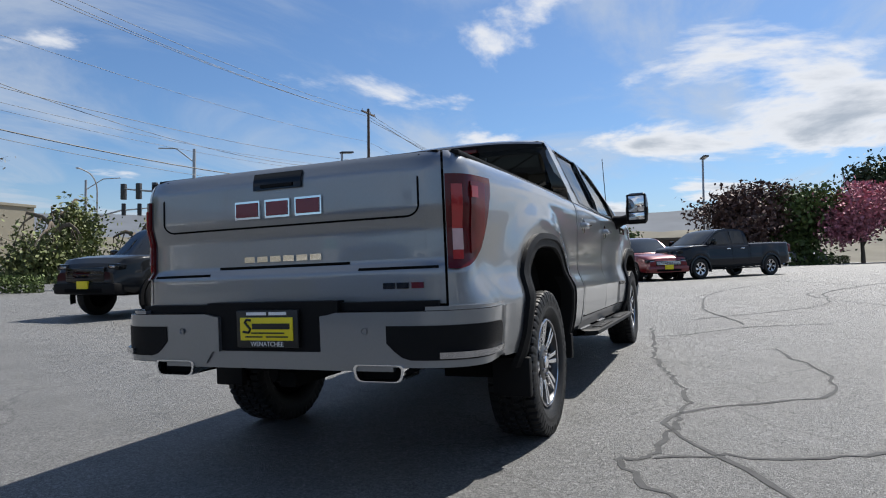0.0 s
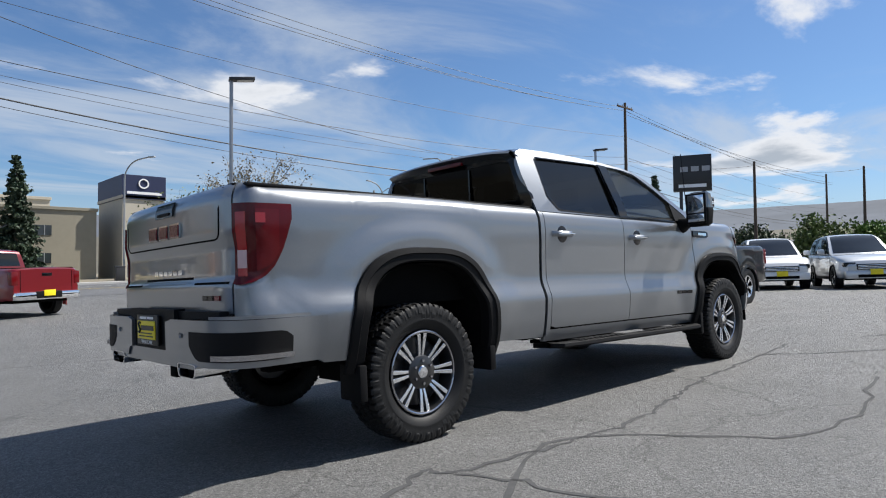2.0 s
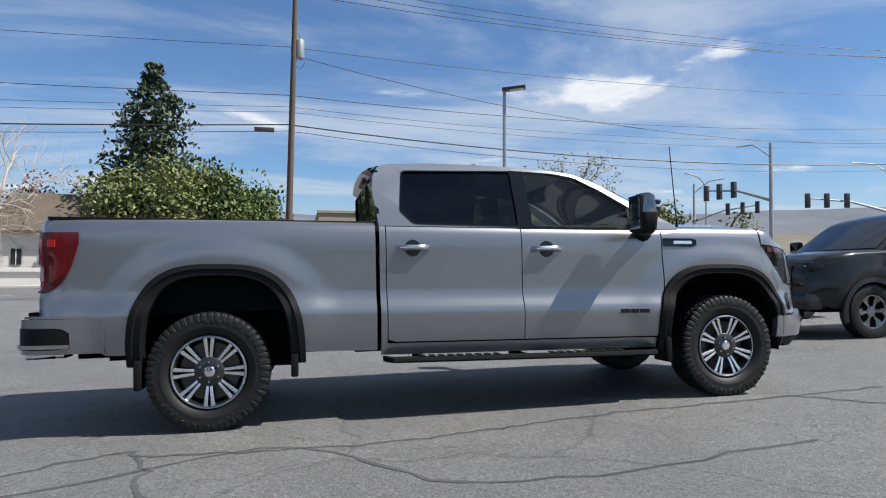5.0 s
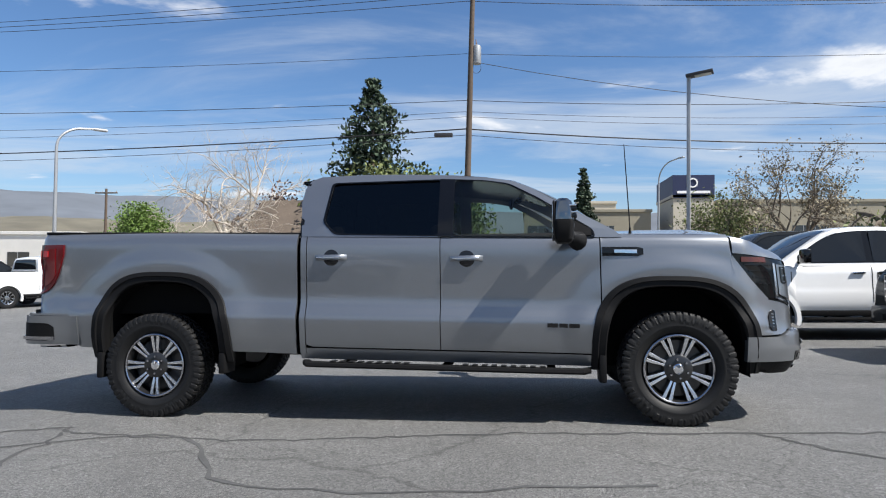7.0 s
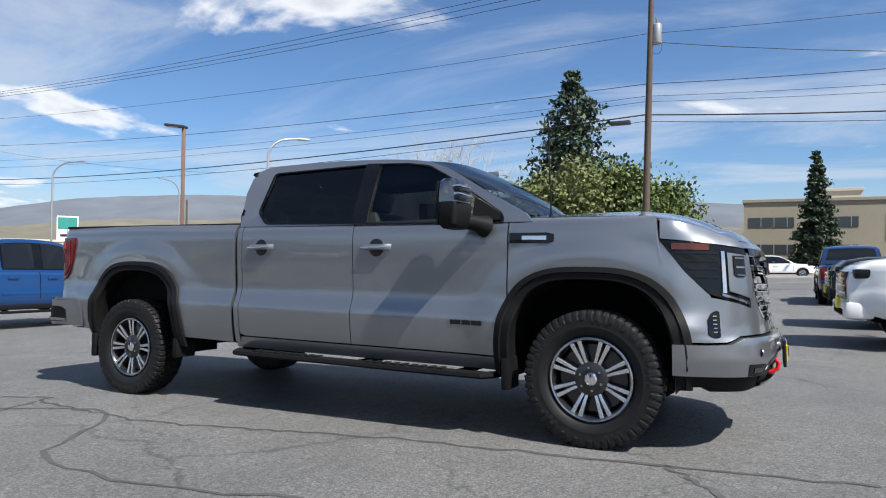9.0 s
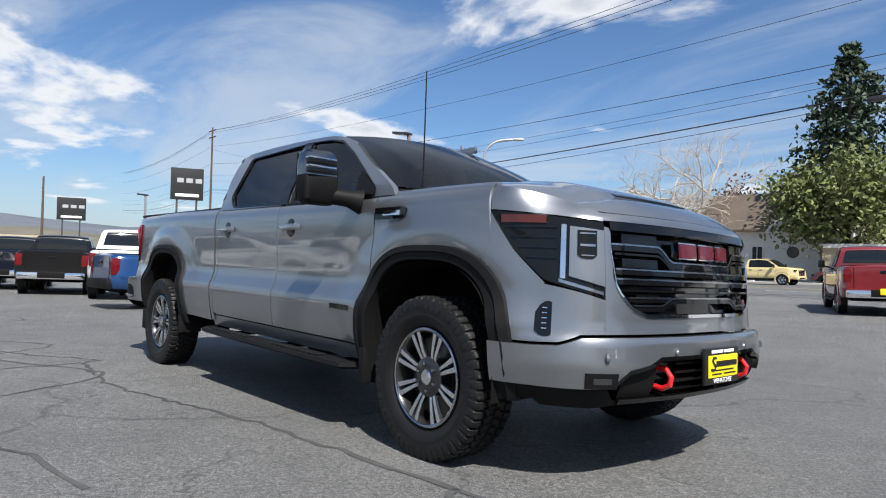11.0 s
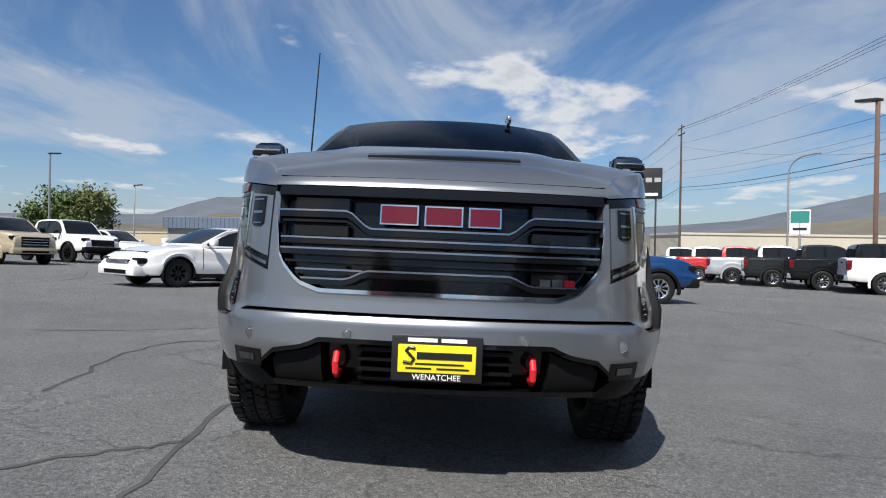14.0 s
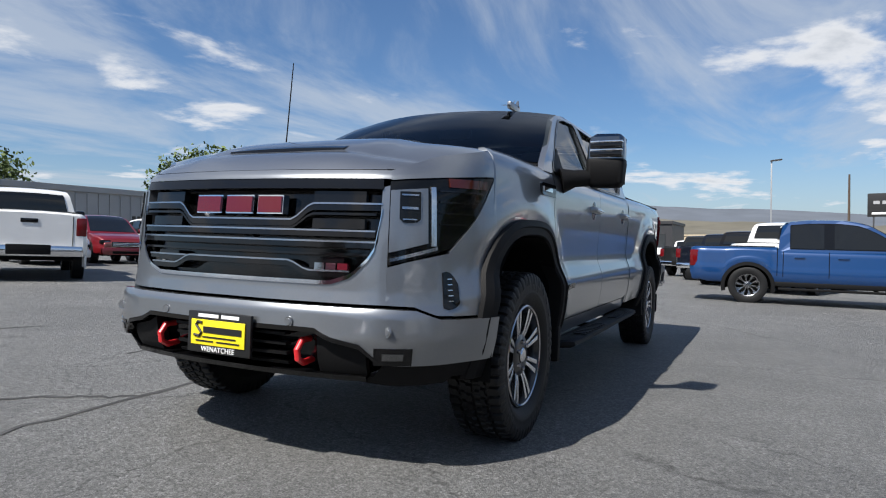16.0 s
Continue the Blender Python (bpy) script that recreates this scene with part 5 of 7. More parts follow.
def vehicle(name, label, category, x, y, heading, kind, body_paint, rims=None, plate=False, group="", grille_m="black_gloss"):
    L, wb, over, hw, r, sill, prof, cab, wins, belt = KINDS[kind]
    rims = rims or RIM_A
    truck_like = kind in ("pickup", "midpickup", "offroad")
    m = Matrix.Translation((x, y, ground_z(x, y) - .012))
    e = 0.5
    nx = (ground_z(x + e, y) - ground_z(x - e, y)) / (2 * e)
    ny = (ground_z(x, y + e) - ground_z(x, y - e)) / (2 * e)
    m = m @ Vector((0, 0, 1)).rotation_difference(Vector((-nx, -ny, 1)).normalized()).to_matrix().to_4x4() @ pose(-0, 0, 0, 0, 0, heading) @ Matrix.Translation((-wb / 2, 0, 0))
    v = thing(name, label, category, m, group)
    x0, x1 = -over, L - over
    ra = r * 1.17

    def side_at(xx, lo=None):
        """Half of the body's section at xx, from the sill up to the middle of its top."""
        z = lerp_at(xx, prof)
        lo = sill if lo is None else lo
        back, front = ease(xx, x0 - .12, x0 + .22), ease(-xx, -x1 - .10, -x1 + .60)
        w = hw * (.86 + .14 * back) * (.80 + .20 * front)
        lo = min(lo, z - .10)
        rise = [(0, .055), (.05, .022), (.22, .004), (.40, 0), (.47, .010), (.56, .022), (.80, .024), (.90, .036), (.96, .062), (1.0, .115)]
        return [(w - d, lo + (z - lo) * f) for f, d in rise] + [(w * .62, z + .016), (w * .25, z + .026)]

    xs = set(np.linspace(x0, x1, 46).tolist()) | {a for a, _ in prof}
    for xc in (0, wb):
        xs |= {xc - math.cos(math.pi * k / 16) * ra * .999 for k in range(17)}
    bm = bmesh.new()
    cols = []
    for xx in sorted(q for q in xs if x0 <= q <= x1):
        lo = sill
        for xc in (0, wb):
            if abs(xx - xc) < ra:
                lo = max(lo, r * .95 + math.sqrt(max(0, ra * ra - (xx - xc) ** 2)) * .98)
        if xx < x0 + .3 or xx > x1 - .3:
            lo = sill + .03
        half = side_at(xx, lo)
        cols.append([(xx, a, b) for a, b in half] + [(xx, -a, b) for a, b in half[::-1]])
    vs = add_grid(bm, cols)
    for q in (vs[0], vs[-1]):
        bm.faces.new(q)
    part("body", bm, body_paint, v)
    part("underbody", box((x0 + .25, -hw + .25, sill - .06), (x1 - .3, hw - .25, min(belt - .15, .85))), M["under"], v)

    # cab: two sides and one bowed skin over screens and roof
    top = max(b for _, b in cab)
    wide, narrow = hw - .075, hw * .74

    def half_w(z):
        t = min(max((z - belt) / (top - belt), -.1), 1)
        return wide + (narrow - wide) * t - .05 * max(0, t - .8) / .2

    curve = [(float(a), float(b)) for a, b in smooth_curve(cab, 5)]
    bm = bmesh.new()
    ts = np.linspace(-1, 1, 13)
    nose_x, tail_x = cab[-1][0], cab[0][0]

    def over_cab(a, b, t, out=0.0):
        k = ease(a, nose_x - .95, nose_x)
        return Vector((a + .16 * k * (1 - t * t) + out * (k - .3), t * (half_w(b) - .002), b + .030 * (1 - abs(t) ** 2.4) * ease(b, belt, top) + out * .8))

    add_grid(bm, [[over_cab(a, b, t) for t in ts] for a, b in curve])
    part("roof", bm, body_paint, v)
    for s in (-1, 1):
        part("cab_side", prism(bmesh.new(), [cab], lambda a, b, s=s: Vector((a, s * half_w(b), b)), Vector((0, -s * .03, 0))), body_paint, v, smooth=False)

    def screen(nm, lo_z, hi_z, front):
        rows = [(a, b) for a, b in curve if lo_z <= b <= hi_z and ((a > (tail_x + nose_x) / 2) == front)]
        if len(rows) < 2:
            return
        bmq = bmesh.new()
        wide_t = .90 if front else .84
        add_grid(bmq, [[over_cab(a, b, t, .010 if front else 0) + Vector((0 if front else -.012, 0, 0)) for t in np.linspace(-wide_t, wide_t, 9)] for a, b in rows])
        part(nm, bmq, M["glass_pane"], v)

    screen("windscreen", belt + .05, top - .055, True)
    screen("rear_screen", belt + (.16 if truck_like else .05), top - .10, False)

    def glass_at(xa, xb, grow_by, out):
        base = belt + .055 - grow_by
        pts = [(xb + grow_by, base), (xa - grow_by, base)]
        for q in np.linspace(xa - grow_by, xb + grow_by, 12):
            zt = lerp_at(q, cab) - .085 + grow_by
            if zt > base + .015:
                pts.append((float(q), zt))
        return rounded(pts, .022, 2)

    for s in (-1, 1):
        trim = part("window_trim", prism(bmesh.new(), [glass_at(wins[0][0], wins[-1][1], .020, 0)], lambda a, b, s=s: Vector((a, s * (half_w(b) + .004), b)), Vector((0, -s * .01, 0))), M["black_gloss"], v, smooth=False)
        for xa, xb in wins:
            part("side_window", prism(bmesh.new(), [glass_at(xa, xb, 0, 0)], lambda a, b, s=s: Vector((a, s * (half_w(b) + .010), b)), Vector((0, -s * .01, 0))), M["glass_pane"], trim, smooth=False)
        # seams round the doors
        split = (wins[-2][1] + wins[-1][0]) / 2
        rear_seam = tail_x + .09 if truck_like else wins[-2][0] - .02
        seams = [split, wins[-1][1] + .16, rear_seam] + ([tail_x - .02] if "pickup" in kind else [])
        for q in seams:
            lo = sill + .06
            if abs(q) < ra or abs(q - wb) < ra:
                lo = r * 2.2
            h0 = [p for p in side_at(q) if lo < p[1]][:-2]
            if len(h0) > 1:
                bmq = bmesh.new()
                add_grid(bmq, [[(q + d, s * (a + .003), b) for a, b in h0] for d in (-.007, .007)])
                part("door_seam", bmq, M["under"], v)
        zf = lerp_at(x1 - .22, prof)
        wf = side_at(x1 - .18)[6][0]
        part("headlamp", box((x1 - .42, min(s * (wf - .30), s * (wf + .030)), zf - .21), (x1 - .055, max(s * (wf - .30), s * (wf + .030)), zf - .07), .045), M["clear_lens"], v)
        part("lamp_reflector", box((x1 - .12, min(s * (wf - .26), s * (wf - .08)), zf - .165), (x1 - .045, max(s * (wf - .26), s * (wf - .08)), zf - .115), .015), M["satin_chrome"], v)
        zr = lerp_at(x0 + .05, prof) - .07
        wr = side_at(x0 + .10)[5][0]
        part("tail_lamp", box((x0 - .008, min(s * (wr - .17), s * (wr + .018)), zr - (.36 if truck_like else .20)), (x0 + .17, max(s * (wr - .17), s * (wr + .018)), zr), .03), M["red_lens"], v)
        mx = wins[-1][1] - .03
        part("mirror", box((mx - .05, min(s * (hw + .02), s * (hw + .22)), belt + .03), (mx + .09, max(s * (hw + .02), s * (hw + .22)), belt + (.27 if kind == "pickup" else .19)), .045), M["black_gloss"] if truck_like else body_paint, v)
        part("mirror_arm", tube([(mx + .04, s * (hw - .10), belt + .05), (mx + .02, s * (hw + .06), belt + .09)], .03, 6), M["black_plastic"], v)
        for xa, xb in wins[-2:]:
            xd = xa + .16
            ys = side_at(xd)[6][0]
            part("door_handle", box((xd - .10, min(s * (ys - .02), s * (ys + .030)), belt - .15), (xd + .10, max(s * (ys - .02), s * (ys + .030)), belt - .115), .010), M["chrome"] if kind == "pickup" else body_paint, v)
        part("sill_trim", box((ra + .02, min(s * (hw - .12), s * (hw - .01)), sill - .05), (wb - ra - .02, max(s * (hw - .12), s * (hw - .01)), sill + .05), .02), M["black_plastic"], v)
        for xw in (0, wb):
            bmq = bmesh.new()
            gw = 1.16 if truck_like else 1.06
            add_grid(bmq, [[(xw - math.cos(ph) * ra * g, s * (hw + o), r * .95 + math.sin(ph) * ra * .98 * g) for g, o in ((gw, -.03), (gw - .02, .012), (.99, .018), (.97, -.06))] for ph in np.linspace(-.25, math.pi + .25, 19)])
            part("arch_trim", bmq, M["black_plastic"] if kind != "pickup" else body_paint, v)
            w = part("wheel", CAR_TYRE, None, v)
            w.matrix_basis = pose(xw, s * (hw - .12), r, 0, 20 * xw, 0 if s > 0 else 180) @ Matrix.Diagonal((r, .34, r, 1))
            for me in rims:
                part(me.name, me, None, w)
    zf = lerp_at(x1 - .10, prof)
    gl = part("grille", box((x1 - .12, -hw * .54, sill + .24), (x1 + .016, hw * .54, zf - .05), .035), M[grille_m], v)
    for k in range(3):
        z = sill + .24 + (zf - .05 - sill - .24) * (k + 1) / 4
        part("grille_bar", box((x1 - .05, -hw * .50, z - .012), (x1 + .026, hw * .50, z + .012), .006), M["dark_chrome"] if kind in ("midpickup", "offroad") else M["chrome"], gl)
    fb = part("front_bumper", box((x1 - .30, -hw * .86, sill - .02), (x1 + .05, hw * .86, sill + .22), .06), M["black_plastic"] if kind in ("offroad", "midpickup") else body_paint, v)
    part("lower_grille", box((x1 - .05, -hw * .52, sill + .02), (x1 + .058, hw * .52, sill + .11), .015), M["under"], fb)
    rb = part("rear_bumper", box((x0 - .10, -hw * .90, sill + .02), (x0 + .25, hw * .90, sill + .24), .06), M["black_plastic"] if kind in ("offroad", "suv", "midpickup") else (M["chrome"] if kind == "pickup" else body_paint), v)
    part("bumper_step", box((x0 - .112, -hw * .36, sill + .06), (x0 - .05, hw * .36, sill + .25), .02), M["black_plastic"], rb)
    if truck_like:
        for s in (-1, 1):
            bd = part("running_board", box((ra + .12, min(s * (hw - .08), s * (hw + .07)), sill - .12), (wb - ra - .12, max(s * (hw - .08), s * (hw + .07)), sill - .07), .018), M["black_plastic"], v)
            for q in (ra + .45, wb / 2, wb - ra - .45):
                part("bracket", tube([(q - .12, s * (hw - .25), sill - .02), (q, s * (hw - .02), sill - .09)], .022, 6), M["under"], bd)
        part("tailgate_handle", box((x0 - .012, -.14, prof[0][1] - .16), (x0 + .03, .14, prof[0][1] - .08), .01), M["black_gloss"], v)
        for s in (-1, 1):
            part("gate_seam", box((x0 - .006, s * hw * .72 - .006, sill + .25), (x0 + .02, s * hw * .72 + .006, prof[0][1] - .02)), M["under"], v)
        part("bed_cover", box((x0 + .06, -hw * .80, prof[1][1] - .01), (tail_x - .06, hw * .80, prof[1][1] + .030), .012), M["black_plastic"], v)
    if plate:
        part("number_plate", box((x1 + .03, -.16, sill + .10), (x1 + .075, .16, sill + .26), .006), M["yellow"], v, "yellow dealer plate")
        part("number_plate", box((x0 - .125, -.16, sill + .12), (x0 - .09, .16, sill + .28), .006), M["yellow"], v, "yellow dealer plate")
    return v


M["glass_pane"] = mat("dark_car_glass", (0.008, 0.009, 0.010), 0.04, vary=0.1)
P = {k: paint(k + "_paint", c, mt, rg) for k, c, mt, rg in (
    ("white", (.74, .74, .73), 0, .35), ("black", (.006, .006, .007), 0, .3), ("navy", (.005, .007, .013), 0, .3), ("blue", (.001, .036, .135), .2, .3), ("deep_blue", (.006, .035, .14), .3, .3),
    ("red", (.17, .008, .012), .2, .3), ("bright_red", (.48, .02, .02), .2, .3), ("grey", (.085, .09, .095), .4, .35), ("charcoal", (.014, .015, .016), .0, .3), ("light_silver", (.50, .52, .54), .6, .35),
    ("tan", (.44, .37, .26), .2, .4), ("cream", (.62, .50, .24), 0, .5), ("maroon", (.10, .02, .02), .2, .4))}
vehicle("pickup_truck", "black crew cab pickup with chrome trim on the lot", "pickup truck", 24.9, -1.9, 136, "pickup", P["navy"], RIM_A, True)
vehicle("pickup_truck", "dark charcoal crew cab pickup with a yellow plate", "pickup truck", 10.6, 3.25, 180, "pickup", P["charcoal"], RIM_A, True, "front row of trucks")
vehicle("pickup_truck", "white heavy-duty crew cab pickup beside the silver truck", "pickup truck", 8.76, 6.76, 181, "pickup", P["white"], RIM_B, True, "front row of trucks")
vehicle("offroad_truck", "boxy dark grey off-road truck with black bumper", "off-road truck", 8.8, 10.4, 180, "offroad", P["charcoal"], RIM_C, True, "front row of trucks")
vehicle("pickup_truck", "metallic blue pickup with its tail to the lot", "pickup truck", 7.3, 19.9, 88, "midpickup", P["deep_blue"], RIM_A, True, "trucks along the street")
vehicle("pickup_truck", "dark red pickup with a yellow plate", "pickup truck", .3, 19.2, 113, "pickup", P["red"], RIM_A, True, "trucks along the street")
vehicle("pickup_truck", "bright blue mid-size pickup with alloy wheels", "pickup truck", -9.15, 3.45, 90, "midpickup", P["blue"], RIM_B)
for k, (px0, py0, col, lab) in enumerate(((-15.9, 17.5, "white", "white"), (-18.9, 17.0, "black", "black"), (-21.9, 16.5, "charcoal", "charcoal grey"), (-24.9, 16.0, "light_silver", "silver"), (-27.9, 15.5, "bright_red", "red"), (-30.9, 15.0, "light_silver", "silver"), (-33.9, 14.5, "white", "white"))):
    vehicle("pickup_truck", lab + " crew cab pickup parked tail out in a row", "pickup truck", px0, py0, 69.5, "pickup", P[col], RIM_B, False, "row of parked pickups")
vehicle("sedan", "white sport sedan with black wheels", "car", -8.77, -6.05, -35, "sedan", P["white"], RIM_C, group="row of used cars")
vehicle("sedan", "white sedan in the row of cars", "car", -12.3, -6.1, -38, "sedan", P["white"], RIM_A, group="row of used cars")
vehicle("suv", "silver-grey crossover in the row of cars", "car", -16.0, -6.1, -40, "suv", P["light_silver"], RIM_A, group="row of used cars")
vehicle("suv", "black crossover in the row of cars", "car", -19.8, -6.0, -40, "suv", P["black"], RIM_A, group="row of used cars")
vehicle("suv", "grey crossover in the row of cars", "car", -23.8, -5.9, -40, "suv", P["grey"], RIM_A, group="row of used cars")
vehicle("pickup_truck", "white pickup standing side-on far down the lot", "pickup truck", -44, -2.5, 61, "pickup", P["white"], RIM_A)
for px0, py0, kd, col, lab in ((-26.5, -.2, "pickup", "charcoal", "charcoal"), (-22.6, .9, "pickup", "navy", "dark navy"), (-18.8, 1.8, "pickup", "black", "black"), (-15.2, 3.0, "offroad", "white", "white")):
    vehicle("pickup_truck" if kd == "pickup" else "offroad_truck", lab + (" pickup parked tail out" if kd == "pickup" else " off-road truck parked tail out"), "pickup truck" if kd == "pickup" else "off-road truck", px0, py0, 163, kd, P[col], RIM_A, False, "trucks across the lane")
vehicle("sedan", "black sedan by the grey metal building", "car", -14.6, -18.4, 65, "sedan", P["black"], RIM_A, group="cars by the metal building")
vehicle("pickup_truck", "tan crew cab pickup by the metal building", "pickup truck", -19.2, -18.8, 62, "pickup", P["tan"], RIM_C, group="cars by the metal building")
vehicle("offroad_truck", "white boxy off-road truck beside a tan pickup", "off-road truck", -24.2, -18.8, 62, "offroad", P["white"], RIM_C, group="cars by the metal building")
vehicle("suv", "white crossover far down the row", "car", -28.6, -18.6, 62, "suv", P["white"], RIM_A, group="cars by the metal building")
vehicle("sedan", "light silver sedan facing the lot", "car", -6.1, -18.6, 70, "sedan", P["light_silver"], RIM_A, group="cars by the metal building")
vehicle("suv", "dark red crossover by the metal building", "car", -8.9, -19.4, 70, "suv", P["red"], RIM_A, group="cars by the metal building")
vehicle("suv", "white crossover by the metal building", "car", -11.5, -19.4, 70, "suv", P["white"], RIM_A, group="cars by the metal building")
vehicle("pickup_truck", "white pickup parked nose to the building", "pickup truck", -2.1, -12.9, 239, "pickup", P["white"], RIM_A)
for px0, py0, kd, col, lab in ((21.4, 8.0, "suv", "grey", "grey crossover"), (21.2, 5.1, "suv", "white", "white crossover"), (21.6, 2.65, "suv", "light_silver", "silver crossover"), (23.9, .9, "suv", "red", "dark red crossover")):
    vehicle("suv", lab + " facing across the lot", "car", px0, py0, 209, kd, P[col], RIM_A, True, "row of crossovers")
vehicle("pickup_truck", "black pickup on the far street lane", "pickup truck", -30, 46.9, 0, "pickup", P["black"], RIM_C)
vehicle("pickup_truck", "old cream-yellow pickup on the street", "pickup truck", -14.4, 46.9, 0, "pickup", P["cream"], RIM_A)
vehicle("suv", "maroon estate car by the far pavement", "car", -10.6, 53.2, 180, "suv", P["maroon"], RIM_A)
vehicle("suv", "grey crossover under the far trees", "car", 58, -8.5, 200, "suv", P["grey"], RIM_A)

vehicle("suv", "white minivan by the far pavement", "minivan", 5.9, 51.5, 0, "suv", P["white"], RIM_A)



# ---- poles, wires, lamps, signs ----
M["wood_pole"] = mat("weathered_pole_wood", (0.085, 0.062, 0.045), 0.9, vary=0.3, scale=6, bump=0.004, bump_scale=30)
M["galv"] = mat("galvanised_steel", (0.36, 0.37, 0.38), 0.5, 0.6, vary=0.1, scale=4)
M["rusty"] = mat("brown_lamp_post", (0.19, 0.12, 0.09), 0.6, vary=0.2, scale=5)
M["dark_metal"] = mat("dark_metal", (0.03, 0.03, 0.033), 0.5, vary=0.12, scale=6)
M["wire"] = mat("wire", (0.015, 0.015, 0.016), 0.6, vary=0.05)
M["sign_black"] = mat("sign_face_black", (0.022, 0.021, 0.021), 0.35, vary=0.1, scale=2)
M["sign_grey"] = mat("sign_lettering_grey", (0.36, 0.36, 0.37), 0.4, vary=0.05)
M["lens"] = mat("lamp_lens", (0.5, 0.5, 0.48), 0.3, vary=0.05)
M["teal"] = mat("teal_panel", (0.03, 0.22, 0.19), 0.45, vary=0.08)


def utility_pole(x, y, top, lean=0.0, arms=0, can=False, label="brown wooden utility pole with wires"):
    z0 = ground_z(x, y) - .1
    p = thing("utility_pole", label, "utility pole", Matrix.Translation((x, y, z0)))
    h = top - z0
    part("pole", tube([(0, 0, 0), (lean * h * .5, 0, h * .5), (lean * h, 0, h)], [.17, .145, .11], 14), M["wood_pole"], p)
    for k in range(arms):
        part("cross_arm", box((-1.2 + lean * h, -.06, h - .5 - .9 * k), (1.2 + lean * h, .06, h - .36 - .9 * k), .01), M["wood_pole"], p)
        for q in (-1.1, -.4, .4, 1.1):
            part("insulator", tube([(q + lean * h, 0, h - .36 - .9 * k), (q + lean * h, 0, h - .20 - .9 * k)], [.05, .03], 8), M["galv"], p)
    if can:
        c = part("transformer", lathe(bmesh.new(), [(.001, .48), (.16, .47), (.21, .42), (.22, .30), (.22, -.40), (.20, -.44), (.001, -.45)], 20, "z", (.48, .1, 11.55 - z0)), M["galv"], p, "grey pole transformer")
        part("transformer_bracket", box((.10, .05, 11.35 - z0), (.30, .15, 11.75 - z0), .01), M["dark_metal"], c)
        part("bushing", tube([(.48, .1, 12.0 - z0), (.44, .05, 12.3 - z0)], [.04, .02], 8), M["rusty"], c)
        part("loop_wire", tube([(.48 + .22 * math.cos(a), .1, 10.95 - z0 + .30 * math.sin(a)) for a in np.linspace(-2.4, 1.6, 14)], .012, 5), M["wire"], p)
        part("riser", tube([(.16, -.02, 0), (.15 + lean * 4, -.02, 7.0)], .025, 6), M["dark_metal"], p)
    return p


utility_pole(-.1, 25.6, 16.0, 0.018, 0, True)
utility_pole(47.5, 26.9, 15.6, 0.0, 1)
utility_pole(-82, 31.4, 18.0, 0.0, 2)
utility_pole(60, 21, 11.0, 0.0)
utility_pole(75, 16, 11.5, 0.02)
utility_pole(90, 24, 13.0)
utility_pole(-39.2, 54.5, 8.6, 0.0, 1, label="dark utility pole with one cross arm")
utility_pole(-62, 55, 8.5)
utility_pole(-85, 12, 9.5, label="thin dark pole far down the lot")


def wire(points, sag, r, name="power_line", label="black overhead power line"):
    bm = bmesh.new()
    out = []
    for a, b in zip(points, points[1:]):
        a, b = Vector(a), Vector(b)
        for k in range(17):
            t = k / 16
            out.append(a.lerp(b, t) - Vector((0, 0, sag * 4 * t * (1 - t))))
    part_ob = part(name, add_tube(bm, out, r, 5), M["wire"])
    return tagged(part_ob, label, "wire", "overhead lines")


W_, C_, E_ = (-82, 31.4), (-.1, 25.6), (47.5, 26.9)
for zw, zc, ze, sag, r in ((17.6, 14.9, 15.2, 1.0, .016), (17.6, 14.6, 14.9, 1.1, .016), (17.3, 14.2, 14.9, 1.0, .016), (15.4, 11.6, 12.6, .9, .012), (13.0, 9.3, 10.8, 1.0, .016), (11.4, 8.75, 10.2, 1.1, .010), (10.6, 8.5, 9.7, 1.1, .010), (9.4, 7.9, 8.6, 1.2, .032), (9.0, 7.6, 8.3, 1.3, .014)):
    wire([(W_[0] * 1.8, W_[1] + 6, zw), (*W_, zw), (*C_, zc), (*E_, ze), (120, 32, ze)], sag, r)
wire([(.3, 25.7, 11.2), (47.5, 26.9, 10.2)], 2.2, .016)
wire([(47.5, 26.9, 14.6), (90, 24, 12.6)], .6, .02)
wire([(47.5, 26.9, 10.5), (60, 21, 10.6), (75, 16, 11.2)], .5, .016)
wire([(-82, 31.4, 15.0), (-40, 40, 9.0)], 1.0, .012)
part("cable_box", box((-1.65, 25.45, 7.52), (-.75, 25.75, 7.70), .03), M["dark_metal"])
tagged(bpy.data.objects["cable_box"], "black splice box hung on a cable", "cable box")


def lot_lamp(x, y, top, post="galv", heading=0.0):
    z0 = ground_z(x, y)
    p = thing("lot_lamp", "tall square lot lamp with a flat head", "lamp post", Matrix.Translation((x, y, z0)) @ pose(0, 0, 0, 0, 0, heading), "lot lamps")
    h = top - z0
    part("base", lathe(bmesh.new(), [(.28, 0), (.28, .7), (.26, .75), (.001, .76)], 20, "z"), M["concrete"], p)
    part("post", box((-.075, -.075, .7), (.075, .075, h), .012), M[post], p)
    hd = part("lamp_head", box((-.10, -.24, h - .02), (1.0, .24, h + .11), .03, Matrix.Translation((0, 0, h)) @ Matrix.Rotation(radians(-6), 4, "Y") @ Matrix.Translation((0, 0, -h))), M["dark_metal"], p)
    part("lens", box((.25, -.18, h - .04), (.92, .18, h - .018), .004, Matrix.Translation((0, 0, h)) @ Matrix.Rotation(radians(-6), 4, "Y") @ Matrix.Translation((0, 0, -h))), M["lens"], hd)
    return p


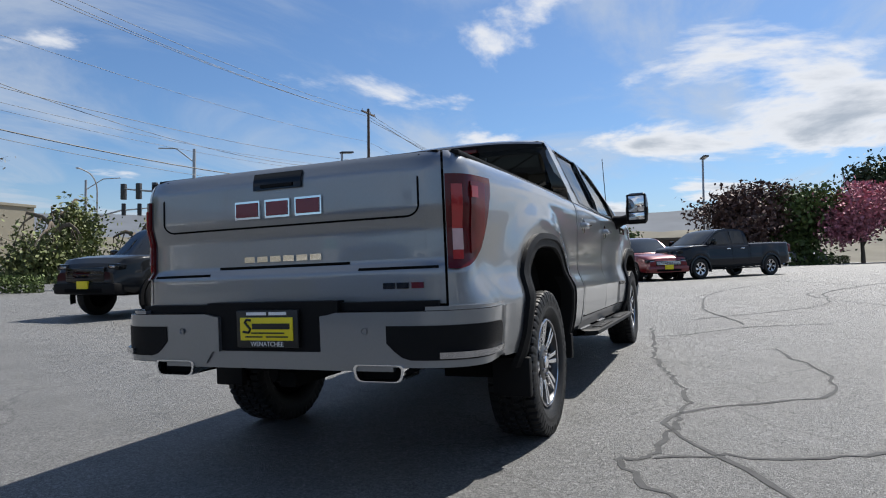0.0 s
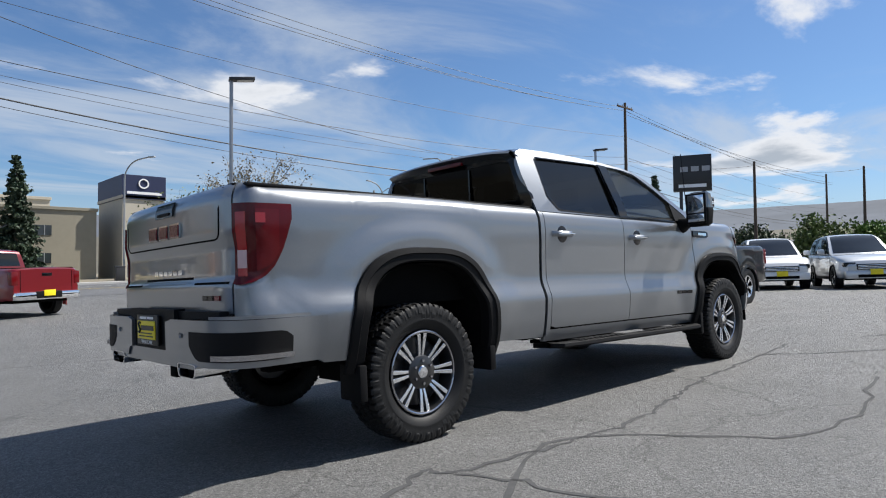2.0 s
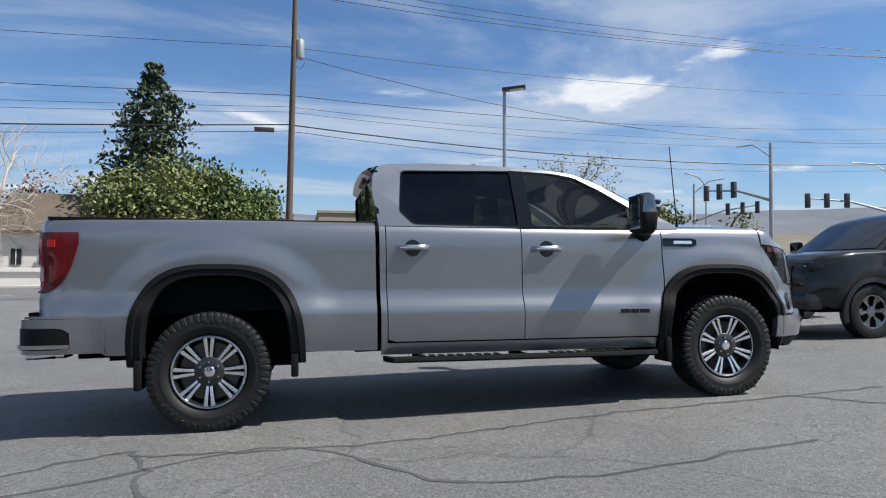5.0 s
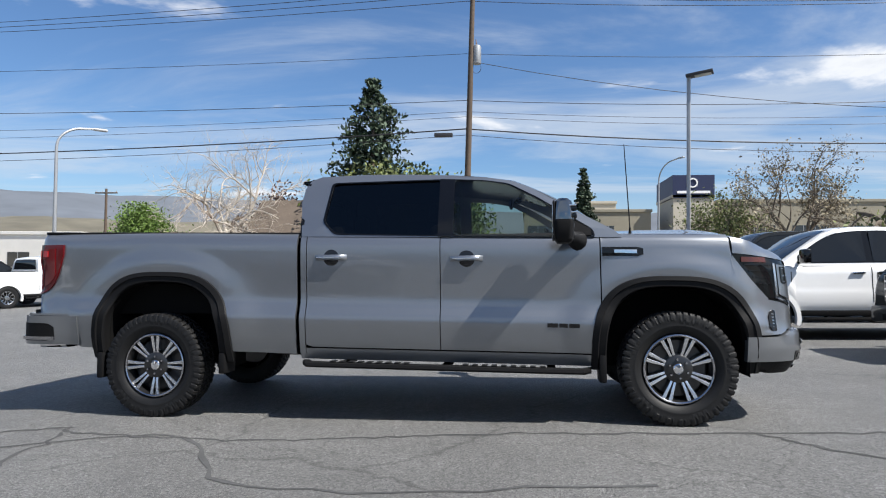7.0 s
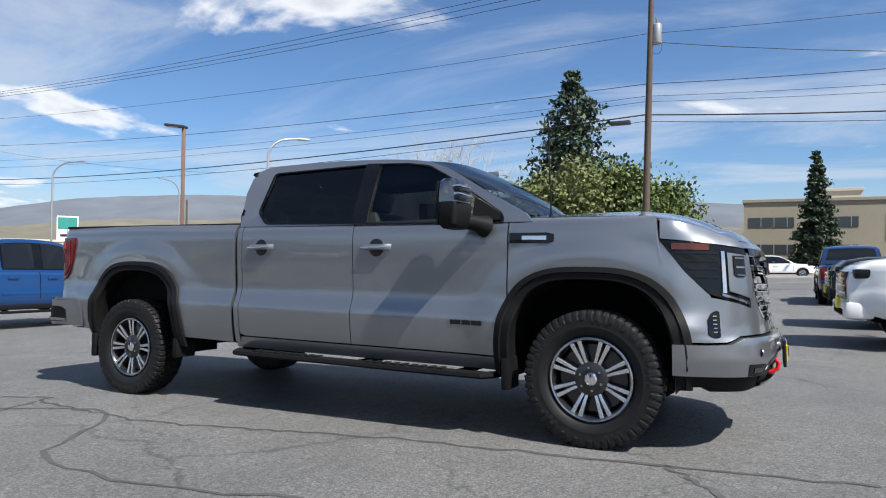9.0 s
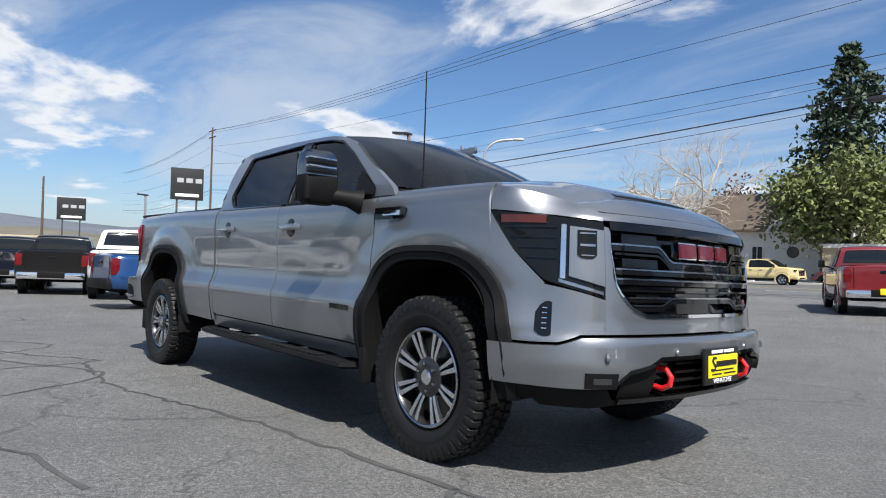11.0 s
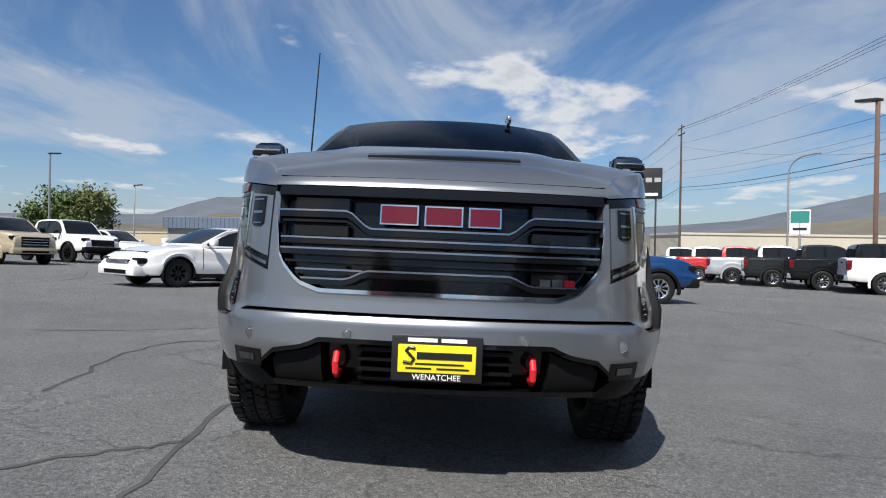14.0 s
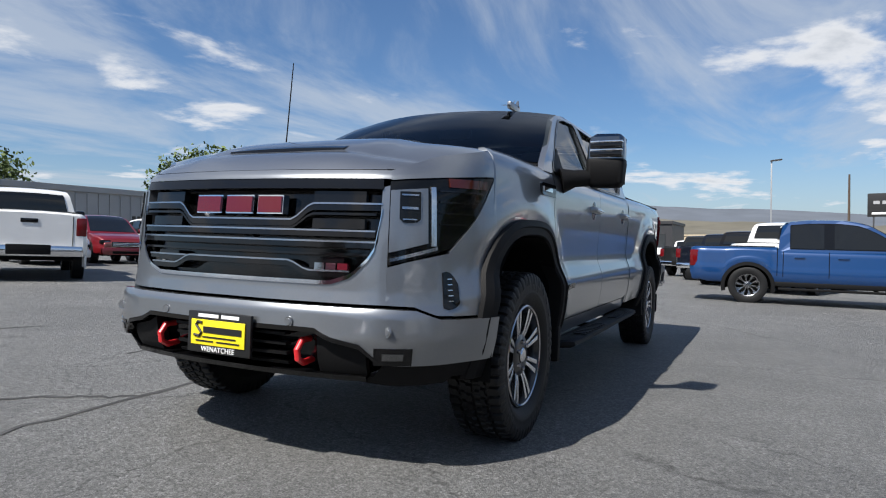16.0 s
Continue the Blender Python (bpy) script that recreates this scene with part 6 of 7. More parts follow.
for x, y, top, post, hd in ((9.8, 23.3, 9.5, "galv", -20), (-22.7, 19.6, 8.0, "rusty", 200), (42.3, 26.5, 10.7, "galv", -30), (59.9, -.9, 10.8, "galv", 200), (-68.3, 3.3, 9.6, "galv", 90), (-61.5, -21, 9.4, "rusty", 120), (-56, -39.6, 9.4, "galv", 150), (-78, -42, 8.2, "galv", 90), (-57, 15.6, 6.0, "galv", 200)):
    lot_lamp(x, y, top, post, hd)


def street_lamp(x, y, top, reach, heading):
    z0 = ground_z(x, y)
    p = thing("street_lamp", "pale curved-arm street lamp by the road", "street lamp", Matrix.Translation((x, y, z0)) @ pose(0, 0, 0, 0, 0, heading), "street lamps")
    h = top - z0
    pts = [(0, 0, 0), (0, 0, h * .45), (0, 0, h - reach * .75)] + [(reach * .8 * (1 - math.cos(a)), 0, h - reach * .75 + reach * .7 * math.sin(a)) for a in np.linspace(.2, 1.5, 8)] + [(reach * 1.1, 0, h - .02)]
    part("mast", tube(pts, [.10, .085, .07] + [.06] * 8 + [.05], 10), M["galv"], p)
    part("lamp_head", box((reach * 1.05, -.13, h - .09), (reach * 1.05 + .65, .13, h + .03), .05), M["galv"], p)
    return p


for x, y, top, reach, hd in ((-19.4, 22.4, 7.8, 1.5, 50), (14.8, 55.4, 10.9, 2.4, -60), (40, 52, 10.5, 2.4, 200), (-60, 52, 10.5, 2.2, -90), (70, 30, 10, 2.2, 180), (-48, 28.6, 9.0, 2.0, 30)):
    street_lamp(x, y, top, reach, hd)


def traffic_signal(x, y, top, heading, arm):
    z0 = ground_z(x, y)
    p = thing("traffic_signal", "traffic signal on a grey mast arm", "traffic signal", Matrix.Translation((x, y, z0)) @ pose(0, 0, 0, 0, 0, heading))
    h = top - z0
    part("mast", tube([(0, 0, 0), (0, 0, h + 2.5)], [.15, .10], 12), M["galv"], p)
    part("mast_arm", tube([(0, 0, h - 1.2), (arm * .5, 0, h - .3), (arm, 0, h)], [.11, .08, .05], 10), M["galv"], p)
    part("lamp_arm", tube([(0, 0, h + 1.6), (arm * .25, 0, h + 2.6), (arm * .5, 0, h + 2.7)], .045, 8), M["galv"], p)
    for q in (.55, .78, 1.0):
        sg = part("signal_head", box((arm * q - .17, -.12, h - .75), (arm * q + .17, .12, h + .35), .03), M["dark_metal"], p)
        for k in range(3):
            part("signal_lens", lathe(bmesh.new(), [(.001, -.15), (.10, -.14), (.12, -.10)], 14, "y", (arm * q, 0, h + .18 - .36 * k)), M["sign_black"], sg)
    return p


traffic_signal(44.5, 35, 6.6, 165, 6.5)
traffic_signal(30, 30.5, 6.8, 100, 5.5)
traffic_signal(38, 51, 7.0, -60, 6.0)


def pole_sign(x, y, heading, w, zb, zt, category, label, name="pylon_sign"):
    z0 = ground_z(x, y)
    p = thing(name, label, "sign", Matrix.Translation((x, y, z0)) @ pose(0, 0, 0, 0, 0, heading))
    b, t = zb - z0, zt - z0
    h = t - b
    board = part("board", box((-.20, -w / 2, b), (.20, w / 2, t), .03), M["sign_black"], p)
    for k, a in enumerate((-.31, -.03, .25)):
        for f in (.201, -.213):
            part("badge_block", box((f, a * w, b + h * .54), (f + .012, (a + .20) * w, b + h * .68), 0), M["sign_grey"], board)
    for f in (.201, -.213):
        part("lettering_bar", box((f, -.36 * w, b + h * .10), (f + .012, .36 * w, b + h * .19), 0), M["white"], board)
        part("divider", box((f, -.5 * w, b + h * .26), (f + .008, .5 * w, b + h * .275), 0), M["dark_metal"], board)
    for q in (-.30, .30):
        part("post", box((-.10, q * w - .09, 0), (.10, q * w + .09, b), .01), M["dark_metal"], p)
    return p


pole_sign(33.6, 14.0, 205, 2.1, 5.5, 7.6, "sign", "black dealer sign board on two steel posts")
pole_sign(-56, 19, -16, 2.9, 5.8, 8.8, "sign", "tall black dealer sign on two steel posts")
pole_sign(-92, 16.5, -10, 3.4, 4.6, 7.6, "sign", "black dealer sign far down the road")
sg = thing("road_sign", "teal and white board on a pole", "sign", Matrix.Translation((-45.3, 28.2, ground_z(-45.3, 28.2))) @ pose(0, 0, 0, 0, 0, -35))
part("post", tube([(0, 0, 0), (0, 0, 5)], .09, 10), M["galv"], sg)
part("board", box((-.08, -.75, 3.2), (.08, .75, 5.2), .02), M["white"], sg)
part("panel", box((.08, -.68, 4.15), (.10, .68, 5.1), 0), M["teal"], sg)
part("lettering_bar", box((.08, -.5, 3.55), (.10, .5, 3.75), 0), M["sign_black"], sg)

# ---- buildings ----
M["stucco"] = mat("beige_stucco", (0.29, 0.265, 0.205), 0.9, vary=0.10, scale=1.5, bump=0.004)
M["stucco_light"] = mat("pale_stucco", (0.50, 0.46, 0.38), 0.9, vary=0.08, scale=1.5)
M["navy_panel"] = mat("navy_panel", (0.018, 0.026, 0.075), 0.5, vary=0.08)
M["metal_wall"] = mat("grey_metal_siding", (0.34, 0.34, 0.335), 0.55, 0.2, vary=0.08, scale=1)
M["blue_roof"] = mat("blue_grey_metal_roof", (0.13, 0.17, 0.23), 0.5, 0.3, vary=0.1)
M["shingle"] = mat("brown_shingle", (0.10, 0.078, 0.060), 0.95, vary=0.3, scale=6, bump=0.01, bump_scale=14)
M["brick"] = mat("orange_brown_stucco", (0.36, 0.19, 0.105), 0.9, vary=0.12, scale=3)
M["white_wall"] = mat("white_wall", (0.68, 0.66, 0.62), 0.85, vary=0.08, scale=1)
M["win"] = mat("building_window", (0.03, 0.035, 0.04), 0.08, coat=0.5, vary=0.15, scale=1)
M["green_roof"] = mat("green_metal_roof", (0.02, 0.22, 0.13), 0.45, vary=0.12, scale=3)
M["tan_wall"] = mat("tan_wall", (0.45, 0.37, 0.26), 0.9, vary=0.12, scale=.6)


def building(name, label, x0, x1, y0, y1, z1, wall, windows=(), face="-y", roof=None, cap=None, category="building"):
    """A flat-roofed block. windows: (along, z above base, width, height) on its lit face."""
    zb = min(ground_z(x, y) for x in (x0, x1) for y in (y0, y1)) - .2
    b = thing(name, label, category, Matrix.Translation((0, 0, 0)))
    part("wall", box((x0, y0, zb), (x1, y1, z1)), M[wall], b, smooth=False)
    part("roof", box((x0 - .15, y0 - .15, z1), (x1 + .15, y1 + .15, z1 + .35), .03), M[cap or wall], b, smooth=False)
    for a, z, w, h in windows:
        if face == "-y":
            lo, hi, n0 = (a, y0 - .05, z), (a + w, y0 + .06, z + h), 1
        elif face == "+x":
            lo, hi, n0 = (x1 - .06, a, z), (x1 + .05, a + w, z + h), 0
        else:
            lo, hi, n0 = (a, y1 - .06, z), (a + w, y1 + .05, z + h), 1
        wd = part("window", box(lo, hi), M["win"], b, smooth=False)
        if w > 2:
            for q in np.arange(1.2, w - .2, 1.3):
                l2, h2 = list(lo), list(hi)
                ax = 1 if n0 == 0 else 0
                l2[ax], h2[ax] = a + q, a + q + .07
                l2[n0], h2[n0] = lo[n0] - .02, hi[n0] + .02
                part("mullion", box(l2, h2), M["galv"], wd, smooth=False)
    return b


wins = [(a, z, 5.0, 1.15) for a in (28, 35, 42) for z in (2.0, 5.4)]
building("office_building", "beige three-storey office building with window bands", 26.5, 52, 78, 100, 9.4, "stucco", wins)
wins = [(a, z, 4.5, 1.1) for a in (3, 9) for z in (2.2, 5.2)]
building("office_building", "long beige office building behind the street", 2.5, 17.9, 76, 96, 8.0, "stucco", wins)
tw = building("office_tower", "beige tower block with a navy sign band", 20.2, 24.8, 74.5, 84, 9.6, "stucco_light")
band = part("sign_band", box((20.1, 74.35, 9.55), (24.9, 84.1, 12.3), .02), M["navy_panel"], tw, "navy sign band with pale marks", smooth=False)
part("sign_mark", lathe(bmesh.new(), [(.42, -.04), (.58, -.04), (.58, .04), (.42, .04)], 26, "y", (22.4, 74.30, 11.35), True), M["white"], band)
part("lettering_bar", box((20.6, 74.30, 10.1), (24.4, 74.36, 10.4)), M["white"], band)
building("roof_plant", "pale roof plant room on the office", 9.5, 14.5, 82, 88, 9.6, "stucco_light")
low = building("low_building", "low pale block building with a white fascia", -13.5, -1.0, 56.5, 66, 2.7, "tan_wall", [(-12, .7, 3.0, 1.3), (-7, .7, 2.6, 1.3)], cap="white_wall")
building("corner_shop", "small orange-brown flat-roofed shop", -38.2, -31.6, 57.5, 64, 3.6, "brick", [(-36.0, -.3, 1.4, 2.1), (-34.0, .9, 1.6, .7)])
building("white_building", "low white building with a flat roof", -55.5, -45, 58.5, 68, 4.1, "white_wall", [(-53.5, .6, 2.6, 1.6), (-49, .6, 2.0, 1.6)])
building("garden_wall", "low white garden wall by the pavement", -31.2, -18.5, 55.0, 55.3, .75, "white_wall", category="wall")
gw = [(a, .6, 2.8, 2.0) for a in (-29, -24.5, -20, -15.5, -11, -6)]
metal = building("metal_building", "long grey metal-sided workshop with dark doors", -31.6, 14, -52, -34, 3.9, "metal_wall", gw, "+y")
for k in range(60):
    part("siding_rib", box((-31.4 + k * .75, -34.02, .2), (-31.32 + k * .75, -33.95, 3.85)), M["metal_wall"], metal, smooth=False)
office = building("sales_office", "grey sales office with a blue-grey metal roof edge", -84, -70, -34, -14, 2.6, "metal_wall", [(-28, 0.2, 3.5, 1.5), (-20, .2, 4.0, 1.5)], "+x")
fas = part("roof_fascia", box((-84.4, -34.4, 2.5), (-69.5, -13.6, 3.9), .03), M["blue_roof"], office, smooth=False)
for k in range(40):
    part("seam", box((-69.52, -34.3 + k * .52, 2.55), (-69.45, -34.25 + k * .52, 3.85)), M["blue_roof"], fas, smooth=False)
en = building("sales_entrance", "dark glazed entrance of the sales office", -82, -69, -12.5, -6.5, 3.2, "dark_metal", [(-12, 0.1, 4.8, 2.0)], "+x")
part("lettering_bar", box((-69.0, -12.0, 2.5), (-68.9, -8.0, 2.95)), M["white"], en)
building("long_building", "long low tan building across the valley floor", -150, -138, -80, 26, 2.6, "tan_wall")
building("long_building", "long low pale warehouse behind the trucks", -110, -95, 36, 70, 3.2, "stucco_light")
building("long_building", "low brown-roofed house behind the crossovers", 84, 100, -6, 11, 4.4, "shingle")
building("long_building", "low grey building behind the crossovers", 70, 84, 22, 46, 3.6, "metal_wall")
building("retaining_wall", "low grey concrete wall along the lot edge", 62, 63, 12, 60, 1.2, "concrete", category="wall")
# house with a steep brown roof
hs = thing("house", "white house with a steep brown shingle roof", "house", Matrix.Translation((0, 0, 0)))
zg = ground_z(-23, 63) - .2
part("wall", box((-27.2, 62, zg), (-17.5, 71, 4.9)), M["white_wall"], hs, smooth=False)
bm = bmesh.new()
prism(bm, [[(62 - .6, 4.6), (66.5, 8.6), (71.6, 4.6), (71.6, 4.35), (66.5, 8.3), (61.4, 4.35)]], lambda a, b: Vector((-27.8, a, b)), Vector((8.6, 0, 0)))
rf = part("roof", bm, M["shingle"], hs, smooth=False)
bm = bmesh.new()
prism(bm, [[(-20.2, 4.2), (-17.6, 8.9), (-15.0, 4.2)]], lambda a, b: Vector((a, 61.2, b)), Vector((0, 9, 0)))
part("gable", bm, M["white_wall"], hs, smooth=False)
part("wall", box((-19.9, 61.3, zg), (-15.3, 70, 4.3)), M["white_wall"], hs, smooth=False)
for a in (-26.0, -23.6, -21.6):
    wd = part("window", box((a, 61.93, 1.4), (a + .9, 62.02, 2.9)), M["win"], hs, smooth=False)
    part("window_frame", box((a + .42, 61.90, 1.4), (a + .48, 62.0, 2.9)), M["white"], wd, smooth=False)
part("door", lathe(bmesh.new(), [(.001, -.04), (.55, -.04), (.55, .04)], 20, "y", (-17.6, 61.28, 2.4)), M["win"], hs)
# bus shelter
bs = thing("bus_shelter", "bus shelter with a green metal roof and white posts", "bus shelter", Matrix.Translation((18.6, 53.2, ground_z(18.6, 53.2) + .14)))
bm = bmesh.new()
prism(bm, [[(-1.3, 2.45), (-.2, 3.3), (.2, 3.3), (1.3, 2.45)]], lambda a, b: Vector((-2.4, a, b)), Vector((4.8, 0, 0)))
rf = part("roof", bm, M["green_roof"], bs, smooth=False)
for k in range(15):
    part("roof_rib", tube([(-2.3 + k * .33, -1.28, 2.48), (-2.3 + k * .33, -.2, 3.32)], .022, 5), M["green_roof"], rf)
for x in (-2.1, -.8, .6, 2.1):
    for y in (-1.0, 1.0):
        part("post", box((x - .05, y - .05, 0), (x + .05, y + .05, 2.5), .01), M["white_wall"], bs)
for x in (-2.1, .6):
    part("pane", box((x, .98, .4), (x + 1.3, 1.0, 2.3)), M["glass_car"], bs)
part("bench", box((-1.6, .3, .42), (1.6, .75, .5), .02), M["dark_metal"], bs)
for x, c in ((15.2, "teal"), (16.0, "teal"), (13.9, "dark_metal")):
    bn = thing("paper_box", "street box beside the bus shelter", "street box", Matrix.Translation((x, 53.4, ground_z(x, 53.4) + .14)), "street boxes")
    part("body", box((-.35, -.3, 0), (.35, .3, 1.15), .04), M[c], bn)
    part("lid", box((-.37, -.32, 1.1), (.37, .32, 1.2), .03), M["dark_metal"], bn)

# ---- trees ----
M["bark"] = mat("grey_bark", (0.13, 0.105, 0.08), 0.95, vary=0.3, scale=6, bump=0.01, bump_scale=20)
M["birch"] = mat("white_bark", (0.40, 0.36, 0.31), 0.9, vary=0.25, scale=5)


def leaf_mat(name, color):
    m = mat(name, color, 0.7, vary=0.25, scale=2.0)
    nt = m.node_tree
    geo = nt.nodes.new("ShaderNodeNewGeometry")
    mr = nt.nodes.new("ShaderNodeMapRange")
    mr.inputs[3].default_value, mr.inputs[4].default_value = .55, 1.5
    nt.links.new(geo.outputs["Random Per Island"], mr.inputs[0])
    mx = nt.nodes.new("ShaderNodeMix")
    mx.data_type, mx.blend_type = "RGBA", "MULTIPLY"
    mx.inputs[0].default_value = 1
    b = nt.nodes["Principled BSDF"]
    src = b.inputs["Base Color"].links[0].from_socket
    nt.links.new(src, mx.inputs[6])
    nt.links.new(mr.outputs[0], mx.inputs[7])
    nt.links.new(mx.outputs[2], b.inputs["Base Color"])
    return m


for k, c in (("leaf", (.075, .11, .025)), ("leaf_bright", (.080, .14, .020)), ("leaf_dark", (.030, .050, .018)), ("leaf_olive", (.105, .125, .036)), ("leaf_red", (.085, .045, .035)), ("leaf_pink", (.42, .16, .20)), ("needle", (.028, .050, .026)), ("bud", (.20, .17, .11))):
    M[k] = leaf_mat(k, c)


def leaves_mesh(spots, size, rng):
    """Many small leaf cards, each bent, at the given spots."""
    n = len(spots)
    c = np.array(spots)
    a = rng.normal(size=(n, 3))
    a /= np.linalg.norm(a, axis=1)[:, None]
    b = np.cross(a, rng.normal(size=(n, 3)))
    b /= np.linalg.norm(b, axis=1)[:, None]
    s = size * rng.uniform(.6, 1.3, (n, 1))
    v = np.stack([c - a * s, c - b * s * .55, c + a * s, c + b * s * .55], 1).reshape(-1, 3)
    me = bpy.data.meshes.new("crown")
    me.from_pydata(v.tolist(), [], [(4 * i, 4 * i + 1, 4 * i + 2, 4 * i + 3) for i in range(n)])
    return me


def grow(bm, start, way, length, radius, depth, rng, tips, spread, droop=0.0):
    pts, p, d = [start], Vector(start), Vector(way).normalized()
    for k in range(4):
        d = (d + Vector(rng.normal(0, .13, 3).tolist()) - Vector((0, 0, droop))).normalized()
        p = p + d * length / 4
        pts.append(p.copy())
        if depth <= 2:
            tips.append(p.copy())
    add_tube(bm, pts, [radius * (1 - .13 * k) for k in range(5)], 7 if depth > 2 else 4, False)
    if depth <= 0:
        return
    for k in range(int(rng.integers(2, 4)) + (1 if depth > 2 else 0)):
        q = pts[int(rng.integers(2, 5))]
        w = (d + Vector(rng.normal(0, spread, 3).tolist()) + Vector((0, 0, .12 - droop))).normalized()
        grow(bm, q, w, length * rng.uniform(.58, .82), radius * .52, depth - 1, rng, tips, spread, droop)


def broad_tree(name, label, x, y, h, seed, leaf=None, n_leaf=0, leaf_size=.2, bark="bark", depth=4, spread=.55, droop=0.0, trunk=.25, blob=.8, squash=1.0):
    rng = np.random.default_rng(seed)
    t = thing(name, label, "tree", Matrix.Translation((x, y, ground_z(x, y) - .1)))
    bm, tips = bmesh.new(), []
    add_tube(bm, [(0, 0, 0), (.05, 0, h * trunk * .5), (0, .05, h * trunk)], [h * .030, h * .024, h * .020], 9)
    for k in range(5):
        a = 2 * math.pi * k / 5 + rng.uniform(-.3, .3)
        grow(bm, Vector((0, 0, h * trunk * rng.uniform(.8, 1.0))), (math.cos(a) * spread * 1.3, math.sin(a) * spread * 1.3, .9), h * .30, h * .014, depth, rng, tips, spread, droop)
    zt = max(q.z for q in tips)
    for v in bm.verts:
        v.co.z *= h / zt
    part("trunk", bm, M[bark], t)
    if leaf:
        tp = np.array([[q.x, q.y, q.z * h / zt] for q in tips])
        pick = tp[rng.integers(0, len(tp), n_leaf)] + rng.normal(0, blob, (n_leaf, 3)) * np.array([1, 1, .8])
        if droop > .2:
            pick[:, 2] -= rng.uniform(0, h * .45, n_leaf)
        pick[:, 2] = np.clip(pick[:, 2], .15, h * 1.05)
        me = leaves_mesh(pick.tolist(), leaf_size, rng)
        me.materials.append(M[leaf])
        part("crown", me, None, t)
    return t


def conifer(name, label, x, y, h, w, seed, leaf="needle", n=9000, size=.22, bare=.08, ragged=.25, taper=1.0):
    rng = np.random.default_rng(seed)
    t = thing(name, label, "tree", Matrix.Translation((x, y, ground_z(x, y) - .1)))
    part("trunk", tube([(0, 0, 0), (0, 0, h * .5), (0, 0, h * .98)], [h * .018, h * .011, .03], 9), M["bark"], t)
    spots = []
    levels = int(h * 2.2)
    for k in range(levels):
        f = k / levels
        z = h * (bare + (1 - bare) * f)
        r = w * (1 - f) ** taper * rng.uniform(1 - ragged, 1 + ragged) + .12
        m = 7 + int(6 * (1 - f))
        for j in range(m):
            a = rng.uniform(0, 2 * math.pi)
            rr = r * rng.uniform(.65, 1.1)
            cnt = max(4, int(n / levels / m * (1.6 - f)))
            q = rng.uniform(.15, 1, cnt) ** .6
            wid = .10 + .12 * rr
            spots += [(math.cos(a) * rr * s + rng.normal(0, wid * .6), math.sin(a) * rr * s + rng.normal(0, wid * .6), z - .18 * rr * s + rng.normal(0, wid * .35)) for s in q]
    me = leaves_mesh(spots, size, rng)
    me.materials.append(M[leaf])
    part("crown", me, None, t)
    return t


conifer("fir_tree", "dark pointed fir tree before the office", 9.3, 70, 12.7, 2.5, 1, n=12000)
conifer("pine_tree", "tall dark pine with a ragged open crown", -14.6, 66, 23, 5.6, 2, n=9000, size=.30, bare=.28, ragged=.5, taper=.55)
broad_tree("maple_tree", "full green maple below the pine", -12.5, 61.5, 11.5, 3, "leaf_olive", 15000, .26, blob=.9)
broad_tree("maple_tree", "full green maple at the street corner", -7.8, 62, 10.5, 4, "leaf", 12000, .26, blob=.9)
broad_tree("birch_tree", "bare white-barked birch by the house", -32.7, 67.8, 18.5, 5, "bud", 3500, .05, "birch", 5, .56, 0.02, .18)
broad_tree("bare_tree", "broad tree with bare budding twigs", 26, 52.7, 12, 6, "bud", 3500, .13, "bark", 5, .62, 0.0, .18, .35)
broad_tree("bare_tree", "grey budding tree by the bus shelter", 21.5, 58, 8.5, 16, "leaf_olive", 5000, .14, "bark", 5, .6, 0.0, .15, .4)
broad_tree("round_tree", "dense round green tree behind the shop", -42, 66, 8.6, 7, "leaf_bright", 26000, .16, blob=.9, depth=3, trunk=.2)
broad_tree("brown_tree", "reddish-brown tree behind the birch", -27, 73, 11.5, 8, "leaf_red", 8000, .22, blob=.8)
broad_tree("willow_tree", "pale green weeping willow by the street", 24.5, 36.5, 5.6, 9, "leaf_olive", 16000, .16, depth=3, droop=.22, blob=.5, spread=.8)
broad_tree("willow_tree", "pale green weeping tree at the lot edge", 31.5, 37.5, 5.2, 10, "leaf_olive", 10000, .16, depth=3, droop=.22, blob=.5, spread=.8)
broad_tree("blossom_tree", "pink blossoming cherry tree past the lot", 55.6, -12.4, 6.2, 11, "leaf_pink", 12000, .18, depth=3, blob=.5, trunk=.2)
broad_tree("dark_tree", "dark red-green tree at the end of the lot", 55.5, -4.2, 6.8, 12, "leaf_red", 12000, .20, blob=.7, depth=3, trunk=.18)
broad_tree("dark_tree", "dark green tree at the end of the lot", 56.5, -8.2, 6.2, 13, "leaf", 12000, .20, blob=.7, depth=3, trunk=.18)
broad_tree("dark_tree", "tall dark tree beyond the blossom tree", 66, -16.5, 9.5, 14, "leaf_dark", 10000, .24, blob=.8, depth=3)
for k, (x, y, h) in enumerate(((76.6, 49.3, 14.5), (79, 46.2, 13.2), (81, 43, 13.6), (88, 41, 10))):
    conifer("spruce_tree", "dark spruce beyond the crossing", x, y, h, 3.2, 20 + k, n=6000, size=.28)
broad_tree("green_tree", "light green budding tree behind the workshop", -47, -54, 11, 30, "leaf", 12000, .26, blob=1.0)
conifer("brown_conifer", "thin brownish conifer behind the workshop", -55, -50, 9.5, 3.0, 31, "leaf_red", 5000, .26)
broad_tree("green_tree", "small green tree far behind the cars", -62, -42, 6.6, 32, "leaf", 5000, .22, blob=.6, depth=3)
broad_tree("green_tree", "thin grey-green tree far behind the cars", -64, -39.5, 7.2, 33, "leaf_olive", 4000, .2, blob=.5, depth=3)
broad_tree("green_tree", "green tree over the workshop roof", -26, -62, 9, 34, "leaf", 7000, .26, blob=.9)
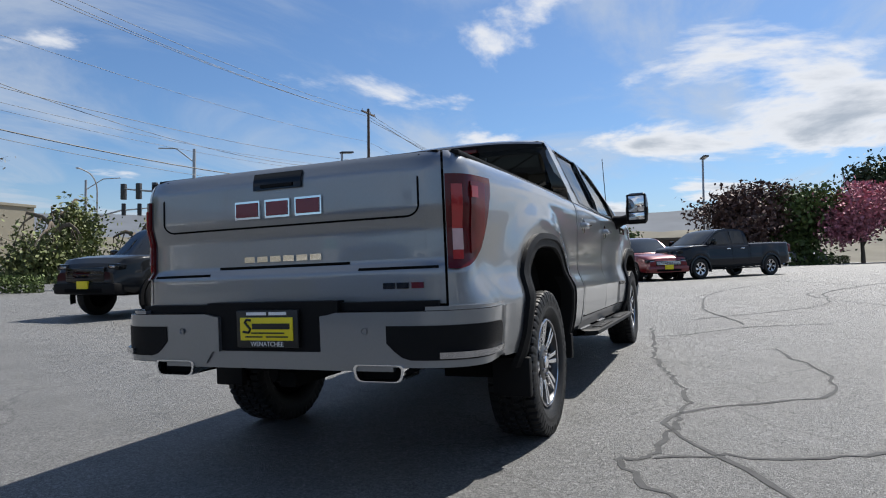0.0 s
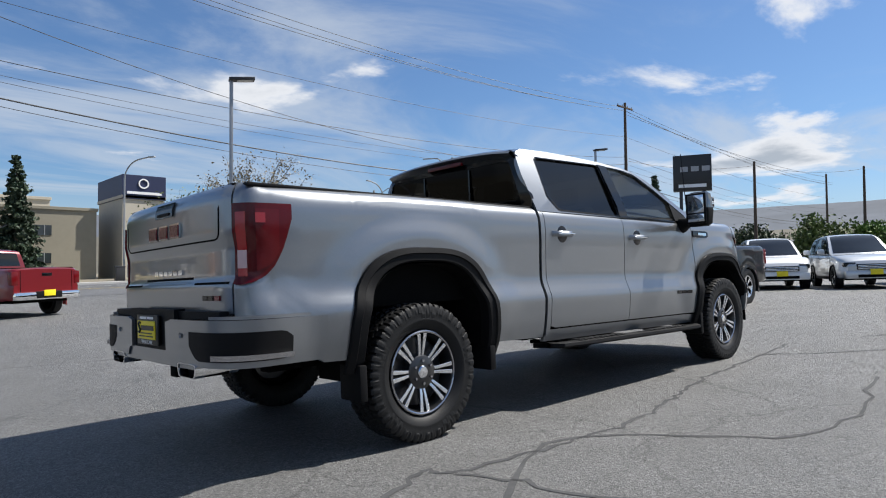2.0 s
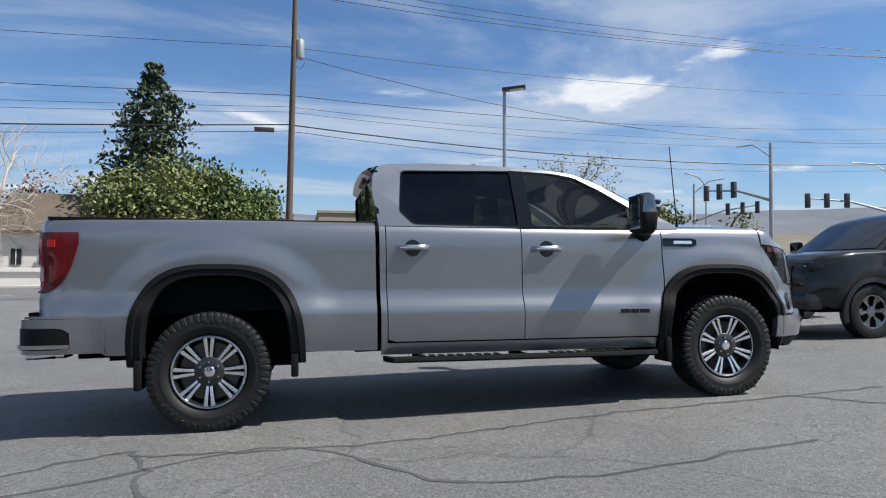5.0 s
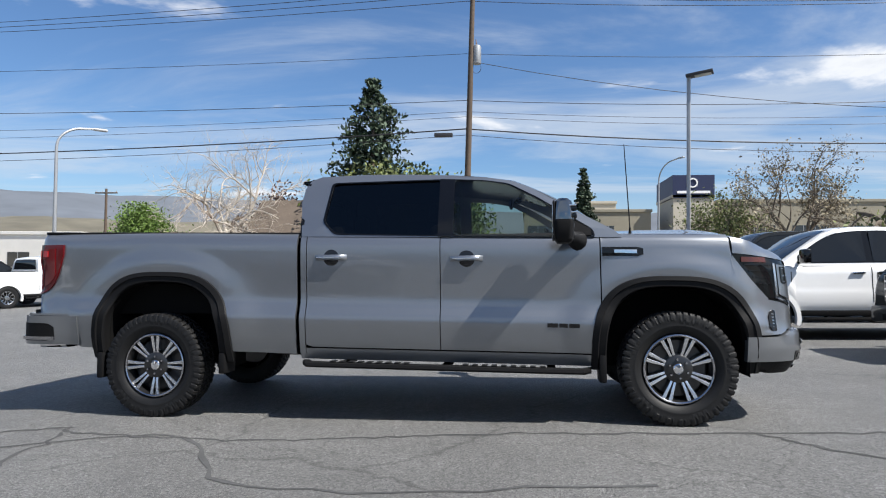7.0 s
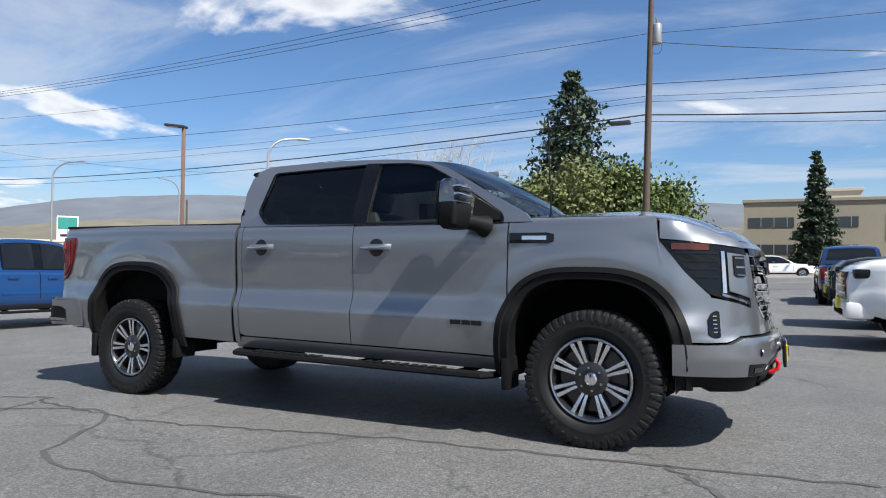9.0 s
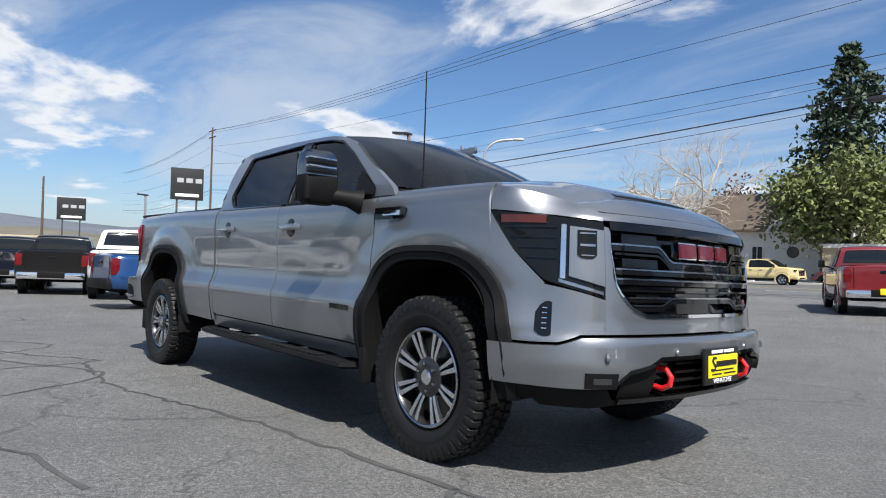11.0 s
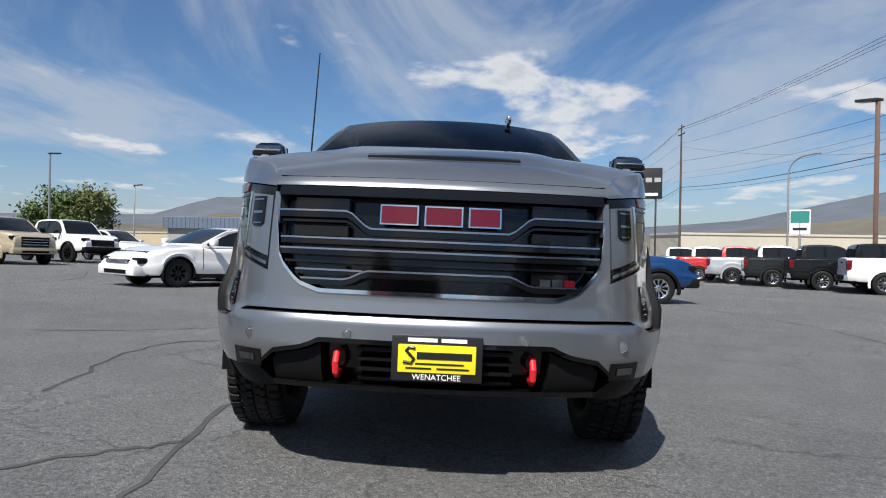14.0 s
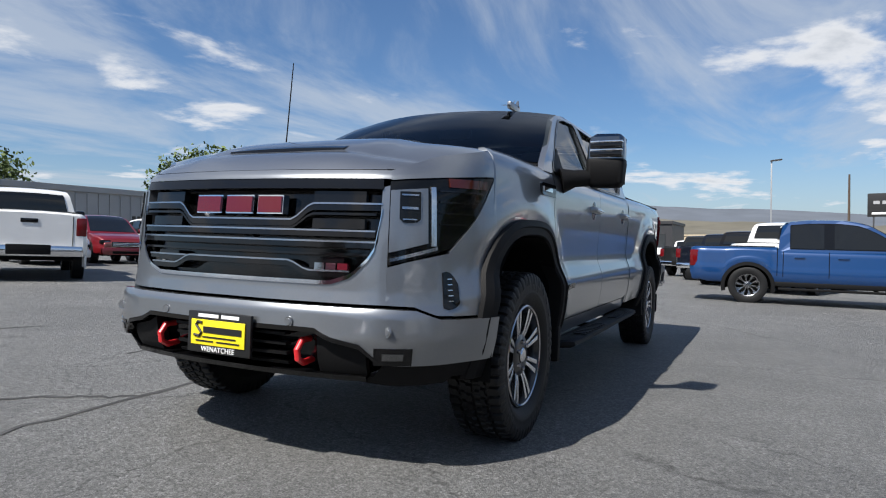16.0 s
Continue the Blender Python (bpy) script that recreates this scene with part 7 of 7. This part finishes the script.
for k, (x, y, h, lf) in enumerate(((66, 17, 5.2, "leaf"), (68, 13.5, 4.4, "leaf_bright"), (72, 9, 4.6, "leaf"), (69, 24, 4.8, "leaf_dark"))):
    broad_tree("shrub_tree", "small green tree behind the crossovers", x, y, h, 60 + k, lf, 5000, .2, blob=.6, depth=3, trunk=.15)
for x, y, w, lab in ((14.2, 25.4, 2.6, "low green hedge at the street edge"), (17.6, 25.2, 2.4, "low green hedge beside the kerb"), (11.6, 24.6, 1.6, "small green hedge by the lamp"), (-49, 56, 3.0, "yellow-green shrubs by the white building"), (-43, 56, 2.4, "yellow-green shrubs by the pavement"), (62, -9, 7.0, "long clipped hedge at the lot end")):
    rng = np.random.default_rng(int(abs(x) * 10))
    n = int(1500 * w / 2)
    sp = np.c_[rng.uniform(-w / 2, w / 2, n), rng.normal(0, .32, n), rng.uniform(.02, .75, n)]
    me = leaves_mesh(sp.tolist(), .07, rng)
    me.materials.append(M["leaf"] if x > -40 else M["leaf_bright"])
    hg = part("hedge", me, None)
    hg.matrix_world = Matrix.Translation((x, y, ground_z(x, y))) @ pose(0, 0, 0, 0, 0, -35 if 0 < x < 30 else (90 if x > 30 else 0))
    tagged(hg, lab, "hedge")


# ---- tar-sealed cracks on the lot ----
def seal(points, width, seed):
    rng = np.random.default_rng(seed)
    cv = smooth_curve(points, 10)
    bm = bmesh.new()
    rows = []
    for i, (x, y) in enumerate(cv):
        d = cv[min(i + 1, len(cv) - 1)] - cv[max(i - 1, 0)]
        d = d / (np.linalg.norm(d) + 1e-9)
        nn = np.array([-d[1], d[0]])
        w = width * rng.uniform(.35, .8)
        c = np.array([x, y]) + nn * rng.normal(0, width * .35)
        rows.append([(*(c + nn * w * k), 0) for k in (-.5, .5)])
    add_grid(bm, [[LOT @ Vector((a, b, .003)) if abs(a) < 6 and abs(b) < 5 else Vector((a, b, ground_z(a, b) + .006)) for a, b, _ in r] for r in rows])
    tagged(part("crack_seal", bm, M["tar"]), "dark tar line sealing a crack in the asphalt", "crack seal", kind="structure")


seal([(-2.6, -2.35), (-1.3, -1.95), (-.47, -1.41), (-.28, -1.54), (.4, -1.62), (1.17, -1.645), (1.9, -1.5), (2.83, -1.30), (4.0, -1.2), (5.4, -1.05)], .055, 1)
seal([(-.29, -1.55), (-.1, -2.4), (.5, -3.2), (.9, -4.2)], .05, 3)
seal([(-6.5, -3.9), (-3.1, -2.24), (-1.97, -1.54), (-1.0, -2.2), (.5, -1.57), (1.5, -2.6), (3.56, -2.36)], .05, 6)
seal([(4.43, -1.14), (4.8, -1.6), (5.5, -2.2), (5.9, -3.2)], .06, 7)
seal([(-5.2, 2.74), (-3.0, 2.3), (-1.2, 3.0), (.94, 2.64), (2.2, 3.4)], .04, 8)
seal([(6.5, -1.5), (9, -3.5), (13, -4.2), (18, -7)], .05, 10)
seal([(5.8, -2.2), (9, -1.6), (14, -2.0), (20, -4.5)], .06, 11)
seal([(8, -4.5), (12, -3.6), (15, -5.0), (21, -3.0)], .05, 12)
seal([(3, -4.2), (7, -6), (11, -6.4), (17, -10)], .05, 13)
seal([(-10, -3.5), (-7, -2.6), (-4.5, -3.3), (-3.1, -2.24)], .05, 14)
seal([(-13, -1.5), (-9, -1.9), (-6, -1.2), (-4.5, -3.3)], .05, 15)
seal([(-2, -7), (-5, -9), (-9, -9.5), (-14, -12)], .05, 17)
seal([(2.2, 3.4), (.5, 5.2), (-3, 6.0), (-6.8, 5.6)], .05, 18)
